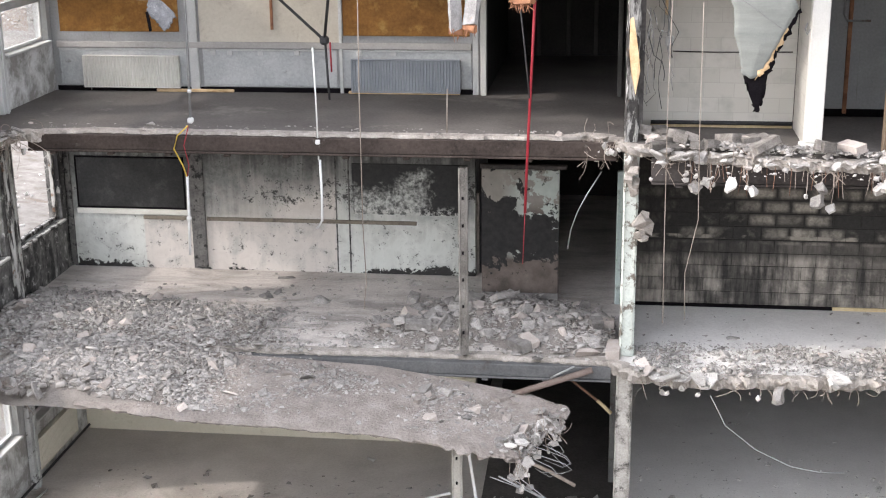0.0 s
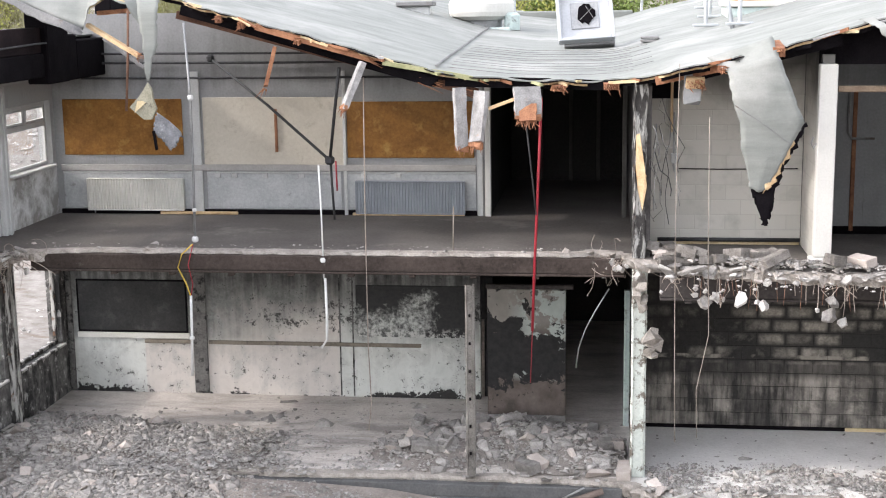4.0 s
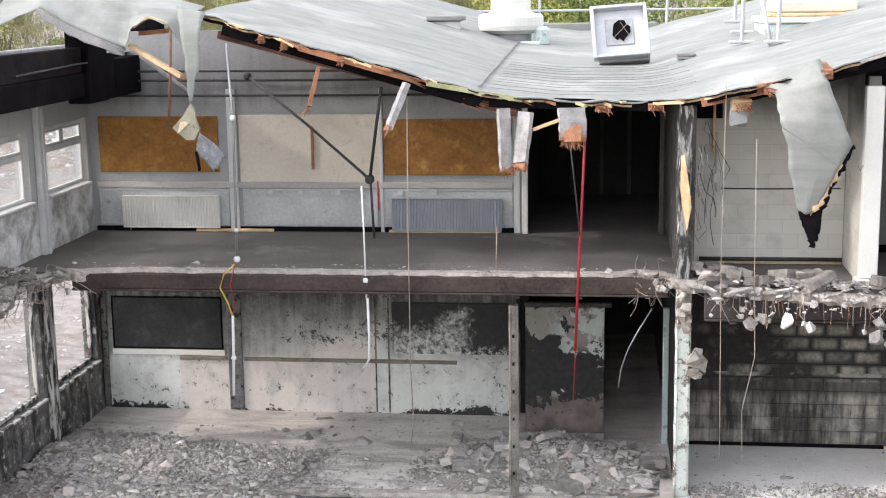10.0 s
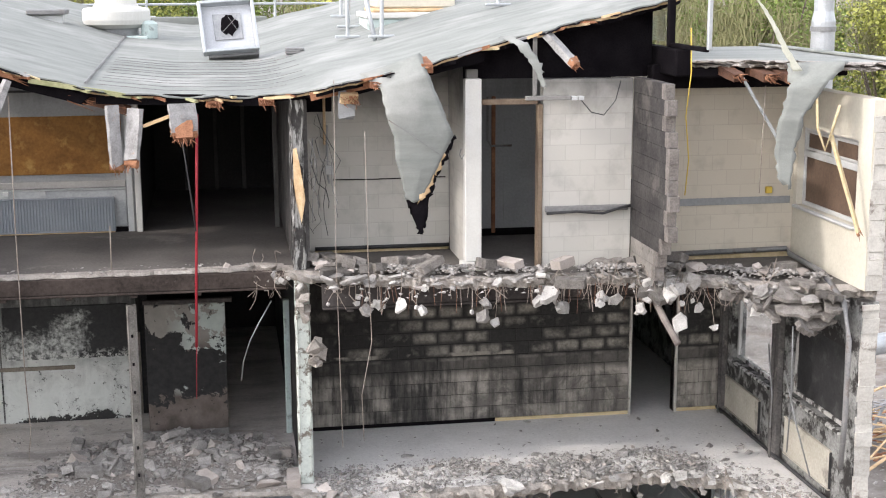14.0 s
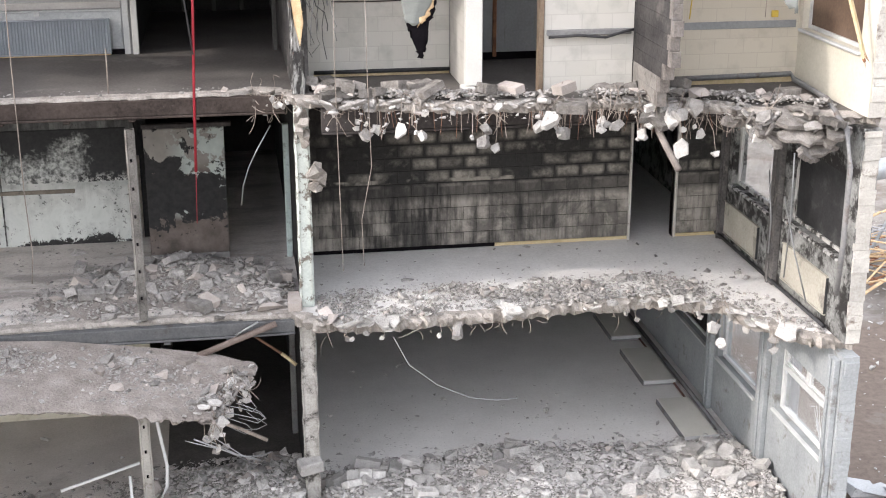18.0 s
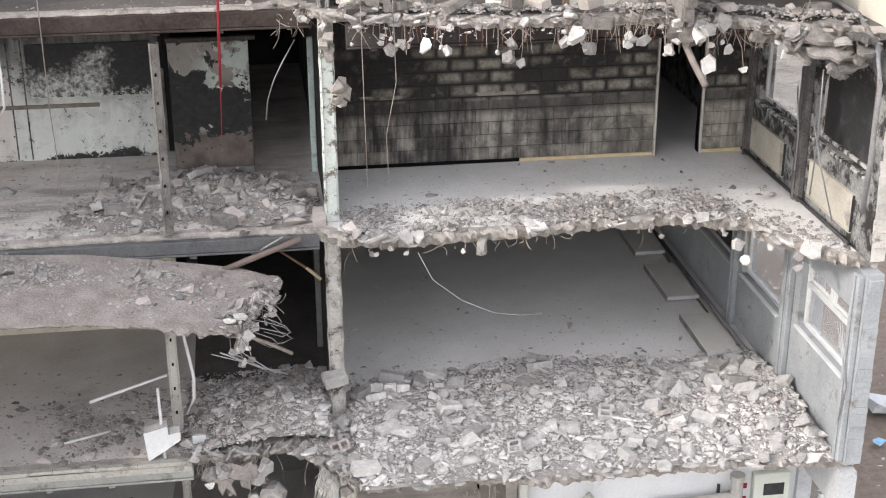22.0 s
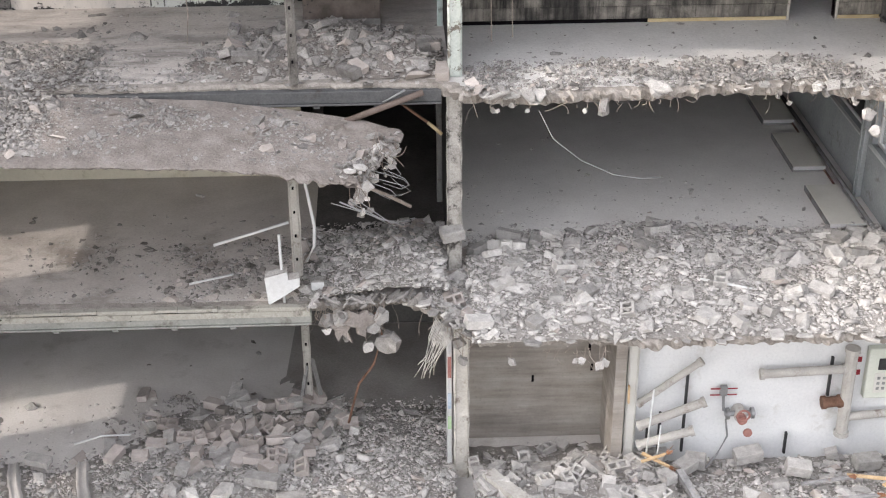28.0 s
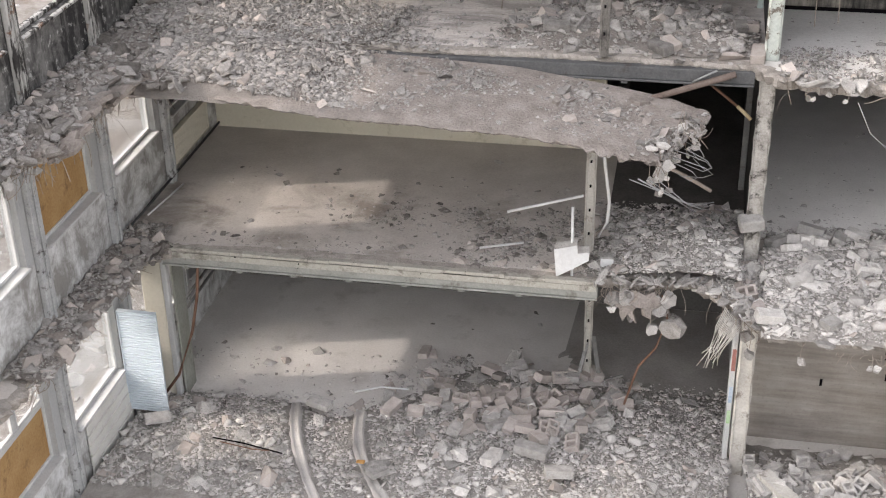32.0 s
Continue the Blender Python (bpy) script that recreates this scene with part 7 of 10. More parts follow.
heap("rubble_heap", "deep grey rubble over the floor by the burnt windows", (0.1, 5.4, -3.9, -0.9), lambda x, y: h2l(x, y) * ramp(y, -3.95, -3.7), flat(Z2), 260, 16000, (0.06, 0.24), (0.014, 0.1), seed=11, sooty=True, dense=lambda x, y: 0.05 + min(1, h2l(x, y) / 0.12))
heap("rubble_heap", "grey rubble on the sagging slab beside the wall", (0.95, 5.6, -5.75, -3.95), lambda x, y: 0.22 * ramp(x, 4.2, 2.2) * ramp(y, -5.7 - 0.1 * x + 0.2, -5.3), lambda x, y: min(Z2, 6.6 - sunk(max(x, 1.0), y)), 250, 14000, (0.06, 0.26), (0.014, 0.1), seed=12, sooty=True, dense=lambda x, y: (0.04 + ramp(x, 5.2, 2.8) * ramp(wob(x, y, 3, 1.6) + ramp(x, 5.0, 2.6), 0.0, 0.6)) * (y > -5.35 - 0.12 * (x - 1)))
heap("rubble_heap", "loose stones on the sagging slab", (3.2, 9.0, -5.7, -4.15), lambda x, y: 0.0, lambda x, y: 6.6 - sunk(x, y), 120, 5200, (0.06, 0.26), (0.012, 0.09), seed=13, sooty=True, body=False, dense=lambda x, y: 0.03 + 0.8 * ramp(wob(x, y, 4, 1.1), 0.1, 0.45) + 1.0 * math.exp(-((x - 7.5) / 0.3) ** 2))
heap("rubble_heap", "scattered debris over the dusty floor", (3.6, 7.6, -3.75, -0.2), lambda x, y: 0.0, flat(Z2), 46, 2600, (0.08, 0.3), (0.012, 0.09), seed=14, sooty=True, body=False, dense=lambda x, y: 0.06 + 0.6 * ramp(y, -1.6, -3.4) * ramp(wob(x, y, 6, 0.9), -0.15, 0.3))


def h2p(x, y):
    return 0.26 * math.exp(-(((x - 8.2) / 0.9) ** 2 + ((y + 2.0) / 0.8) ** 2)) + 0.22 * math.exp(-(((x - 9.3) / 0.9) ** 2 + ((y + 2.9) / 0.7) ** 2)) + 0.2 * math.exp(-(((x - 7.0) / 0.7) ** 2 + ((y + 2.9) / 0.6) ** 2)) * 1.0


heap("block_heap", "heap of broken blocks round the concrete post", (6.0, 10.05, -3.75, -1.25), h2p, flat(Z2), 190, 5000, (0.1, 0.34), (0.016, 0.11), seed=15, sooty=True, blocks=16, dense=lambda x, y: min(1, h2p(x, y) / 0.18))
LEDGE2 = lambda x, y: 0.14 * ramp(x, 0.95, 0.5)
heap("rubble_heap", "broken stones along the wall ledge", (0.02, 0.8, -9.0, -3.9), LEDGE2, flat(Z2), 90, 2600, (0.1, 0.34), (0.018, 0.13), seed=16, sooty=2)

# second storey, right: rubble along the broken edge
def h2r(x, y):
    edge = float(np.interp(x, [10.3, 13.5, 15.8, 16.5, 17.5], [-4.45, -4.3, -4.15, -4.7, -6.0]))
    return 0.06 * ramp(y, edge + 1.5, edge + 0.3) * ramp(y, edge - 0.02, edge + 0.1) * (0.8 + 0.5 * wob(x, y, 3, 1.4))


heap("rubble_heap", "pale rubble along the broken floor edge", (10.35, 17.55, -6.1, -3.0), h2r, flat(Z2), 120, 6000, (0.07, 0.24), (0.014, 0.1), seed=17, sooty=True, dense=lambda x, y: 0.02 * (y > -4.2) + min(1, h2r(x, y) / 0.06) * (0.35 + 0.65 * ramp(wob(x, y, 7, 1.1), -0.2, 0.3)), body=False)
heap("rubble_heap", "small stones scattered on the dusty floor", (10.5, 17.4, -3.6, -1.4), lambda x, y: 0.0, flat(Z2), 10, 900, (0.08, 0.2), (0.012, 0.07), seed=18, sooty=True, body=False, dense=lambda x, y: 0.2 + 0.8 * ramp(y, -2, -3.5))


# third storey, right: blocks along the edge
def h3r(x, y):
    edge = float(np.interp(x, [10.3, 11.2, 13.0, 15.6, 17.5], [-3.95, -4.35, -4.75, -5.0, -6.1]))
    return 0.12 * ramp(y, edge + 0.75, edge + 0.3) * ramp(y, edge, edge + 0.1) * (0.9 + 0.4 * wob(x, y, 9, 1.8))


heap("block_heap", "broken blocks and stones along the floor edge", (10.4, 17.4, -6.0, -3.4), h3r, flat(Z3), 90, 5200, (0.08, 0.3), (0.014, 0.11), seed=19, sooty=2, blocks=20, dense=lambda x, y: 0.01 + min(1, h3r(x, y) / 0.1) * (1.0 if x < 12.4 else 0.3 if x < 14.4 else 0.7), body=False)
heap("rubble_heap", "dirt and splinters along the wall ledge", (0.02, 0.45, -9.0, -3.6), lambda x, y: 0.05, flat(Z3), 60, 2600, (0.08, 0.28), (0.014, 0.1), seed=20, sooty=2, body=False)
heap("rubble_heap", "thin grit along the floor edge", (0.6, 9.8, -3.35, -2.9), lambda x, y: 0.0, flat(Z3), 6, 260, (0.08, 0.16), (0.02, 0.07), seed=21, sooty=True, body=False, dense=lambda x, y: 0.5)


# first storey, right: a wide field of rubble
def h1r(x, y):
    return 0.3 * ramp(y, -2.3 - 0.5 * wob(x, 0, 2, 0.7), -4.2) * ramp(y, -6.2, -5.5) * (0.85 + 0.45 * wob(x, y, 5, 0.9)) * (0.5 + 0.5 * ramp(x, 10.3, 11.2))


heap("rubble_field", "wide field of pale concrete rubble on the floor", (10.4, 17.55, -6.1, -2.2), h1r, flat(Z1), 430, 26000, (0.1, 0.36), (0.016, 0.11), seed=22, blocks=36, dense=lambda x, y: 0.05 + min(1, h1r(x, y) / 0.14), warm=0.05)
heap("rubble_heap", "small stones scattered on the dusty floor", (10.5, 16.6, -2.6, 2.5), lambda x, y: 0.0, flat(Z1), 14, 1500, (0.08, 0.22), (0.012, 0.07), seed=23, body=False, dense=lambda x, y: 0.05 + ramp(y, 0.5, -2.5))


# first storey, left
def h1l(x, y):
    return 0.3 * math.exp(-(((x - 9.3) / 0.8) ** 2 + ((y + 3.9) / 0.9) ** 2)) + 0.12 * ramp(x, 7.4, 8.4) * ramp(y, -2.0, -3.0)


heap("rubble_heap", "rubble between the two columns", (7.5, 10.05, -4.75, -2.0), h1l, flat(Z1), 150, 4500, (0.1, 0.32), (0.016, 0.11), seed=24, dense=lambda x, y: 0.15 + min(1, h1l(x, y) / 0.12))
heap("rubble_heap", "rubble heaped round the foot of the broken column", (9.7, 10.75, -5.8, -3.2), lambda x, y: 0.02, flat(Z1), 70, 3600, (0.08, 0.28), (0.02, 0.12), seed=31, blocks=5, body=False, dense=lambda x, y: float(y > -4.9 - 1.5 * (x - 9.85)))
heap("rubble_heap", "grey broken stones round the foot of the post", (5.2, 7.75, -4.7, -3.3), lambda x, y: 0.0, flat(Z1), 70, 2200, (0.07, 0.28), (0.014, 0.1), seed=32, sooty=2, body=False, dense=lambda x, y: ramp(x, 5.2, 6.6) * (0.15 + 0.85 * ramp(wob(x, y, 7, 1.2), -0.1, 0.3)))
heap("rubble_heap", "dark debris strewn over the dusty floor", (1.0, 7.6, -4.65, -1.6), lambda x, y: 0.0, flat(Z1), 70, 4800, (0.06, 0.22), (0.012, 0.1), seed=25, sooty=2, body=False, dense=lambda x, y: 0.015 + 0.9 * ramp(x, 2.6, 6.6) * math.exp(-((y + 3.2) / 0.5) ** 2) * (0.2 + 0.8 * ramp(wob(x, y, 3, 1.3), -0.1, 0.3)) + 0.15 * ramp(y, -4.0, -4.6))
heap("rubble_heap", "broken stones along the wall ledge", (0.02, 0.75, -9.0, -4.3), lambda x, y: 0.12, flat(Z1), 90, 2600, (0.1, 0.34), (0.018, 0.13), seed=26, sooty=True)


# ground storey
def track_x(y, side):
    return (2.8 if side == 0 else 3.98) + 0.43 * (-4.7 - y) - (0.16 if side == 0 else 0.24) * math.sin(1.1 * (-4.4 - y))


def on_track(x, y):
    return y < -4.4 and min(abs(x - track_x(y, 0)), abs(x - track_x(y, 1))) < 0.17


def h0(x, y):
    front = 0.4 * ramp(y, -2.6 - 1.5 * ramp(x, 6.0, 3.5) * 1.0, -5.6) * (0.85 + 0.35 * wob(x, y, 8, 0.6))
    bricks = 0.1 * math.exp(-(((x - 6.4) / 1.6) ** 2 + ((y + 3.5) / 1.0) ** 2))
    lane = 1.0 - 0.6 * math.exp(-((x - 3.5 - 0.3 * (-5 - y)) / 0.8) ** 2)
    return max(front * lane, bricks)


heap("rubble_field", "deep grey rubble heaped before the ground floor", (0.15, 10.1, -9.0, -2.6), h0, flat(Z0), 340, 30000, (0.1, 0.36), (0.016, 0.11), seed=27, dense=lambda x, y: (0.08 + min(1, h0(x, y) / 0.2)) * (y > -7.4) * (0.04 if on_track(x, y) else 1.0), warm=0.2)
heap("brick_heap", "heap of fallen pinkish blocks on the ground floor", (4.2, 8.6, -5.6, -2.4), lambda x, y: h0(x, y) + 0.03, flat(Z0), 20, 10, (0.12, 0.3), seed=28, blocks=74, body=False, dense=lambda x, y: math.exp(-(((x - 6.5) / 1.7) ** 2 + ((y + 3.9) / 1.15) ** 2)), warm=0.8)


def h0c(x, y):
    return 0.45 * ramp(y, -4.6, -6.0) + 0.12 * ramp(y, -4.0, -4.6)


heap("block_heap", "pile of hollow concrete blocks before the store", (10.4, 13.6, -8.6, -4.1), h0c, flat(Z0), 110, 3500, (0.12, 0.36), (0.016, 0.11), seed=29, blocks=90, dense=lambda x, y: (y > -7.4) * (0.08 + ramp(y, -4.5, -5.2)), warm=0.1)
heap("rubble_field", "pale rubble before the plant room wall", (13.4, 19.0, -9.0, -4.9), lambda x, y: 0.12 + 0.35 * ramp(y, -5.0, -6.4), flat(Z0), 140, 7000, (0.1, 0.36), (0.016, 0.11), seed=30, blocks=8, dense=lambda x, y: float(y > -7.4), warm=0.1)

# tyre tracks through the dust
for side in (0, 1):
    g = G()
    for i in range(25):
        py = -4.4 - 3.2 * i / 24
        px = track_x(py, side) + 0.02 * wob(py, side, 3, 4)
        z = h0(px, py) + 0.025 + 0.03 * wob(px, py, 2, 3)
        wd = 0.07 + 0.035 * wob(py, side, 8, 3)
        g.v += [(px - wd - 0.06, py, z - 0.09), (px - wd, py, z + 0.02), (px - 0.04, py, z - 0.01), (px + 0.05, py, z + 0.0), (px + wd, py, z + 0.025), (px + wd + 0.06, py, z - 0.09)]
    g.f = [(6 * i + k, 6 * i + k + 1, 6 * i + k + 7, 6 * i + k + 6) for i in range(24) for k in range(5)]
    solid("track", g, GRIT, "pale track pressed into the rubble", "track", "structure", smooth=True)


# ---- hanging stones and bent bars at the broken edges ----
def wires(rnd, at, n, length, spread, r=0.0045, down=1.0):
    """A tuft of bars, each bent into its own curl."""
    g = G()
    for _ in range(n):
        p = Vector(at) + Vector((rnd.gauss(0, spread), rnd.gauss(0, 0.04), rnd.gauss(0, 0.03)))
        d = Vector((rnd.gauss(0, 0.7), rnd.gauss(-0.35, 0.4), -down * rnd.uniform(-0.1, 1.0))).normalized()
        curl = Matrix.Rotation(rnd.gauss(0, 0.3), 3, Vector((rnd.gauss(0, 1), rnd.gauss(0, 1), rnd.gauss(0, 1))).normalized())
        pts, ln = [p.copy()], length * (0.25 + 1.1 * rnd.random() ** 1.6)
        for i in range(8):
            d = (curl @ d + Vector((rnd.gauss(0, 0.1), rnd.gauss(0, 0.1), -0.07 * down))).normalized()
            p = p + d * ln / 8
            pts.append(p.copy())
        g.tube(pts, r * rnd.uniform(0.6, 1.4), 4)
    return g


def fringe(name, label, line, z, tufts, stones, length, seed, size=(0.1, 0.28), fall=(0.12, 0.5)):
    """Bars and stones that hang from a broken edge along a line of (x, y)."""
    rnd = random.Random(seed)
    f = thing(name, (line[0][0], line[0][1], z), label, "rebar")
    xs = [p[0] for p in line]
    ys = [p[1] for p in line]

    def along():
        t = rnd.random() * (len(line) - 1)
        i = int(t)
        return xs[i] + (xs[i + 1] - xs[i]) * (t - i), ys[i] + (ys[i + 1] - ys[i]) * (t - i)

    for _ in range(tufts):
        x, y = along()
        part("bent_bar", wires(rnd, (x, y, z), rnd.randint(2, 5), length, 0.09), REBAR, f)
    for _ in range(stones):
        x, y = along()
        s = sized(rnd, *size)
        d = rnd.uniform(*fall)
        p = Vector((x + rnd.gauss(0, 0.05), y - rnd.uniform(0.0, 0.12), z - d))
        ob = hang(new("hanging_stone", (SHARD_PALE if rnd.random() < 0.55 else SHARD_SOOT)[rnd.randrange(10)]), f)
        ob.matrix_basis = Matrix.Translation(p) @ Euler((rnd.gauss(1.2, 0.4), rnd.gauss(0, 0.5), rnd.gauss(0, 0.7))).to_matrix().to_4x4() @ Matrix.Diagonal((s * rnd.uniform(0.9, 1.4), s * rnd.uniform(0.8, 1.25), s * rnd.uniform(0.8, 1.5), 1))
        part("bent_bar", G().tube([(x, y + 0.03, z + 0.03), (x + rnd.gauss(0, 0.04), y - 0.05, z - 0.5 * d), p], 0.006, 4), REBAR, f)
    return f


def stone_cluster(at, n, size, seed):
    """A few sharp stones hanging together from bars."""
    rnd = random.Random(seed)
    c = thing("stone_cluster", at, "pale broken stones hanging together on bent bars", "rubble", "hanging stone clusters")
    for k in range(n):
        s = 0.82 * size * rnd.uniform(0.4, 1.1)
        p = Vector(at) + Vector((rnd.gauss(0, 0.55 * size), rnd.gauss(0, 0.1), rnd.gauss(0, 0.5 * size)))
        ob = hang(new("hanging_stone", (SHARD_PALE if rnd.random() < 0.75 else SHARD_SOOT)[rnd.randrange(10)]), c)
        ob.matrix_basis = Matrix.Translation(p) @ Euler((rnd.gauss(1.25, 0.35), rnd.gauss(0, 0.5), rnd.gauss(0, 0.6))).to_matrix().to_4x4() @ Matrix.Diagonal((s * rnd.uniform(1.15, 1.6), s * rnd.uniform(1.0, 1.4), s * rnd.uniform(0.9, 1.6), 1))
        q = (at[0] + rnd.gauss(0, 0.1), at[1] + 0.1, at[2] + 0.35 + rnd.uniform(0, 0.2))
        part("bent_bar", G().tube([q, (0.5 * (q[0] + p.x) + rnd.gauss(0, 0.05), 0.5 * (q[1] + p.y) - 0.04, 0.5 * (q[2] + p.z)), p], 0.005, 4), REBAR, c)


for i, (x, y, z, n, sz) in enumerate(((11.15, -4.5, 9.42, 3, 0.2), (11.62, -4.55, 9.6, 2, 0.24), (12.72, -4.85, 9.38, 3, 0.24), (13.6, -4.9, 9.5, 4, 0.26), (13.75, -4.85, 9.75, 1, 0.24), (14.5, -4.95, 9.66, 5, 0.24), (14.9, -5.0, 9.5, 3, 0.24), (15.6, -5.2, 9.55, 5, 0.32), (15.75, -5.3, 9.3, 2, 0.3), (16.5, -5.8, 9.5, 2, 0.24), (16.6, -5.8, 9.7, 3, 0.3), (15.2, -5.1, 9.75, 5, 0.3), (8.85, -5.5, 5.55, 4, 0.2), (9.0, -5.3, 5.85, 3, 0.22), (8.7, -5.75, 5.35, 4, 0.17), (16.4, -5.0, 6.36, 4, 0.3), (17.0, -5.8, 6.4, 3, 0.26))):
    stone_cluster((x, y, z), n, sz, 700 + i)
fringe("hanging_rubble", "stones and bent bars hanging from the broken floor edge", [(10.5, -4.1), (11.2, -4.4), (13.0, -4.78), (14.6, -4.8), (15.6, -5.05), (16.3, -5.6)], Z3 - 0.14, 16, 14, 0.3, 41, (0.08, 0.24), (0.05, 0.35))
fringe("hanging_rubble", "stones and bent bars hanging from the broken floor edge", [(10.4, -4.4), (11.5, -4.55), (13.5, -4.35), (15.8, -4.2), (16.5, -4.75), (17.1, -5.8)], Z2 - 0.14, 14, 11, 0.28, 42, (0.1, 0.32), (0.0, 0.2))
fringe("hanging_rubble", "clump of stones hanging below the slab", [(7.95, -4.85), (8.5, -4.8), (9.1, -4.75)], Z1 - 0.08, 8, 15, 0.5, 43, (0.2, 0.48), (0.05, 0.75))
fringe("hanging_rubble", "fan of bent bars at the column head", [(9.75, -4.95), (10.05, -5.25), (10.3, -5.6)], Z1 - 0.05, 7, 9, 0.75, 44, (0.1, 0.22), (0.1, 0.6))
fringe("hanging_rubble", "stones and bars at the tip of the sagging slab", [(8.75, -5.7), (8.75, -5.3), (9.15, -4.95), (9.33, -4.4)], 5.92, 4, 22, 0.5, 45, (0.1, 0.32), (0.0, 0.45))
fringe("hanging_rubble", "bent bars along the wall ledge", [(0.5, -8.0), (0.4, -7.0), (0.62, -5.6), (0.48, -4.4), (0.9, -3.5)], Z3 - 0.12, 44, 26, 0.5, 46, (0.1, 0.3), (0.02, 0.25))
fringe("hanging_rubble", "bent bars along the wall ledge", [(0.65, -9.0), (0.9, -7.8), (0.8, -6.4), (0.9, -5.4)], Z2 - 0.1, 50, 22, 0.5, 47, (0.12, 0.36), (0.02, 0.2))
fringe("hanging_rubble", "bent bars along the wall ledge", [(0.42, -9.0), (0.35, -7.0), (0.55, -5.4)], Z1 - 0.1, 34, 12, 0.4, 48, (0.12, 0.34), (0.02, 0.2))
fringe("hanging_rubble", "tangle of cut bars at the column head", [(9.55, -3.3), (9.9, -3.5), (10.2, -3.75)], Z3 - 0.05, 13, 8, 0.5, 49, (0.08, 0.2), (0.05, 0.3))
fringe("hanging_rubble", "tangle of thin bars where the slab tore from the ledge", [(0.75, -5.9), (0.95, -5.3), (1.3, -5.5)], 6.5, 30, 6, 0.45, 51, (0.1, 0.22), (0.02, 0.2))
fringe("hanging_rubble", "stones hanging over the store", [(10.6, -6.0), (12.0, -6.1), (12.6, -6.12)], Z1 - 0.16, 5, 6, 0.3, 50, (0.14, 0.34), (0.05, 0.25))


def flakes(name, label, line, z, n, size, seed, tilt=0.35, mats=None):
    """Loose plates of concrete lying and tipping along a broken edge of (x, y)."""
    rnd = random.Random(seed)
    f = thing(name, (*line[0], z), label, "rubble")
    for _ in range(n):
        t = rnd.random() * (len(line) - 1)
        i = int(t)
        x = line[i][0] + (line[i + 1][0] - line[i][0]) * (t - i) + rnd.gauss(0, 0.1)
        y = line[i][1] + (line[i + 1][1] - line[i][1]) * (t - i) + rnd.gauss(0, 0.1)
        w_ = sized(rnd, *size)
        ob = hang(new("flake", rnd.choice(mats or (SHARD_SOOT, SHARD_SOOT, SHARD_PALE))[rnd.randrange(10)]), f)
        ob.matrix_basis = Matrix.Translation((x, y, z + rnd.uniform(-0.06, 0.05))) @ turn(rnd, tilt) @ Matrix.Diagonal((w_ * rnd.uniform(1.0, 1.5), w_ * rnd.uniform(0.7, 1.1), w_ * rnd.uniform(0.25, 0.6), 1))


flakes("ledge_flakes", "tipped flakes of concrete along the broken wall ledge", [(0.4, -9.0), (0.4, -7.2), (0.6, -5.6), (0.5, -4.4), (0.85, -3.5)], Z3, 70, (0.12, 0.5), 801, 0.35, (SHARD_SOOT, SHARD_GRIME))
flakes("ledge_flakes", "tipped flakes of concrete along the broken wall ledge", [(0.6, -9.2), (0.85, -7.8), (0.75, -6.4), (0.9, -5.4)], Z2, 90, (0.14, 0.6), 802, 0.5, (SHARD_SOOT, SHARD_GRIME))
flakes("ledge_flakes", "tipped flakes of concrete along the broken wall ledge", [(0.4, -9.0), (0.3, -7.0), (0.55, -5.4), (0.9, -4.9)], Z1, 60, (0.12, 0.5), 803, 0.45, (SHARD_SOOT, SHARD_GRIME))
flakes("edge_flakes", "flat broken flakes along the floor edge", [(10.4, -4.0), (11.2, -4.35), (13.0, -4.72), (14.6, -4.75), (15.6, -5.0), (16.4, -5.6)], Z3 - 0.03, 80, (0.1, 0.42), 804, 0.3)
flakes("edge_flakes", "flat broken flakes along the floor edge", [(10.4, -4.4), (11.5, -4.5), (13.5, -4.3), (15.8, -4.2), (16.5, -4.75), (17.2, -5.9)], Z2, 70, (0.1, 0.4), 805, 0.3, (SHARD_PALE,))
flakes("edge_flakes", "flat broken flakes along the floor edge", [(3.0, -3.85), (5.5, -3.85), (8.5, -3.8), (10.0, -3.9)], Z2 + 0.01, 40, (0.08, 0.3), 806, 0.12)
flakes("edge_flakes", "flat broken flakes along the floor edge", [(10.4, -5.9), (13.4, -6.1), (16.0, -6.1), (17.6, -6.2)], Z1 + 0.02, 70, (0.1, 0.36), 807, 0.25, (SHARD_PALE,))
flakes("edge_flakes", "broken flakes and stones along the torn floor edge", [(7.7, -4.85), (8.6, -4.75), (9.4, -4.7), (10.05, -5.2), (10.4, -5.85)], Z1 + 0.02, 95, (0.1, 0.36), 808, 0.5, (SHARD_PALE, SHARD_SOOT))
flakes("ledge_flakes", "long flakes hanging where the slab tore from the ledge", [(0.75, -6.0), (0.9, -5.3), (1.2, -5.45), (1.9, -5.65)], 6.5, 46, (0.1, 0.34), 811, 0.5, (SHARD_SOOT, SHARD_GRIME))
flakes("edge_flakes", "pale flakes over the corner above the column", [(9.95, -4.9), (10.15, -5.3), (10.4, -5.7), (10.6, -5.95)], Z1 + 0.05, 60, (0.08, 0.3), 812, 0.4, (SHARD_PALE,))
flakes("edge_flakes", "layered flakes over the tilted floor corner", [(16.2, -5.5), (16.8, -5.95), (17.35, -6.3)], 9.74, 75, (0.1, 0.34), 809, 0.45, (SHARD_SOOT, SHARD_GRIME))
flakes("edge_flakes", "broken stones at the tip of the sagging slab", [(8.55, -5.85), (8.7, -5.45), (9.1, -5.0), (9.25, -4.45)], 5.98, 55, (0.08, 0.3), 810, 0.6, (SHARD_SOOT, SHARD_SOOT, SHARD_PALE))

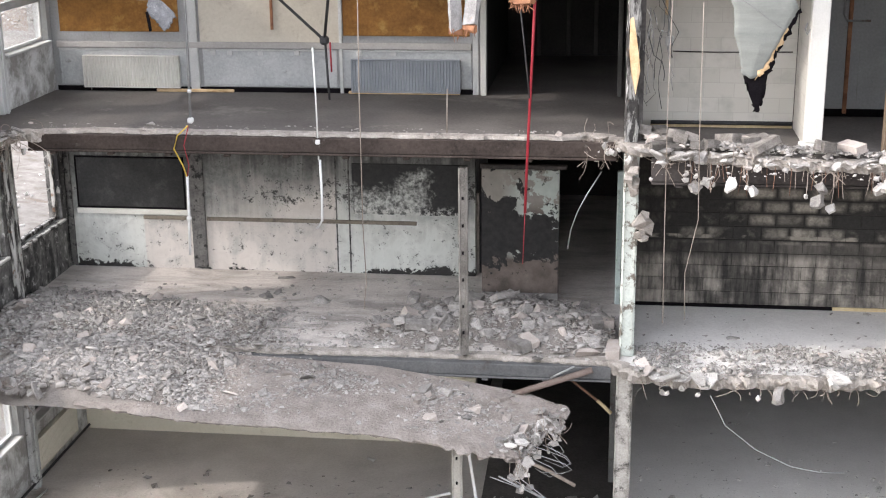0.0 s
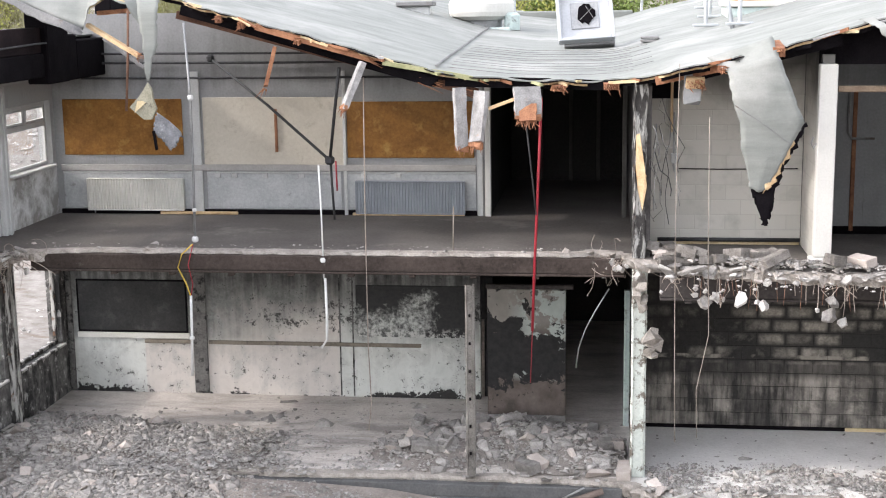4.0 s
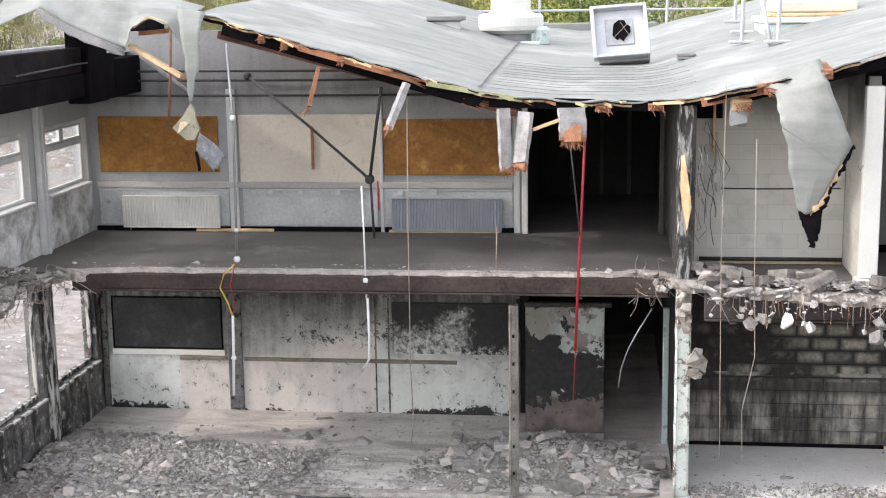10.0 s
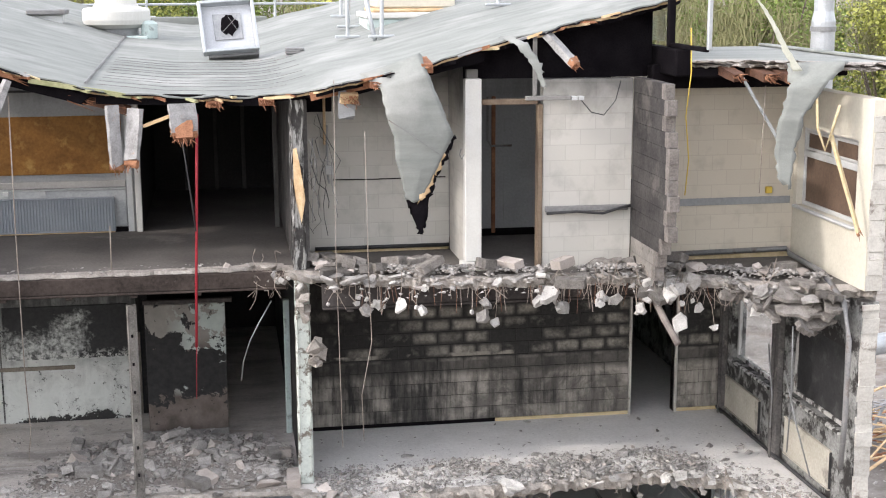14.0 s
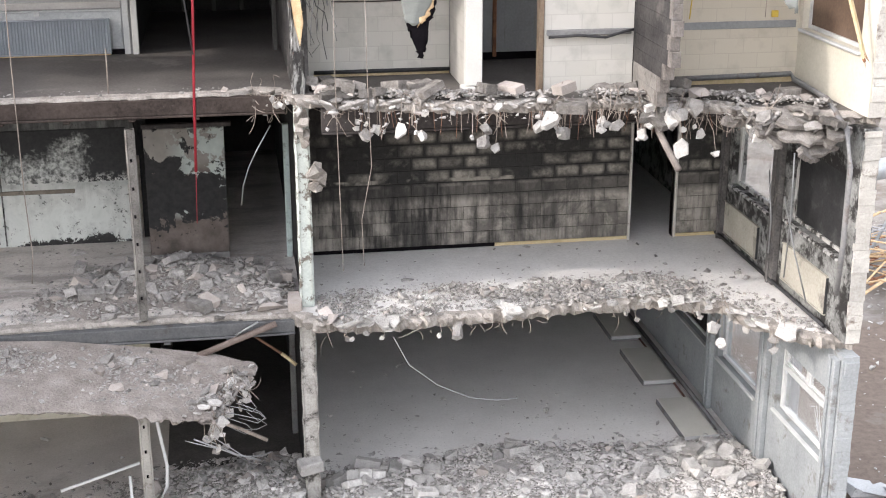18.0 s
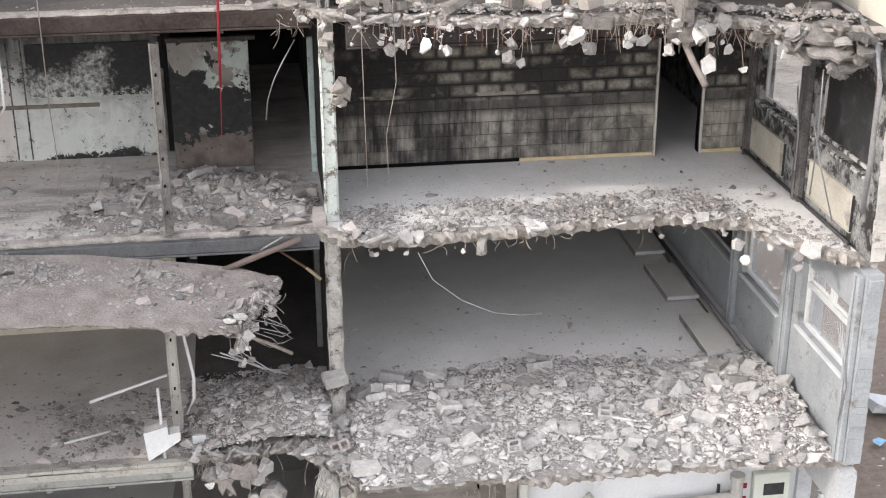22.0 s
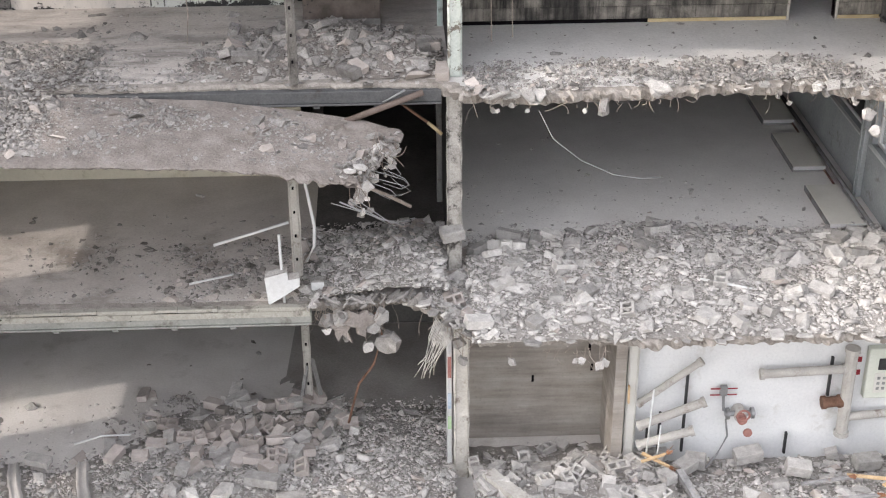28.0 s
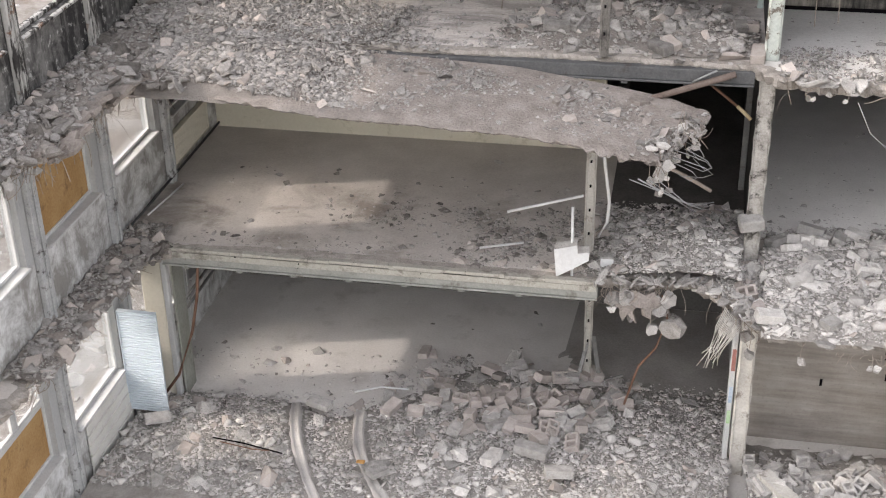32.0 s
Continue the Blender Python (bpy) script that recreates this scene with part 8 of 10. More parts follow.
# a comb of thin straight bars under the third floor's edge
comb_bars = thing("bar_comb", (13.2, -4.7, Z3 - 0.15), "row of thin bars hanging straight from the broken floor edge", "rebar")
rq = random.Random(515)
for k in range(84):
    x = rq.uniform(10.9, 16.2)
    y = float(np.interp(x, [10.3, 11.2, 13.0, 14.6, 15.6, 16.2], [-3.95, -4.38, -4.76, -4.78, -5.02, -5.5])) - 0.02
    ln, sway = rq.uniform(0.12, 0.42), rq.gauss(0, 0.05)
    part("bent_bar", G().tube([(x, y, Z3 - 0.12), (x + 0.4 * sway, y - 0.02, Z3 - 0.14 - 0.5 * ln), (x + sway, y - 0.03 + rq.gauss(0, 0.03), Z3 - 0.14 - ln)], 0.0045, 4), REBAR if k % 3 else RUST, comb_bars)

# a fan of pale bars at the head of the ground-floor column
fan_bars = thing("bar_fan", (10.1, -5.5, 3.0), "fan of pale bars bent down at the column head", "rebar")
for k in range(17):
    u = k / 16
    part("bent_bar", G().tube([(10.12 - 0.28 * u, -5.6, 3.12 + 0.34 * u), (9.98 - 0.26 * u, -5.7, 3.0 + 0.18 * u), (9.86 - 0.2 * u + 0.03 * math.sin(4 * k), -5.74, 2.84), (9.78 - 0.22 * u + 0.07 * math.sin(5 * k), -5.72, 2.58 + 0.14 * math.sin(3 * k))], 0.0065, 5), COLUMN, fan_bars, smooth=True)

# looped bars and rods at the tip of the sagging slab
tip = thing("looped_bars", (9.0, -5.2, 5.8), "loops of bent bars sticking out of the slab tip", "rebar")
rl = random.Random(88)
for k in range(5):
    a, out = Vector((8.85 + rl.uniform(-0.1, 0.25), -5.3 + rl.uniform(-0.3, 0.4), 5.8 + rl.uniform(-0.1, 0.1))), rl.uniform(0.3, 0.75)
    part("bent_bar", G().tube([a, a + Vector((0.4 * out, -0.1, -0.02)), a + Vector((0.85 * out, -0.14, -0.1)), a + Vector((out, -0.14, -0.19)), a + Vector((0.8 * out, -0.1, -0.27)), a + Vector((0.35 * out, -0.05, -0.2 + rl.uniform(-0.1, 0.1)))], 0.006, 5), PIPE, tip, smooth=True)
for k in range(4):
    part("steel_rod", G().tube([(8.35 + 0.12 * k, -5.85 + 0.03 * k, 5.55), (8.9 + 0.1 * k, -5.75, 5.3 - 0.05 * k), (9.3 + 0.08 * k, -5.6, 4.98 + 0.06 * k)], (0.008, 0.014, 0.007, 0.007)[k], 6), PIPE, tip, smooth=True)

# tilted fragments of floor on the right
def fragment(name, m, w, d, t, label, seed):
    rnd = random.Random(seed)
    n = 15
    far = [0.44 + 0.2 * rnd.uniform(-1, 1) for i in range(n)]
    poly = [(w * r * math.cos(math.tau * i / n), d * r * math.sin(math.tau * i / n)) for i, r in enumerate(far)]
    g = G().prism(poly, -t, 0)
    ob = solid(name, g, GRIME if m.translation.z > 9 else SLABDUST, label, "slab fragment", group="slab fragments")
    ob.matrix_basis = m
    return ob


for args in ((16.85, -6.15, 9.66, 24, -14, 10, 0.62, 0.5, 0.05), (17.2, -6.25, 9.6, 30, -8, 40, 0.55, 0.4, 0.05), (16.55, -5.85, 9.6, 20, -24, 80, 0.5, 0.4, 0.06), (17.3, -6.35, 9.74, 14, -6, 50, 0.6, 0.45, 0.06), (16.75, -6.0, 9.84, 8, -20, 70, 0.55, 0.4, 0.06), (17.1, -6.2, 9.5, 34, -14, 30, 0.6, 0.5, 0.06), (17.05, -5.9, 9.95, 6, 4, 25, 0.5, 0.4, 0.05), (16.6, -5.75, 9.72, 12, -22, 60, 0.5, 0.4, 0.08), (16.9, -6.35, 9.42, 40, 30, 20, 0.42, 0.3, 0.08), (16.2, -5.45, 9.74, 30, 10, 0, 0.42, 0.3, 0.1), (15.2, -5.05, 9.76, 25, -12, 30, 0.7, 0.5, 0.1), (17.25, -6.25, 9.86, 10, 5, 80, 0.7, 0.35, 0.08),
             (0.75, -6.7, 6.6, 0, -14, 20, 0.8, 0.6, 0.08), (0.85, -7.6, 6.58, 10, -20, 50, 0.9, 0.6, 0.08), (0.62, -8.2, 6.62, -8, 10, 0, 0.7, 0.5, 0.08), (0.7, -5.8, 6.64, 14, -10, 90, 0.6, 0.5, 0.08), (0.35, -6.3, 3.4, 8, -12, 10, 0.5, 0.4, 0.1), (0.42, -7.2, 3.42, -10, -16, 60, 0.6, 0.4, 0.09), (0.3, -8.1, 3.4, 12, -8, 20, 0.7, 0.45, 0.09), (0.5, -5.5, 3.42, 6, -18, 80, 0.5, 0.4, 0.08), (0.95, -6.2, 6.55, 20, -24, 15, 0.6, 0.4, 0.07), (0.9, -7.1, 6.62, -14, -12, 70, 0.55, 0.45, 0.07), (1.0, -8.0, 6.5, 16, -28, 35, 0.6, 0.5, 0.07), (0.4, -4.6, 9.98, 8, -10, 20, 0.45, 0.3, 0.06), (0.42, -5.9, 9.97, -8, -14, 60, 0.5, 0.35, 0.06), (0.38, -7.4, 9.96, 10, -12, 10, 0.5, 0.35, 0.06),
             (8.7, -5.0, 3.06, 70, 20, 30, 0.5, 0.42, 0.09), (8.35, -4.95, 2.95, 62, -20, 0, 0.45, 0.5, 0.08), (8.75, -4.45, 6.0, 4, 6, 10, 0.75, 0.4, 0.06), (8.4, -4.3, 6.13, -4, 8, 30, 0.4, 0.3, 0.06), (10.75, -4.1, 10.0, 14, 6, 15, 0.6, 0.35, 0.1), (11.25, -4.15, 10.02, -20, 12, 40, 0.5, 0.3, 0.12), (11.9, -4.3, 10.0, 10, -14, 75, 0.55, 0.35, 0.09), (14.55, -4.6, 10.03, 12, -10, 20, 0.6, 0.35, 0.08)):
    fragment("slab_fragment", pose(*args[:6]), *args[6:], "tilted broken fragment of concrete slab", int(100 * args[0] - 10 * args[1]))
def rough_lump(name, at, size, mat, label, seed):
    """A knob of broken concrete made of a few stones stuck together."""
    rnd = random.Random(seed)
    g = G()
    for k in range(5):
        off = Vector((rnd.uniform(-0.22, 0.22) * size[0], rnd.uniform(-0.2, 0.1) * size[1], (k - 2) * 0.2 * size[2]))
        g.add(*ROCKS[(seed + 4 * k) % 16], m=Matrix.Translation(Vector(at) + off) @ Euler((rnd.uniform(0, 6), rnd.uniform(0, 6), rnd.uniform(0, 6))).to_matrix().to_4x4() @ Matrix.Diagonal((size[0] * rnd.uniform(0.6, 1.0), size[1] * rnd.uniform(0.6, 1.0), size[2] * rnd.uniform(0.5, 0.8), 1)))
    return solid(name, g, mat, label, "lump")


rough_lump("broken_stub", (10.42, -3.82, 8.66), (0.34, 0.3, 0.4), BROKEN, "lump of broken concrete hanging on the column", 3)
rough_lump("broken_stub", (10.24, -3.78, 9.4), (0.3, 0.26, 0.5), BROKEN, "ragged concrete head of the column", 5)
cap = solid("column_cap", G().box(-0.19, 0.19, -0.13, 0.13, -0.1, 0.1, 0.02), CHUNK, "pale block caught on the broken column", "block")
cap.matrix_basis = pose(10.16, -3.92, 4.02, 8, -6, 12)
tube_thing("bent_pipe", [(15.0, -4.55, 9.95), (15.12, -4.9, 9.7), (15.25, -5.3, 9.3), (15.34, -5.6, 9.05)], 0.05, mottled("dull_bent_pipe", (0.13, 0.11, 0.1), (0.25, 0.215, 0.195), 4, 40), "pale bent pipe hanging over the floor edge", "pipe")
for i, (a, b, c) in enumerate((((17.2, -5.0, 8.4), (17.3, -5.3, 7.6), (17.45, -5.5, 6.9)), ((16.9, -5.9, 9.3), (17.1, -5.5, 8.2), (17.2, -5.2, 7.2)), ((17.4, -3.9, 8.5), (17.45, -4.0, 7.7), (17.4, -4.1, 7.2)), ((17.4, -6.3, 5.4), (17.55, -6.4, 4.6), (17.5, -6.35, 4.0)))):
    tube_thing("loose_cable", [a, b, c], 0.012, PIPE, "pale loose cable by the outer wall", "cable")

# ---- timbers and torn felt at the roof's edge ----
def plank(name, a, b, w, t, mat, label, parent=None, twist=0.0, splinter=0, seed=0):
    """A board from a to b with a splintered end at b."""
    a, b = Vector(a), Vector(b)
    ln = (b - a).length
    m = look(a, b, twist)
    rnd = random.Random(seed)
    g, n = G(), 6
    for i in range(n + 1):
        s = i / n
        for sx, sy in ((-1, -1), (1, -1), (1, 1), (-1, 1)):
            g.v.append(tuple(m @ Vector((sx * w / 2 * (1 - 0.14 * rnd.random()), sy * t / 2 * (1 - 0.14 * rnd.random()), -s * ln + (min(0.22 * ln, 0.12) * rnd.random() if i == n else 0)))))
    for i in range(n):
        for j in range(4):
            p, q = i * 4 + j, i * 4 + (j + 1) % 4
            g.f.append((p, q, q + 4, p + 4))
    g.f += [(3, 2, 1, 0), (n * 4, n * 4 + 1, n * 4 + 2, n * 4 + 3)]
    root = part(name, g, mat, parent, label) if parent else solid(name, g, mat, label, "timber")
    if splinter and mat in (GREYTIMBER, FOAM):
        c = G().box(-w * 0.47, w * 0.47, -t * 0.49, t * 0.49, -ln - 0.015, -ln + 0.09, 0.012, m)
        c.v = [tuple(Vector(p) + Vector((rnd.gauss(0, 0.012), rnd.gauss(0, 0.006), rnd.gauss(0, 0.014)))) for p in c.v]
        hang(new("broken_end", c.mesh("broken_end", TIMBER)), root)
    if splinter:
        s = G()
        splinter *= 2
        for _ in range(splinter):
            x, y = rnd.uniform(-0.45, 0.45) * w, rnd.uniform(-0.4, 0.4) * t
            p = m @ Vector((x, y, -ln * 0.93))
            q = m @ Vector((x + rnd.gauss(0, 0.03), y + rnd.gauss(0, 0.03), -ln - rnd.uniform(0.01, 0.13)))
            s.tube([p, q], 0.011, 4, 0.002)
        tagged(hang(new("splinter_tuft", s.mesh("splinter_tuft", TIMBER)), root), kind="stuff")
    return root


def roof_line(x, dy=0.0, dz=0.0):
    y = roof_cut(x)
    return (x, y + dy, roof_z(x, y) + dz)


# the black pieces here stand in for the shaded gap below the felt
plank("rafter", roof_line(3.3, 0.12, -0.2), roof_line(7.3, 0.12, -0.22), 0.1, 0.16, CHAR, "broken rafter coloured black as the shaded gap under the roof edge", splinter=4, seed=1)
plank("rafter", roof_line(3.2, 0.16, -0.3), roof_line(7.9, 0.16, -0.31), 0.1, 0.13, DARKTIMBER, "dark brown rafter under the torn roof edge", splinter=3, seed=61)
plank("rafter", roof_line(7.4, 0.12, -0.17), roof_line(9.95, 0.14, -0.16), 0.1, 0.16, CHAR, "black strip standing in for the dark depth under the torn roof edge", seed=62)
plank("rafter", roof_line(11.0, 0.2, -0.2), roof_line(12.9, 0.2, -0.2), 0.1, 0.14, CHAR, "black strip standing in for the dark depth under the torn roof edge", seed=63)
plank("rafter", roof_line(4.6, 0.02, -0.12), roof_line(6.4, 0.02, -0.13), 0.09, 0.09, TIMBER, "red-brown timber along the torn roof edge", splinter=6, seed=2)
plank("rafter", roof_line(6.5, 0.0, -0.13), roof_line(8.0, 0.04, -0.1), 0.09, 0.07, GREENTIMBER, "moss-green timber along the torn roof edge", splinter=4, seed=3)
plank("rafter", roof_line(10.4, 0.1, -0.16), roof_line(11.4, 0.1, -0.14), 0.09, 0.12, TIMBER, "red-brown broken rafter end", splinter=5, seed=4)
plank("hanging_timber", (6.23, -3.6, 12.72), (5.96, -3.75, 12.05), 0.15, 0.09, GREYTIMBER, "grey board snapped off and hanging from the roof", splinter=5, seed=5)
plank("hanging_timber", (4.92, -3.5, 12.95), (4.75, -3.55, 12.3), 0.11, 0.06, TIMBER, "brown board hanging from the roof edge", splinter=3, seed=6)
plank("hanging_timber", (7.62, -3.6, 12.35), (7.66, -3.65, 11.45), 0.2, 0.07, GREYTIMBER, "broad grey splintered board hanging down", splinter=6, seed=7)
plank("hanging_timber", (7.95, -3.62, 12.3), (7.86, -3.72, 11.5), 0.26, 0.08, GREYTIMBER, "broad grey splintered board hanging down", splinter=7, seed=8)
plank("hanging_timber", (8.6, -3.66, 12.36), (8.62, -3.74, 11.92), 0.42, 0.06, GREYTIMBER, "torn grey board with orange broken end", splinter=12, seed=9, twist=4)
plank("timber_stub", (8.62, -3.68, 12.1), (8.62, -3.86, 11.86), 0.26, 0.1, TIMBER, "orange-brown snapped timber end", splinter=8, seed=10)
plank("timber_stub", (8.05, -3.66, 12.05), (8.5, -3.7, 12.22), 0.05, 0.05, RAWTIMBER, "pale splintered batten under the roof", seed=11)
for i, x in enumerate((9.0, 9.75, 4.0, 4.35, 5.2, 11.2)):
    plank("timber_stub", roof_line(x, 0.3, -0.12), roof_line(x + 0.05, -0.12, -0.16), 0.22 if i < 2 else 0.1, 0.1, TIMBER, "snapped red-brown timber end under the felt", splinter=9, seed=20 + i)
plank("hanging_block", (10.88, -4.12, 12.6), (10.88, -4.14, 12.12), 0.24, 0.16, GREYPAINT, "grey block hanging from a splintered rafter", splinter=0, seed=30)
plank("timber_stub", (10.9, -3.95, 12.52), (10.92, -4.32, 12.42), 0.26, 0.16, RAWTIMBER, "pale splintered rafter end", splinter=14, seed=31)
plank("hanging_timber", (13.68, -4.5, 13.3), (14.0, -4.85, 12.9), 0.17, 0.1, GREYTIMBER, "grey rafter end with orange break", splinter=5, seed=32)
plank("timber_stub", (11.95, -4.2, 12.95), (11.98, -4.6, 12.85), 0.16, 0.12, TIMBER, "red-brown rafter end under the felt", splinter=4, seed=33)
solid("yellow_splinter", G().add([(10.14, -3.74, 11.68), (10.19, -3.76, 11.7), (10.27, -3.76, 11.2), (10.3, -3.75, 10.95), (10.24, -3.74, 10.6), (10.17, -3.74, 10.9), (10.14, -3.72, 11.2)], [(0, 1, 2, 3, 4, 5, 6)]).add([(10.14, -3.7, 11.68), (10.19, -3.72, 11.7), (10.27, -3.72, 11.2), (10.3, -3.71, 10.95), (10.24, -3.7, 10.6), (10.17, -3.7, 10.9), (10.14, -3.68, 11.2)], [(6, 5, 4, 3, 2, 1, 0)]).add([(10.14, -3.72, 11.2), (10.3, -3.72, 11.1), (10.2, -3.74, 10.95), (10.2, -3.7, 10.95)], [(0, 1, 2), (0, 3, 1), (1, 3, 2), (0, 2, 3)]), RAWTIMBER, "raw yellow board split from the column", "board")
# splinters and scraps along the torn edge
re_ = random.Random(404)
for i in range(46):
    x = re_.uniform(3.3, 15.0)
    ln = re_.uniform(0.08, 0.45)
    mat = re_.choice((RAWTIMBER, RAWTIMBER, TIMBER, TIMBER, GREYTIMBER, CHAR, FOAM, GREENTIMBER))
    plank("edge_scrap", roof_line(x, re_.uniform(-0.02, 0.08), re_.uniform(-0.1, -0.05)), roof_line(x + ln, re_.uniform(-0.1, 0.06), re_.uniform(-0.13, -0.05)), re_.uniform(0.03, 0.08), re_.uniform(0.02, 0.05), mat, "splintered scrap at the torn roof edge", seed=500 + i)


def sheet(name, rows, mat, label, category, thick=0.015, ragged=0.0, seed=0, parent=None):
    """A hanging sheet through rows of points, with thickness."""
    rnd = random.Random(seed)
    g, n, m = G(), len(rows), len(rows[0])
    fine = []
    for r in range((n - 1) * 8 + 1):
        i, f = min(r // 8, n - 2), r / 8 - min(r // 8, n - 2)
        row = []
        for c in range((m - 1) * 5 + 1):
            j, e = min(c // 5, m - 2), c / 5 - min(c // 5, m - 2)
            p = (Vector(rows[i][j]) * (1 - e) + Vector(rows[i][j + 1]) * e) * (1 - f) + (Vector(rows[i + 1][j]) * (1 - e) + Vector(rows[i + 1][j + 1]) * e) * f
            edge = c in (0, (m - 1) * 5) or r == (n - 1) * 8
            p += Vector((rnd.gauss(0, ragged) if edge else 0, 0.035 * wob(p.x, p.z, seed, 2.2) + 0.008 * wob(p.x, p.z, seed, 9), rnd.gauss(0, ragged) if edge else 0))
            row.append(p)
        fine.append(row)
    h, w_ = len(fine), len(fine[0])
    for d in (0, thick):
        g.v += [(p.x, p.y + d, p.z) for row in fine for p in row]
    k = h * w_
    for r in range(h - 1):
        for c in range(w_ - 1):
            a = r * w_ + c
            g.f += [(a, a + 1, a + w_ + 1, a + w_), (k + a, k + a + w_, k + a + w_ + 1, k + a + 1)]
    for r in range(h - 1):
        for c in (0, w_ - 1):
            a = r * w_ + c
            g.f.append((a, a + w_, k + a + w_, k + a))
    for c in range(w_ - 1):
        for r in (0, h - 1):
            a = r * w_ + c
            g.f.append((a, a + 1, k + a + 1, k + a))
    return part(name, g, mat, parent, label, smooth=True) if parent else solid(name, g, mat, label, category, smooth=True)


flap = sheet("felt_flap", [[(11.06, -4.3, 12.78), (11.5, -4.36, 12.92), (11.9, -4.4, 13.06)], [(11.32, -4.62, 12.6), (11.65, -4.66, 12.7), (11.98, -4.66, 12.8)], [(11.38, -4.72, 12.22), (11.78, -4.74, 12.3), (12.14, -4.72, 12.38)], [(11.48, -4.74, 11.92), (11.9, -4.77, 11.93), (12.32, -4.74, 11.94)], [(11.5, -4.74, 11.62), (11.85, -4.76, 11.64), (12.18, -4.72, 11.69)], [(11.57, -4.74, 11.38), (11.8, -4.76, 11.34), (12.0, -4.72, 11.34)], [(11.63, -4.74, 11.08), (11.74, -4.75, 11.02), (11.85, -4.72, 11.06)]], FELT, "large flap of pale roofing felt hanging down", "roofing felt", 0.012, 0.006, 3)
part("seam", G().tube([(11.4, -4.79, 12.18), (11.75, -4.81, 11.95), (12.12, -4.79, 11.68)], 0.005, 4), STEEL, flap)
sheet("charred_felt", [[(12.2, -4.69, 11.86), (12.35, -4.69, 11.94)], [(12.05, -4.69, 11.55), (12.25, -4.69, 11.68)], [(11.8, -4.69, 11.2), (12.06, -4.69, 11.3)], [(11.64, -4.69, 11.06), (11.95, -4.69, 10.96)], [(11.74, -4.69, 10.75), (11.92, -4.69, 10.74)], [(11.82, -4.69, 10.57), (11.87, -4.69, 10.56)]], CHAR, "charred black tip of the felt flap", "", 0.02, 0.018, 4, flap)
sheet("foam_edge", [[(12.12, -4.705, 11.74), (12.2, -4.705, 11.7)], [(11.98, -4.705, 11.45), (12.1, -4.705, 11.44)], [(11.9, -4.705, 11.28), (12.0, -4.705, 11.24)], [(11.82, -4.705, 11.04), (11.9, -4.705, 11.06)]], RAWTIMBER, "torn foam edge of the felt flap", "", 0.012, 0.016, 5, flap)
sheet("felt_strip", [[(13.0, -4.4, 13.28), (13.18, -4.42, 13.3)], [(13.2, -4.75, 13.16), (13.34, -4.75, 13.2)], [(13.4, -4.85, 12.88), (13.5, -4.85, 12.94)], [(13.55, -4.85, 12.58), (13.6, -4.85, 12.6)]], FELT, "narrow strip of felt curling down", "roofing felt", 0.012, 0.01, 6)
sheet("felt_strip", [[(2.72, -3.1, 13.86), (3.16, -3.2, 13.76)], [(2.84, -3.42, 13.5), (3.15, -3.42, 13.52)], [(2.93, -3.5, 13.0), (3.14, -3.5, 13.0)], [(2.95, -3.52, 12.7), (3.06, -3.52, 12.7)], [(2.98, -3.55, 12.45), (3.01, -3.55, 12.45)]], FELT, "broad tongue of felt hanging from the roof corner", "roofing felt", 0.012, 0.01, 7)
sheet("felt_flap", [[(x, y, 14.62 - 0.27 * max(0.0, x)) for x in (-0.53, -0.12, 0.66, 1.22, 1.95, 2.06, 2.29, 2.6, 2.78, 2.9)] for y in (-2.3,)] + [[(x, -2.9, z) for x, z in ((-0.53, 13.7), (-0.12, 14.05), (0.66, 14.15), (1.22, 14.0), (1.95, 13.86), (2.06, 13.84), (2.29, 13.82), (2.6, 13.79), (2.78, 13.77), (2.9, 13.74))], [(-0.53, -3.3, 12.98), (-0.12, -3.3, 13.54), (0.66, -3.3, 13.85), (1.22, -3.3, 13.53), (1.95, -3.3, 13.22), (2.06, -3.3, 13.52), (2.29, -3.25, 13.68), (2.6, -3.25, 13.58), (2.78, -3.3, 13.36), (2.9, -3.35, 13.2)]], FELT, "torn felt sheet draped over the broken roof corner", "roofing felt", 0.014, 0.012, 17)
sheet("torn_fold", [[(0.62, -3.33, 13.84), (1.22, -3.33, 13.54), (1.95, -3.33, 13.24)], [(0.7, -3.36, 13.7), (1.22, -3.36, 13.4), (1.92, -3.36, 13.12)]], STEEL, "grey folded underside of the torn felt", "roofing felt", 0.012, 0.014, 18)
plank("loose_timber", (1.95, -3.1, 13.28), (2.84, -3.4, 12.82), 0.1, 0.06, RAWTIMBER, "raw timber slanting under the roof corner", splinter=4, seed=94)
plank("loose_timber", (2.04, -2.9, 13.45), (2.75, -2.95, 13.5), 0.09, 0.07, TIMBER, "brown rafter stub seen through the torn felt", seed=95)
plank("insulation_strip", (2.05, -3.2, 13.55), (2.3, -3.2, 13.7), 0.05, 0.04, FOAM, "pale insulation edge round the torn hole", seed=195)
plank("insulation_strip", (2.3, -3.2, 13.7), (2.62, -3.2, 13.6), 0.05, 0.04, FOAM, "pale insulation edge round the torn hole", seed=196)
tube_thing("roof_rod", [(2.66, -3.3, 13.5), (2.62, -3.3, 12.8), (2.55, -3.3, 12.0)], 0.02, RUST, "thin rusty rod hanging under the roof corner", "rod")
fp = thing("hanging_board", (3.05, -3.6, 12.1), "foam-faced board dangling from a felt strip", "board")
fg = G()
for d in (0.0, 0.06):
    fg.v += [(3.0 + px, -3.6 + d, pz) for px, pz in ((0.0, 12.44), (0.06, 12.34), (0.07, 12.2), (0.12, 12.06), (0.04, 11.9), (-0.08, 11.9), (-0.29, 12.08), (-0.12, 12.26))]
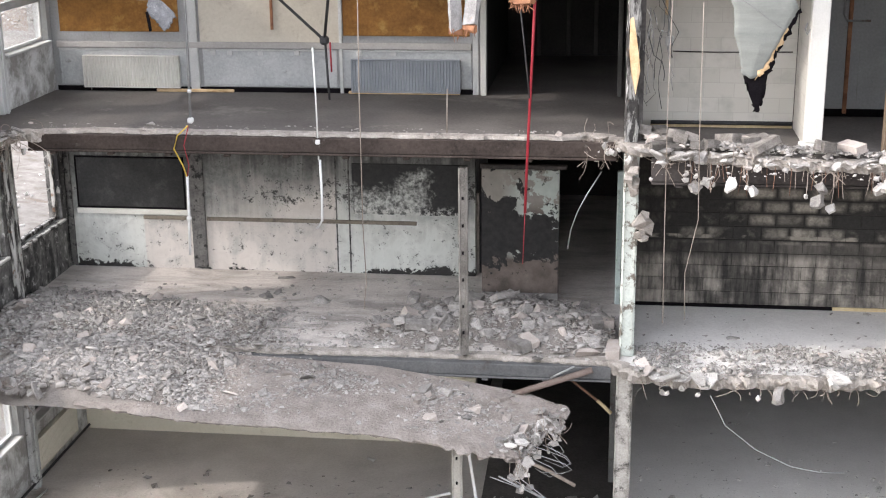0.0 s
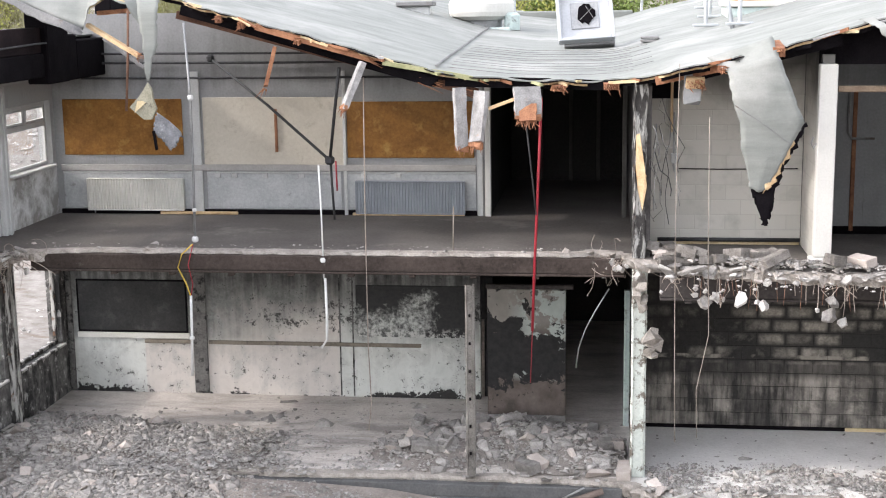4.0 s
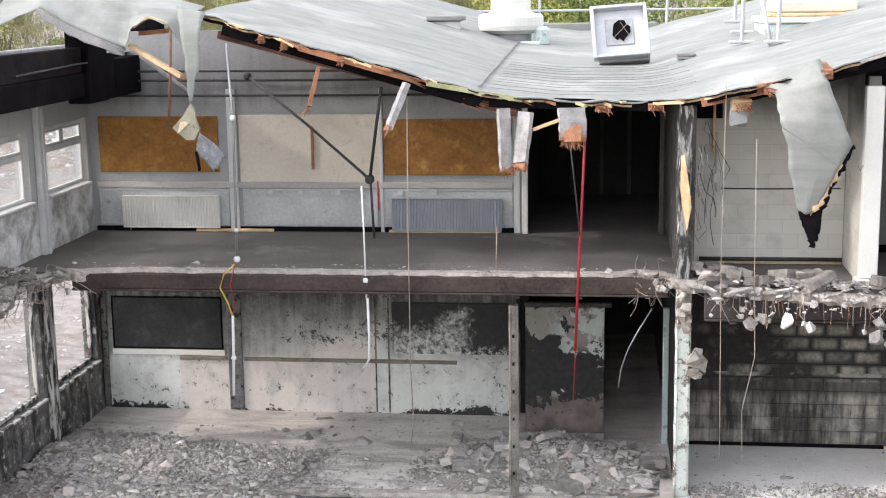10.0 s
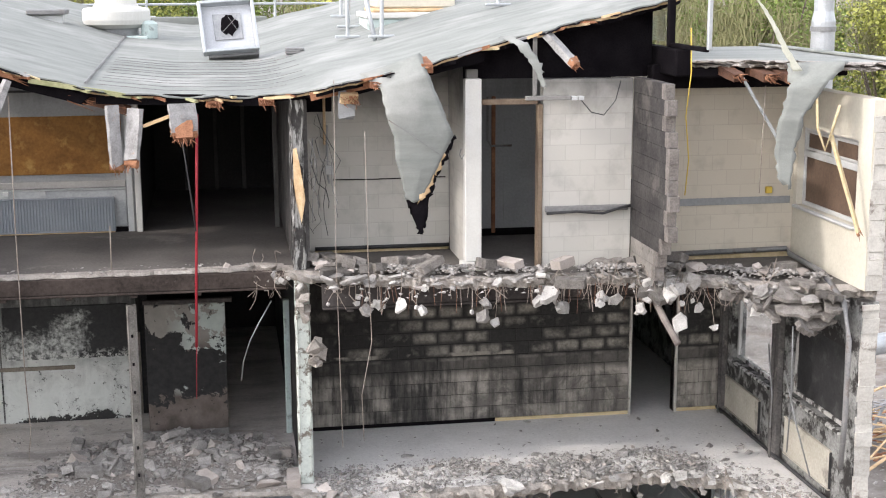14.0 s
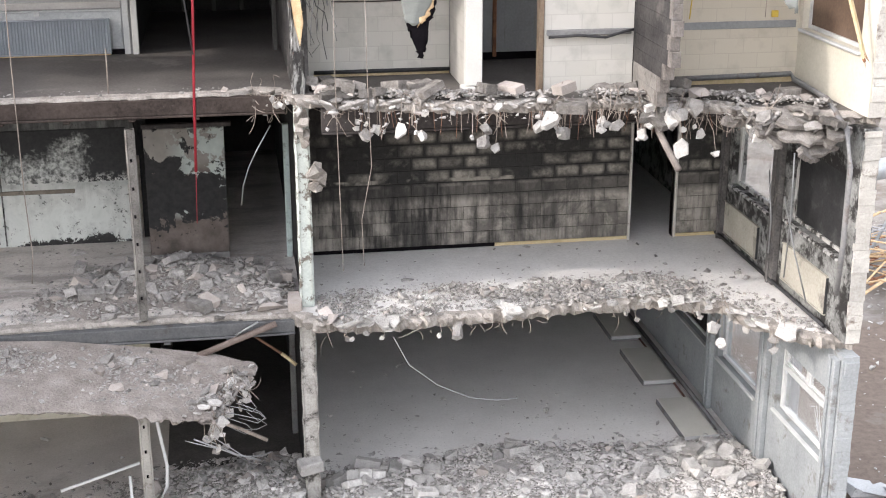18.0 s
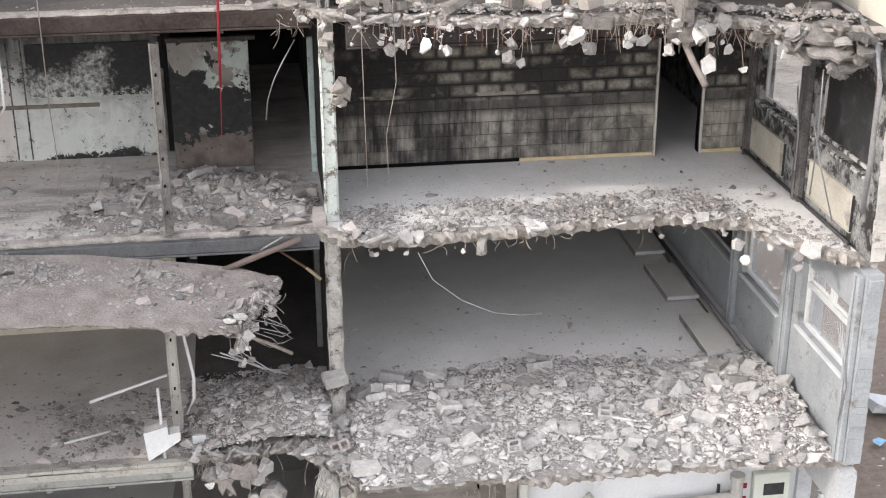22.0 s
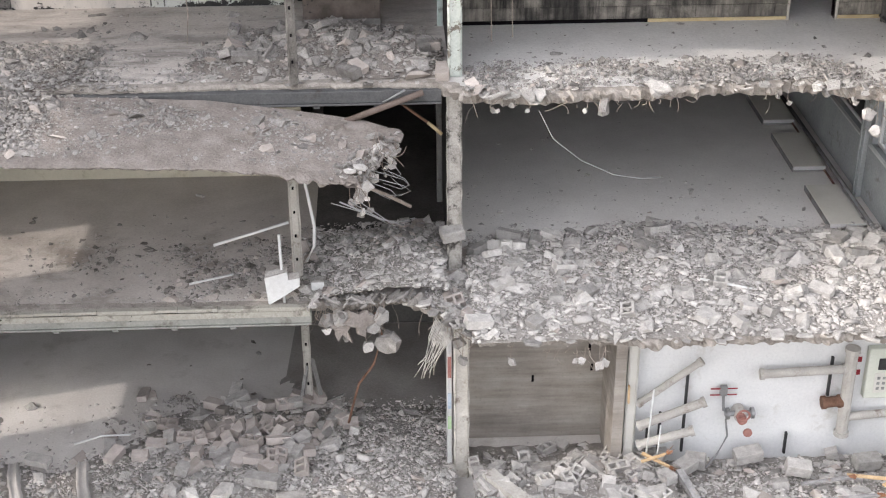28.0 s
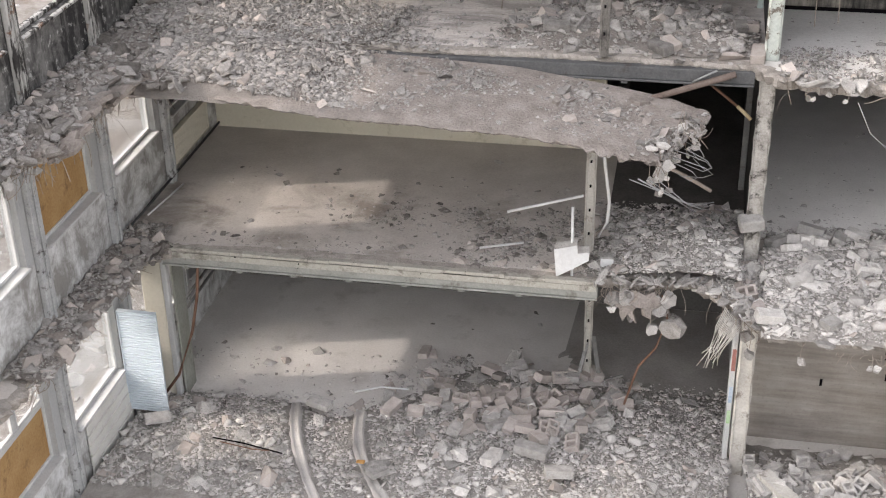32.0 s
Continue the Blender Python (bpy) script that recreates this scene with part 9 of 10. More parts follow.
fg.f = [tuple(range(8)), tuple(range(15, 7, -1))] + [(k, (k + 1) % 8, 8 + (k + 1) % 8, 8 + k) for k in range(8)]
part("board", fg, mottled("mouldy_board", (0.2, 0.19, 0.14), (0.4, 0.38, 0.3), 5, 40, stain=(0.06, 0.055, 0.05), stain_scale=6.0, stain_from=0.58, stain_to=0.66), fp)
part("foam_patch", G().add(*ROCKS[2], m=pose(2.87, -3.63, 12.06, 80, 20, 0) @ Matrix.Diagonal((0.18, 0.26, 0.07, 1))), FOAM, fp, "lump of yellow foam")
dangle = sheet("hanging_felt", [[(3.13, -3.62, 12.0), (3.3, -3.62, 11.88), (3.5, -3.62, 11.7)], [(3.08, -3.63, 11.86), (3.24, -3.63, 11.74), (3.44, -3.63, 11.57)], [(3.06, -3.64, 11.72), (3.2, -3.64, 11.6), (3.33, -3.64, 11.44)]], mottled("speckled_grey_felt", (0.09, 0.092, 0.1), (0.24, 0.245, 0.26), 7.0, 50, 0.85, strength=0.5, stain=(0.42, 0.42, 0.42), stain_scale=9.0, stain_from=0.6, stain_to=0.7), "square of speckled grey felt dangling under a foam board", "roofing felt", 0.03, 0.012, 92)
plank("felt_tail", (3.08, -3.66, 11.74), (3.12, -3.66, 11.42), 0.07, 0.03, CHAR, "", dangle, seed=93)
sheet("felt_flap", [[(1.08, -7.2, 14.2), (1.95, -7.2, 14.3)], [(1.12, -7.2, 13.5), (1.76, -7.2, 13.48)], [(1.1, -7.2, 13.25), (1.5, -7.2, 13.24)], [(1.1, -7.2, 13.06), (1.3, -7.2, 13.06)], [(1.14, -7.22, 12.94), (1.2, -7.22, 12.94)]], FELT, "torn white sheet hanging before the low roof", "roofing felt", 0.012, 0.02, 8)
tube_thing("bent_rail", [(-0.05, -7.6, 11.72), (0.6, -7.6, 12.4), (1.1, -7.6, 12.93), (1.31, -7.6, 13.17), (1.36, -7.5, 13.6), (1.38, -7.4, 14.2)], 0.03, RAILMAT, "bent pale metal rail hanging from the roof", "rail")
sheet("felt_flap", [[(0.3, -8.1, 13.02), (0.85, -8.15, 13.0), (1.1, -8.2, 12.9)], [(0.45, -8.4, 12.9), (0.8, -8.4, 12.88), (1.2, -8.4, 12.74)], [(0.5, -8.45, 12.6), (0.75, -8.45, 12.6), (0.96, -8.42, 12.58)], [(0.55, -8.45, 12.25), (0.7, -8.45, 12.24), (0.82, -8.42, 12.26)]], FELT, "curled flap of felt over the low roof edge", "roofing felt", 0.012, 0.02, 9)

# tangled cables by the splintered column
rc = random.Random(31)
tangle = thing("cable_tangle", (10.5, -3.7, 10.6), "tangle of thin dark cables beside the column", "cable")
for k in range(11):
    x, z = 10.36 + rc.uniform(0, 0.3), rc.uniform(11.2, 12.2)
    pts = [(x, -3.75, z)]
    for i in range(6):
        x += rc.gauss(0, 0.07)
        z -= rc.uniform(0.02, 0.32)
        pts.append((max(10.33, x), -3.75 + rc.gauss(0, 0.06), max(z, 10.0)))
    part("cable", G().tube(pts, rc.choice((0.004, 0.006, 0.008)), 5), (BLACKCABLE, STEEL, BLACKCABLE)[k % 3], tangle, smooth=True)

# ---- left clerestory and low roof ----
clere = thing("clerestory_left", (0.9, -4, 12.4), "charred clerestory beam with thick posts", "beam", kind="structure")
part("beam", G().box(0.78, 1.02, -8.3, -2.605, 12.47, 12.84, 0.02), CHAR, clere)
part("beam", G().box(0.79, 1.01, -1.745, -1.25, 12.36, 13.1, 0.02), CHAR, clere)
part("fascia", G().box(0.84, 0.98, -5.85, -2.605, 12.845, 13.24, 0.01), mottled("burnt_fascia", (0.006, 0.005, 0.006), (0.024, 0.017, 0.018), 2, 30, 0.9, gloss=0.05), clere)
part("post", G().box(0.72, 1.08, -2.6, -1.75, 12.36, 13.9, 0.02), CHAR, clere)
part("post", G().box(0.75, 1.05, 0.3, 1.3, 12.3, 13.9, 0.02), CHAR, clere)
part("beam", G().box(0.8, 1.0, -1.24, 0.29, 12.36, 13.0, 0.02), CHAR, clere)
part("rail", G().tube([(1.06, -5.2, 12.95), (1.06, -3.0, 13.0), (1.06, -1.8, 13.0)], 0.014, 6), BLACKCABLE, clere)
solid("wall_head_left", G().box(-0.25, 0.0, -12, 0, 12.3, 12.94), PALEPAINT, "grey painted head of the outer wall", "wall", "structure")
low = thing("low_roof_left", (0.2, -3, 12.95), "low side roof with pale torn felt", "roof", kind="structure")
part("deck", G().box(-0.7, 0.77, -8.1, 6, 12.95, 13.03, 0.01), CHAR, low)
part("felt", broken_slab([(-0.75, -8.2), (-0.1, -8.3), (0.5, -8.15), (0.82, -8.0)], [(0.82, 6), (-0.75, 6)], 13.07, 13.033, 0.1, seed=31), FELT, low)
part("kerb", G().box(-0.75, -0.6, -7.6, 6, 13.075, 13.16, 0.02), GREYTIMBER, low)
rz = random.Random(611)
for k in range(16):
    x, y = rz.uniform(-0.5, 0.75), rz.uniform(-8.5, -6.6)
    part("torn_scrap", G().add(*ROCKS[k], m=pose(x, y, 13.08 + 0.03 * rz.random(), rz.uniform(-20, 20), rz.uniform(-20, 20), rz.uniform(0, 360)) @ Matrix.Diagonal((rz.uniform(0.2, 0.5), rz.uniform(0.12, 0.25), rz.uniform(0.06, 0.14), 1))), (CHAR, RAWTIMBER, FELT, GREYTIMBER, DARKTIMBER)[k % 5], low)
part("broken_edge", G().box(-0.5, 0.7, -8.15, -8.0, 12.88, 13.02, 0.03), DARKTIMBER, low)

# ---- right clerestory and low roof ----
cr = thing("clerestory_right", (15.5, -4.5, 12.9), "charred clerestory with empty window frames", "window", kind="structure")
part("beam", G().box(15.4, 15.62, -5.0, -2.6, 12.72, 13.1, 0.02), CHAR, cr)
part("post", G().box(15.42, 15.58, -2.98, -2.82, 13.105, 14.3, 0.015), CHAR, cr)
part("post", G().box(15.45, 15.55, -4.5, -4.4, 13.105, 14.3, 0.01), CHAR, cr)
part("post", G().box(15.47, 15.53, -6.05, -5.99, 13.14, 14.3, 0.01), RAILMAT, cr)
part("frame", G().box(15.47, 15.53, -5.95, -4.51, 13.105, 13.17, 0.01), CHAR, cr)
part("pane", G().box(15.496, 15.504, -4.39, -2.99, 13.17, 14.2), GLASS, cr).visible_shadow = False
lr = thing("low_roof_right", (16.7, -3, 12.7), "low side roof with pale torn felt and charred beam", "roof", kind="structure")
part("beam", G().box(15.3, 17.9, -4.3, -3.99, 12.5, 12.84, 0.02), CHAR, lr)
part("joist", G().box(15.62, 17.95, -5.0, -4.35, 12.7, 12.84, 0.02), CHAR, lr)
part("deck", broken_slab([(15.62, -5.0), (16.3, -5.1), (16.9, -5.6), (17.3, -6.0), (18.1, -6.2)], [(18.1, -1.6), (15.63, -1.6)], 12.9, 12.845, 0.16, seed=32), RAWTIMBER, lr)
part("felt", broken_slab([(15.62, -5.1), (16.3, -5.2), (16.9, -5.7), (17.3, -6.05), (18.15, -6.3)], [(18.15, -1.5), (15.63, -1.5)], 12.95, 12.905, 0.14, seed=33), FELT, lr)
part("kerb", G().box(18.0, 18.15, -6.0, -1.5, 12.955, 13.0, 0.02), FELT, lr)
plank("metal_strut", (16.28, -5.2, 12.74), (16.92, -5.3, 11.68), 0.06, 0.04, RAILMAT, "pale metal strut hanging from the roof", seed=96)
for i, x in enumerate((16.1, 16.5, 16.75)):
    plank("timber_stub", (x, -4.9, 12.82), (x + 0.05, -5.5 - 0.15 * i, 12.72), 0.2, 0.12, DARKTIMBER, "splintered brown joist end", splinter=10, seed=97 + i)
sheet("felt_flap", [[(16.66, -5.9, 12.95), (17.4, -6.15, 12.98)], [(16.6, -6.1, 12.6), (17.1, -6.25, 12.72)], [(16.46, -6.12, 12.15), (16.78, -6.2, 12.25)], [(16.44, -6.12, 11.75), (16.72, -6.15, 11.8)], [(16.5, -6.12, 11.42), (16.66, -6.13, 11.28)]], FELT, "flap of torn felt over the low roof edge", "roofing felt", 0.012, 0.015, 10)
PALESTRIP = mottled("pale_membrane", (0.42, 0.42, 0.35), (0.58, 0.58, 0.5), 3, 30, 0.7)
sheet("felt_strip", [[(16.66, -6.1, 12.85), (16.78, -6.1, 12.85)], [(16.48, -6.1, 13.14), (16.56, -6.1, 13.16)], [(16.25, -6.1, 13.55), (16.31, -6.1, 13.56)], [(16.03, -6.1, 13.88), (16.05, -6.1, 13.88)]], PALESTRIP, "thin strip of felt curling upwards", "roofing felt", 0.01, 0.005, 11)
tube_thing("frayed_rope", [(16.95, -6.2, 12.5), (16.98, -6.2, 12.1), (17.1, -6.2, 11.8), (17.2, -6.2, 12.1), (17.28, -6.2, 12.4)], 0.02, FOAM, "frayed pale rope at the roof edge", "rope")
plank("slanting_board", (17.2, -6.15, 12.0), (17.5, -6.5, 10.7), 0.07, 0.04, FOAM, "tan board slanting before the window", splinter=2, seed=99)

# ---- on the roof ----
fan = thing("fan_box", (9.35, 1.5, 12.8), "tilted metal fan box with a burnt hole", "ventilator")
fm = pose(9.33, 1.5, 12.78, -24, 0, 3) @ pose(0, 0, 0, 0, -4, 0)
part("back_plate", G().box(-0.48, 0.48, 0.05, 0.1, 0.0, 0.98, 0.01), mottled("grey_fan_plate", (0.4, 0.41, 0.43), (0.56, 0.57, 0.6), 2, 30, 0.5), fan)
for b in ((-0.5, -0.44, 0.0, 0.98), (0.44, 0.5, 0.0, 0.98)):
    part("side", G().box(b[0], b[1], -0.12, 0.06, b[2], b[3], 0.01), RAILMAT, fan)
for b in ((0.0, 0.06), (0.92, 0.98)):
    part("side", G().box(-0.44, 0.44, -0.12, 0.06, b[0], b[1], 0.01), RAILMAT, fan)
fc = part("square_collar", G().box(-0.25, 0.25, 0.02, 0.049, 0.26, 0.76, 0.02), mottled("sooty_fan_collar", (0.24, 0.245, 0.255), (0.4, 0.405, 0.415), 4, 30, 0.5, stain=(0.08, 0.08, 0.08), stain_scale=5.0), fan)
hole = G()
rh = random.Random(12)
ring = [(0.02 + 0.19 * rh.uniform(0.72, 1.1) * math.cos(math.tau * k / 18), 0.53 + 0.2 * rh.uniform(0.72, 1.1) * math.sin(math.tau * k / 18)) for k in range(18)]
for d in (0.018, -0.004):
    hole.v += [(px, d, pz) for px, pz in ring]
hole.f = [tuple(range(18)), tuple(range(35, 17, -1))] + [(k, (k + 1) % 18, 18 + (k + 1) % 18, 18 + k) for k in range(18)]
part("hole", hole, CHAR, fan)
part("wire_guard", G().tube([(-0.1, -0.03, 0.4), (0.14, -0.05, 0.62)], 0.006, 5).tube([(0.15, -0.03, 0.42), (0.02, -0.05, 0.66)], 0.005, 5), STEEL, fc)
part("base", G().box(-0.4, 0.5, 0.05, 0.3, -0.05, 0.02, 0.01), STEEL, fan)
for o in fan.children:
    o.matrix_basis = Matrix.Translation((9.35, 1.5, 12.8)) @ Matrix.Translation((-9.33, -1.5, -12.78)) @ fm


def turned(profile, centre, n=48):
    g = G()
    for r, z in profile:
        g.v += [(centre[0] + r * math.cos(math.tau * i / n), centre[1] + r * math.sin(math.tau * i / n), centre[2] + z) for i in range(n)]
    for k in range(len(profile) - 1):
        g.f += [(k * n + i, k * n + (i + 1) % n, (k + 1) * n + (i + 1) % n, (k + 1) * n + i) for i in range(n)]
    g.f += [tuple(range(n))[::-1], tuple(range((len(profile) - 1) * n, len(profile) * n))]
    return g


cowl = thing("exhaust_cowl", (7.05, 6, 12.95), "large white round exhaust cowl on the roof", "ventilator")
part("hood", turned([(0.5, 0.16), (0.56, 0.2), (0.66, 0.24), (0.69, 0.33), (0.69, 0.5), (0.66, 0.56), (0.46, 0.6), (0.44, 0.64)], (7.05, 6, 12.95)), OFFWHITE, cowl, smooth=False)
part("chimney", turned([(0.42, 0.64), (0.42, 1.0), (0.44, 1.02), (0.44, 1.3)], (7.05, 6, 12.95)), OFFWHITE, cowl)
part("neck", turned([(0.44, -0.02), (0.44, 0.158)], (7.05, 6, 12.95)), GREYPAINT, cowl)
part("curb", G().box(6.45, 7.7, 5.4, 6.6, 12.8, 12.96, 0.02), GREENPAINT, cowl)
part("motor_box", turned([(0.16, 0.0), (0.17, 0.3), (0.1, 0.36)], (7.72, 5.7, 12.9), 14), GREENPAINT, cowl)
small = thing("roof_vent", (5.8, 5, 13.3), "low grey roof vent box", "ventilator", "roof vents")
part("cap", G().box(5.42, 6.18, 4.7, 5.3, 13.42, 13.52, 0.02), STEEL, small)
part("curb", G().box(5.52, 6.08, 4.8, 5.2, 13.1, 13.418, 0.02), FRAME, small)
s2 = thing("roof_vent", (10.44, 1, 12.8), "small slatted roof vent", "ventilator", "roof vents")
for k in range(3):
    part("slat", G().box(10.28, 10.6, 0.85, 1.15, 12.74 + 0.06 * k, 12.78 + 0.06 * k, 0.01), STEEL, s2)
sky_l = thing("skylight", (12.8, 2.5, 13.1), "timber and glass roof light with upstand", "roof light")
part("upstand", G().box(11.85, 13.65, 1.9, 3.6, 12.7, 13.36, 0.02), GREENPAINT, sky_l)
part("rim", G().box(11.8, 13.7, 1.85, 3.65, 13.363, 13.47, 0.02), OFFWHITE, sky_l)
part("lid", G().box(11.95, 13.6, 2.0, 3.6, 13.473, 13.54, 0.02), RAWTIMBER, sky_l)
part("lid_top", G().box(12.05, 13.5, 2.1, 3.5, 13.545, 13.75, 0.03), CREAM, sky_l)


def guard(name, feet, top, label):
    g = thing(name, feet[0], label, "guard rail", "roof guard rails")
    for f in feet:
        part("post", G().tube([(f[0], f[1], f[2]), (f[0] + 0.02, f[1], top)], 0.035, 8), RAILMAT, g)
        part("foot", G().box(f[0] - 0.22, f[0] + 0.22, f[1] - 0.06, f[1] + 0.06, f[2] - 0.03, f[2] + 0.02, 0.012), RAILMAT, g)
    for z in (top - 0.03, top - 0.45):
        part("rail", G().tube([(f[0] + 0.02, f[1], z) for f in feet], 0.03, 8), RAILMAT, g)


rf = lambda x, y: (x, y, roof_z(x, y) + 0.05)
guard("guard_rail", [rf(11.85, -0.2), rf(13.85, -0.2), rf(15.2, -0.2)], 14.55, "galvanised guard rail on splayed feet")
guard("guard_rail", [rf(11.4, 1.2), rf(11.6, 3.2), rf(11.7, 6)], 14.4, "galvanised guard rail on splayed feet")
guard("guard_rail", [(3.5, 11, 14.3), (7.4, 11, 13.2), (10.5, 11, 13.1), (13.5, 11, 13.9)], 13.95, "galvanised guard rail along the far roof edge")
tube_thing("scaffold_tube", [(11.6, -0.2, 13.85), (13.2, 0.2, 14.25)], 0.045, RAILMAT, "grey scaffold tube laid across the rail", "tube")
tube_thing("scaffold_tube", [(11.75, -0.2, 13.0), (11.55, 0.3, 14.2)], 0.04, RAILMAT, "grey raking scaffold tube", "tube")
part("kerb", G().box(7.3, 10.3, 10.9, 11.1, 12.95, 13.2, 0.03), FELT, roof)
part("lead_line", G().tube([(7.25, y, roof_z(7.25, y) + 0.012) for y in (-3.3, 0, 3, 7, 10.8)], 0.02, 4), STEEL, roof)
duct = thing("flue_pipe", (21.2, 3, 0), "tall silver flue pipe beside the building", "flue")
part("pipe", turned([(0.24, 0.0), (0.24, 13.4), (0.2, 13.6), (0.2, 15.0)], (21.2, 3, -0.2), 20), RAILMAT, duct, smooth=False)
part("band", turned([(0.26, 13.2), (0.26, 13.3)], (21.2, 3, -0.2), 20), PIPE, duct)

# ---- outside: debris on the right, heaps on the left ----
rnd = random.Random(77)
pile = thing("timber_pile", (28.3, 13, 0), "pile of broken timber slats and reeds", "timber pile")
for i in range(110):
    a, tl = rnd.uniform(-0.5, 0.9), rnd.uniform(-0.35, 0.35)
    c = Vector((28.6 + rnd.gauss(0, 1.3), 13.2 + rnd.gauss(0, 1.6), 0.2 + 1.5 * rnd.random() ** 1.5))
    ln = rnd.uniform(0.8, 2.6)
    d = Vector((math.cos(a), math.sin(a), tl)) * ln / 2
    plank("slat", c - d, c + d, rnd.uniform(0.05, 0.12), 0.03, (RAWTIMBER, RAWTIMBER, GREYTIMBER, TIMBER)[i % 4], "", pile, seed=i)
tube_thing("debris_pole", [(26.3, 11.0, 0.3), (29.0, 14.0, 1.6)], 0.05, PIPE, "pale metal pole on the debris pile", "pole")
bag = G()
for k in range(4):
    v, f = ROCKS[k]
    bag.add(v, f, pose(21.9 + 0.35 * k, 0.6 - 0.2 * k, 0.15, 10 * k, 5, 40 * k) @ Matrix.Diagonal((0.9, 0.7, 0.4, 1)))
solid("plastic_sheeting", bag, PALEPAINT, "crumpled pale plastic sheeting on the earth", "sheeting")
solid("blue_rag", G().add(*ROCKS[5], m=pose(21.3, -0.6, 0.0, 0, 0, 30) @ Matrix.Diagonal((0.35, 0.25, 0.1, 1))), mottled("blue_cloth", (0.15, 0.32, 0.5), (0.3, 0.5, 0.68), 4, 30), "small light-blue rag on the earth", "rag")
tube_thing("steel_drain", [(30.5, 20.0, 1.3), (32.5, 20.5, 1.3)], 0.4, RAILMAT, "large galvanised pipe lying behind the building", "pipe")
solid("yellow_marker", G().box(35.5, 38.5, 26, 26.6, 2.0, 2.5, 0.1), YELLOWCABLE, "yellow machine arm behind the building", "machine")
heap("debris_field", "stones and debris strewn on the earth outside", (18.6, 32.0, -3.0, 19.0), lambda x, y: 0.0, lambda x, y: ground_height(x, y), 90, 1500, (0.12, 0.6), (0.05, 0.2), seed=61, body=False, dense=lambda x, y: 0.4)
heap("debris_field", "stones and boards strewn along the foot of the outer wall", (-9.0, -0.5, -12.0, 2.0), lambda x, y: 0.0, lambda x, y: ground_height(x, y), 150, 4200, (0.12, 0.7), (0.04, 0.22), seed=64, body=False, dense=lambda x, y: 0.35 + 0.6 * ramp(wob(x, y, 5, 0.4), -0.1, 0.3))
heap("debris_field", "pale stones strewn on the dusty yard", (-26.0, -1.0, 2.0, 34.0), lambda x, y: 0.0, lambda x, y: ground_height(x, y), 130, 3200, (0.2, 0.9), (0.06, 0.3), seed=62, body=False, dense=lambda x, y: 0.2 + 0.8 * ramp(wob(x, y, 2, 0.25), -0.1, 0.3))
heap("rubble_mountain", "far heap of pale rubble beyond the yard", (-72.0, -10.0, 70.0, 108.0), lambda x, y: 0.0, lambda x, y: ground_height(x, y), 260, 9000, (0.5, 1.6), (0.25, 0.8), seed=63, body=False, dense=lambda x, y: ramp(ground_height(x, y), 0.6, 2.5))


# ---- loose debris on the ground floor ----
cracks = thing("glass_cracks", (17.77, -5.7, 4.7), "star of pale cracks in the window glass", "crack")
rk = random.Random(17)
for k in range(9):
    a = radians(60 + 12 * k)
    ln = rk.uniform(0.25, 0.6)
    part("crack_line", G().tube([(17.768, -5.75, 4.78), (17.768, -5.75 - 0.5 * ln * math.cos(a) + 0.02, 4.78 + 0.5 * ln * math.sin(a)), (17.768, -5.75 - ln * math.cos(a), 4.78 + ln * math.sin(a))], 0.004, 4), FRAME, cracks)
plank("fallen_lintel", (10.62, -5.9, 0.72), (11.5, -7.0, 0.62), 0.24, 0.14, COLUMN, "pale concrete lintel lying on the blocks", seed=661)
plank("fallen_timber", (13.7, -5.9, 0.66), (13.95, -7.0, 0.55), 0.13, 0.1, GREYTIMBER, "weathered timber half buried in the rubble", splinter=4, seed=662)
plank("fallen_timber", (13.2, -5.35, 0.62), (13.62, -5.75, 0.6), 0.05, 0.04, RAWTIMBER, "orange splintered timber at the column foot", splinter=6, seed=663)
plank("fallen_timber", (13.15, -5.55, 0.6), (13.6, -5.5, 0.72), 0.05, 0.03, RAWTIMBER, "orange splintered timber at the column foot", splinter=6, seed=664)
for k, (x, y, a) in enumerate(((15.6, -6.2, 8), (16.4, -6.0, -14), (15.9, -6.6, 3), (16.9, -6.3, 30))):
    plank("pale_lath", (x, y, 0.56), (x + 0.9 * math.cos(radians(a)), y + 0.9 * math.sin(radians(a)), 0.58), 0.07, 0.03, RAWTIMBER if k % 2 else GREYTIMBER, "pale lath lying on the rubble", splinter=2, seed=670 + k)
tube_thing("white_rod", [(13.32, -5.3, 1.83), (13.26, -5.35, 0.5)], 0.016, WHITEPLASTIC, "thin white rod leaning on the plant room wall", "rod")
tube_thing("white_rod", [(13.48, -5.3, 1.13), (13.43, -5.4, 0.4)], 0.014, WHITEPLASTIC, "thin white rod leaning on the plant room wall", "rod")
plank("orange_splinter", (12.95, -5.13, 1.8), (12.96, -5.13, 1.42), 0.07, 0.03, RAWTIMBER, "orange-brown splinter on the column edge", seed=651)
for i, (x, y, z, a, sx) in enumerate(((15.0, -5.2, 0.42, 6, 0.46), (14.1, -5.3, 0.4, -20, 0.34), (13.9, -5.5, 0.46, 40, 0.4), (16.9, -5.5, 0.44, 12, 0.44), (15.7, -5.7, 0.5, -8, 0.4))):
    ob = tagged(new("loose_block", PALE_BLOCK[0]), "pale dusty building block before the plant room", "block", "loose blocks")
    ob.matrix_basis = pose(x, y, z, 8, 4 * i - 8, a) @ Matrix.Diagonal((sx, 0.24, 0.2, 1))
for i, (x, z) in enumerate(((2.02, 3.2), (3.09, 3.17), (5.1, 3.18))):
    solid("dark_clip", G().box(-0.02, 0.02, -0.02, 0.02, -0.07, 0.05, 0.006, pose(x, -4.9, z, 14, 10, 20 * i)), CHAR, "small black bolt at the slab edge", "bolt", group="edge bolts")
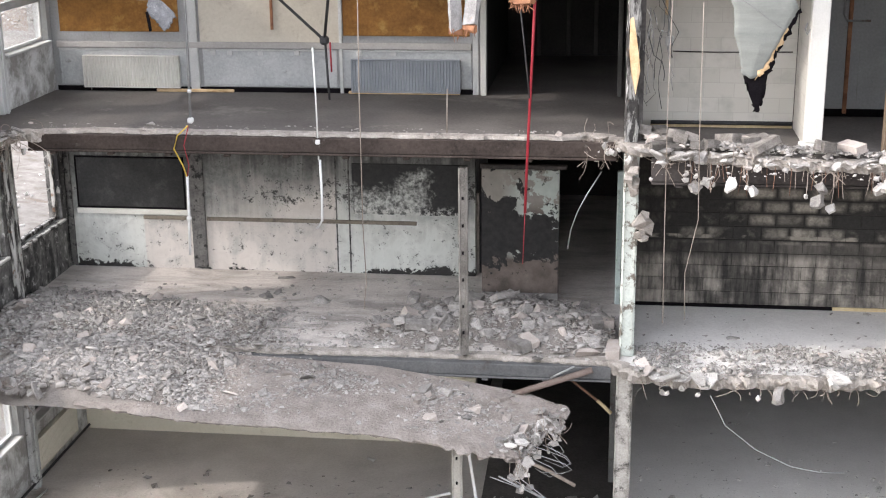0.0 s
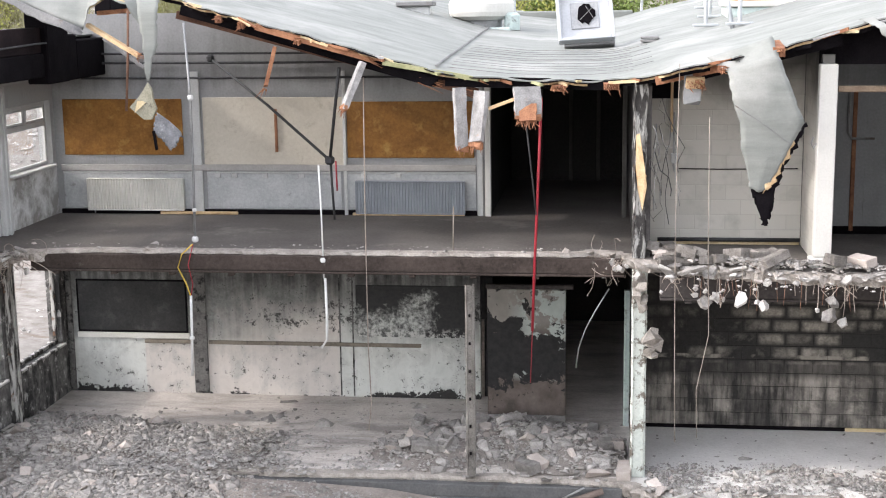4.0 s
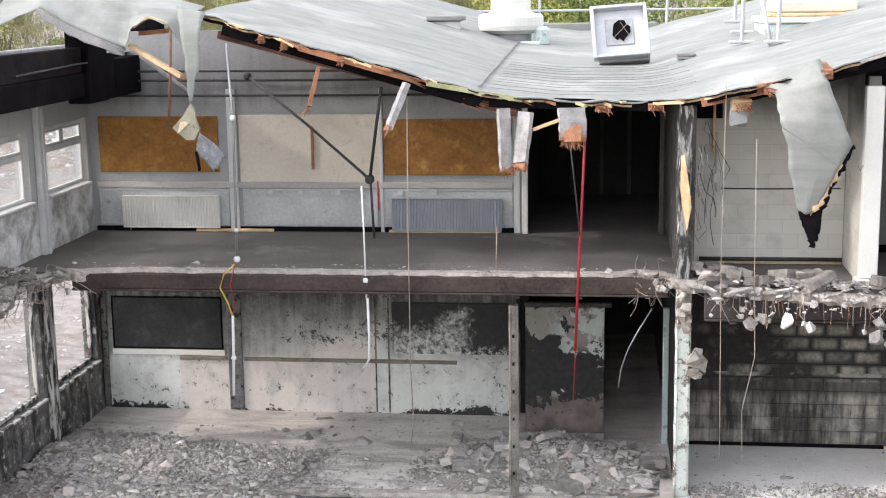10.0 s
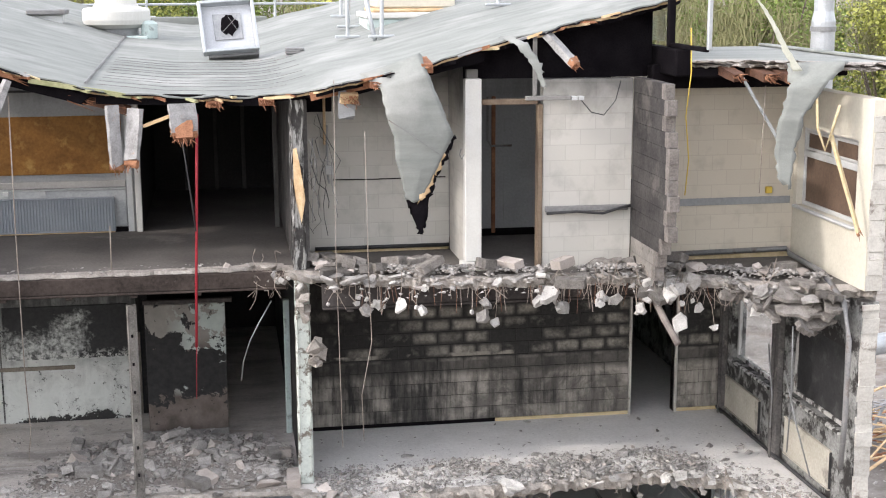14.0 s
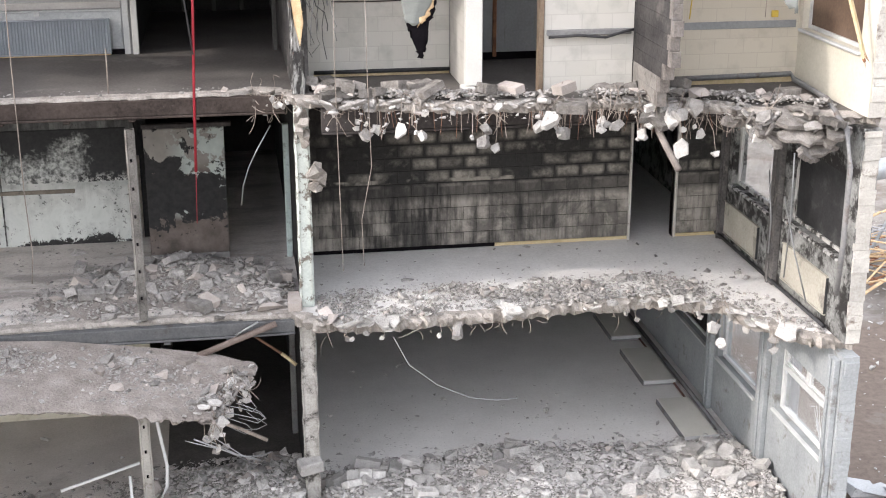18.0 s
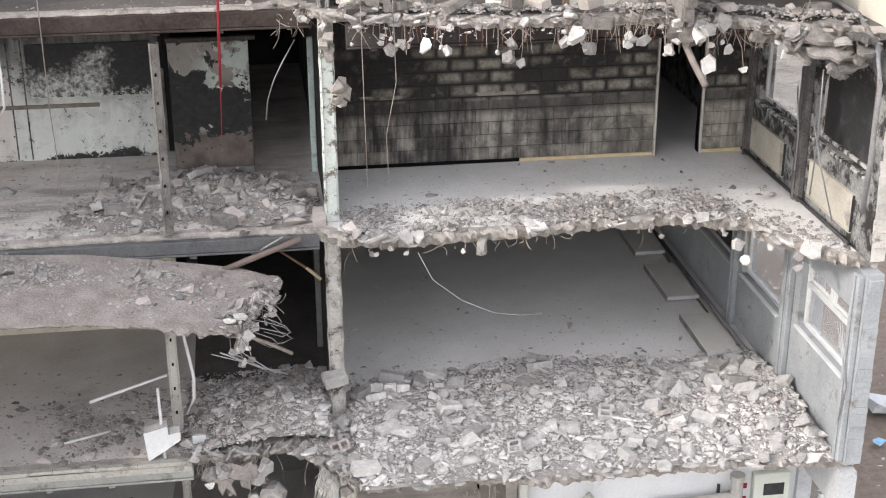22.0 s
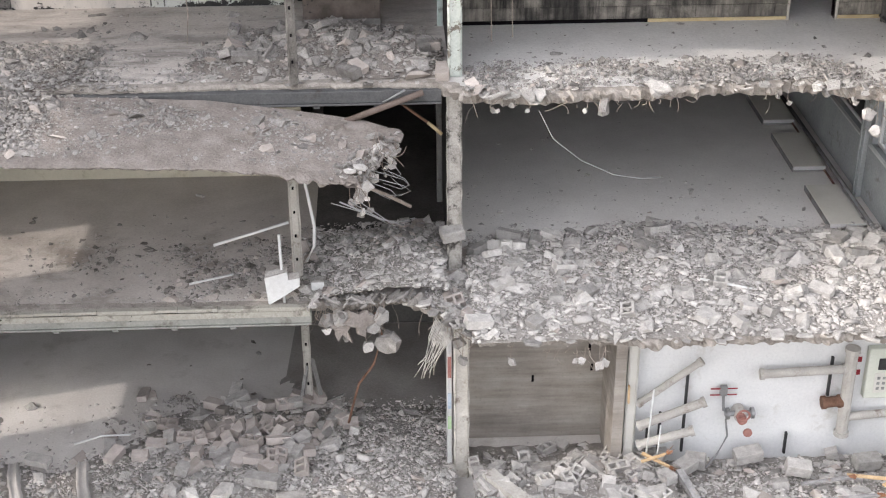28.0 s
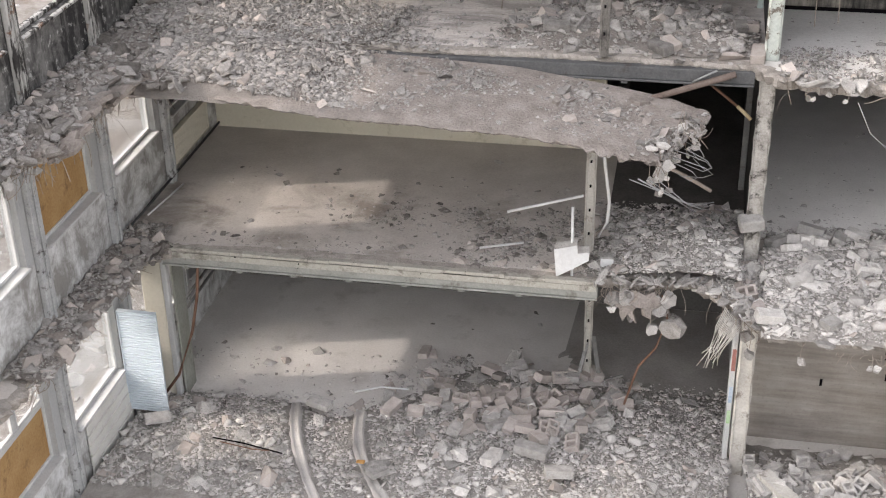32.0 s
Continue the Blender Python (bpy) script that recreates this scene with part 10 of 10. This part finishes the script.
tube_thing("white_tube", [(3.66, -4.08, 0.2), (4.1, -3.95, 0.27), (4.59, -3.89, 0.24)], 0.018, WHITEPLASTIC, "white plastic tube lying on the rubble", "tube")
tube_thing("dark_branch", [(1.75, -6.03, 0.4), (2.3, -6.12, 0.42), (3.02, -6.28, 0.42)], 0.013, CHAR, "thin charred batten lying on the rubble", "batten")
tube_thing("dark_branch", [(1.9, -6.12, 0.4), (2.5, -6.24, 0.41), (2.8, -6.24, 0.42)], 0.01, RUST, "thin rusty rod lying on the rubble", "rod")
for i, (x, y, z, a, sx, sy, sz) in enumerate(((0.64, -5.68, 0.42, 30, 0.42, 0.2, 0.1), (3.15, -4.53, 0.22, -15, 0.42, 0.22, 0.12), (4.68, -6.56, 0.5, 50, 0.32, 0.22, 0.1), (7.0, -5.6, 0.5, -10, 0.55, 0.24, 0.16), (6.4, -5.9, 0.5, 70, 0.4, 0.22, 0.14), (7.5, -6.1, 0.5, 15, 0.44, 0.22, 0.14))):
    ob = tagged(new("loose_block", PINK_MESH[1]), "pale broken building block lying on the rubble", "block", "loose blocks")
    ob.matrix_basis = pose(x, y, z, 6 - 3 * i, 5, a) @ Matrix.Diagonal((sx, sy, sz, 1))
solid("orange_scrap", G().add(*ROCKS[6], m=pose(4.32, -6.27, 0.42) @ Matrix.Diagonal((0.16, 0.12, 0.08, 1))), mottled("orange_scrap", (0.4, 0.2, 0.06), (0.55, 0.32, 0.12), 5, 40), "small orange scrap in the rubble", "scrap")
for i, (a, b) in enumerate((((7.45, -2.75, 0.0), (7.6, -2.62, 0.75)), ((7.85, -2.75, 0.0), (7.68, -2.6, 0.9)), ((7.95, -2.7, 0.02), (8.3, -2.9, 0.3)))):
    plank("leaning_board", a, b, 0.09, 0.03, SHADEWALL if i else GREYTIMBER, "dull grey board leaning at the post", splinter=0, seed=610 + i)
heap("gravel_pile", "small pile of dark gravel on the floor", (4.9, 5.6, -2.8, -2.3), lambda x, y: 0.06 * math.exp(-(((x - 5.25) / 0.2) ** 2 + ((y + 2.55) / 0.14) ** 2)), flat(Z0), 6, 260, (0.06, 0.12), (0.015, 0.06), seed=64, body=False, sooty=2, dense=lambda x, y: math.exp(-(((x - 5.25) / 0.2) ** 2 + ((y + 2.55) / 0.14) ** 2)))
for i in range(26):
    rb = random.Random(640 + i)
    x, y, zz = (rb.uniform(0.8, 7.0), rb.uniform(-4.0, -0.6), Z0) if i % 2 else (rb.uniform(1.0, 7.0), rb.uniform(-4.0, -0.5), Z1)
    ob = tagged(new("floor_scrap", GRIME_MESH[rb.randrange(16)] if i % 3 else ROCK_MESH[rb.randrange(16)]), "small scrap of debris on the dusty floor", "scrap", "floor scraps")
    s = rb.uniform(0.05, 0.13)
    ob.matrix_basis = Matrix.Translation((x, y, zz + 0.15 * s)) @ turn(rb, 0.1) @ Matrix.Diagonal((s * 1.5, s, 0.5 * s, 1))

# ---- woods ----
def wood(name, label, spots, mat, twig=False, seed=0, per=950):
    """A far wood of many crowns: thousands of small leaves, or of twigs."""
    r = np.random.RandomState(seed)
    quads = []
    for x, y, z, h, w_ in spots:
        k = 60
        cl = r.normal(0, 1, (k, 3))
        cl /= np.maximum(np.linalg.norm(cl, axis=1, keepdims=True), 1e-6)
        cl *= r.uniform(0.35, 1.0, (k, 1)) ** 0.5 * (w_ * 0.5, w_ * 0.5, h * 0.42)
        cl += (x, y, z + h * 0.58)
        c = cl[r.randint(k, size=per)] + r.normal(0, 1, (per, 3)) * (w_ * 0.085, w_ * 0.085, h * 0.05)
        if twig:
            a = r.normal(0, 1, (per, 3)) * (0.35, 0.35, 1.0)
            a /= np.linalg.norm(a, axis=1, keepdims=True)
            a *= r.uniform(0.25, 0.75, (per, 1))
            b = np.cross(a, r.normal(0, 1, (per, 3)))
            b /= np.maximum(np.linalg.norm(b, axis=1, keepdims=True), 1e-6)
            b *= 0.02
        else:
            a = r.normal(0, 1, (per, 3))
            a /= np.linalg.norm(a, axis=1, keepdims=True)
            b = np.cross(a, r.normal(0, 1, (per, 3)))
            b /= np.maximum(np.linalg.norm(b, axis=1, keepdims=True), 1e-6)
            s = r.uniform(0.04, 0.1, (per, 1))
            a, b = a * s, b * s
        quads.append(np.stack([c - a - b, c + a - b, c + a + b, c - a + b], 1))
    q = np.concatenate(quads).reshape(-1, 3)
    me = bpy.data.meshes.new(name)
    n = len(q)
    me.vertices.add(n)
    me.vertices.foreach_set("co", q.ravel())
    me.loops.add(n)
    me.loops.foreach_set("vertex_index", np.arange(n))
    me.polygons.add(n // 4)
    me.polygons.foreach_set("loop_start", np.arange(0, n, 4))
    me.update(calc_edges=True)
    me.materials.append(mat)
    tagged(new(name, me), label, "wood", kind="stuff")


rt = random.Random(5)
green, yellow, brown, trunks = [], [], [], G()
for i in range(150):
    yaw = radians(rt.uniform(-62, 48))
    dist = rt.uniform(150, 200) if yaw > radians(14) else rt.uniform(92, 150) if yaw > radians(-12) else rt.uniform(84, 140)
    x, y = 9.2 - math.sin(yaw) * dist, -23 + math.cos(yaw) * dist
    z, h, w_ = ground_height(x, y), rt.uniform(12, 19), rt.uniform(6.5, 11)
    kind = rt.random()
    if yaw > radians(20):
        (yellow if kind < 0.6 else brown).append((x, y, z, h, w_))
    elif yaw > radians(4):
        (brown if kind < 0.75 else yellow).append((x, y, z, h, w_))
    elif yaw > radians(-14):
        (brown if kind < 0.3 else yellow if kind < 0.55 else green).append((x, y, z, h, w_))
    else:
        (brown if kind < 0.38 else yellow if kind < 0.5 else green).append((x, y, z, h, w_))
    for k in range(4):
        a = rt.uniform(0, math.tau)
        trunks.tube([(x, y, z), (x + 0.1 * math.cos(a) * w_, y + 0.1 * math.sin(a) * w_, z + 0.45 * h), (x + 0.34 * math.cos(a) * w_, y + 0.34 * math.sin(a) * w_, z + rt.uniform(0.7, 0.92) * h)], 0.16, 5, 0.03)
wood("woodland_green", "wooded bank in fresh green spring leaf", green, LEAF_GREEN, seed=1, per=6500)
wood("woodland_yellow", "wood of yellow-green budding trees", yellow, LEAF_YELLOW, seed=2, per=6500)
wood("woodland_brown", "wood of bare brown twiggy trees", brown, LEAF_BROWN, True, seed=3, per=4500)
under = [(9.2 - math.sin(radians(a)) * d, -23 + math.cos(radians(a)) * d, 0.0, rt.uniform(4, 8), rt.uniform(7, 11)) for a in range(-62, 50, 3) for d in ((rt.uniform(150, 165), rt.uniform(165, 185)) if a > 13 else (rt.uniform(88, 100), rt.uniform(105, 125)))]
wood("undergrowth", "low scrub under the far trees", [(x, y, ground_height(x, y) - 1.0, h, w_) for x, y, z, h, w_ in under], LEAF_GREEN, seed=4, per=4000)
tagged(new("tree_trunks", trunks.mesh("tree_trunks", BARK)), "grey-brown trunks and limbs of the far wood", "wood", kind="stuff")

# ---- blocks of the sooty wall, laid last ----
bwall = thing("block_wall_second", (13.2, -1.29, Z2), "soot-blackened block wall with pale scrubbed courses", "wall", kind="structure")
BLK = {}


def laid(x0, x1, z):
    w_ = round(x1 - x0, 3)
    if w_ not in BLK:
        BLK[w_] = G().box(0.002, w_ - 0.003, -0.014, 0.0, 0.002, 0.222, 0.004).mesh("block", SOOTBLOCK)
    ob = hang(new("block", BLK[w_]), bwall)
    ob.matrix_basis = Matrix.Translation((x0, -1.273 - 0.003 * random.random(), z))


for r in range(13):
    z = Z2 + 0.06 + 0.225 * r
    for a, b in ((10.36, 16.0), (16.79, 17.62)) if z < 8.7 else ((10.36, 17.62),):
        x = a - (0.225 if r % 2 else 0)
        while x < b - 0.02:
            x0, x1 = max(x, a), min(x + 0.45, b)
            if x1 - x0 > 0.04:
                laid(x0, x1, z)
            x += 0.45
solid("block_wall_base", G().box(10.36, 13.6, -1.3, -1.273, Z2, Z2 + 0.058, 0.005), CHAR, "burnt black strip at the wall foot", "trim", "structure")
solid("block_wall_base_ochre", G().box(13.6, 15.99, -1.3, -1.273, Z2, Z2 + 0.058, 0.005).box(16.8, 17.62, -1.3, -1.273, Z2, Z2 + 0.058, 0.005), FOAM, "ochre strip at the wall foot", "trim", "structure")
solid("door_lining", G().box(15.96, 16.0, -1.34, -1.1, Z2, 8.72, 0.006).box(16.79, 16.83, -1.34, -1.1, Z2, 8.72, 0.006), COLUMN, "grey door lining in the block wall", "door frame")
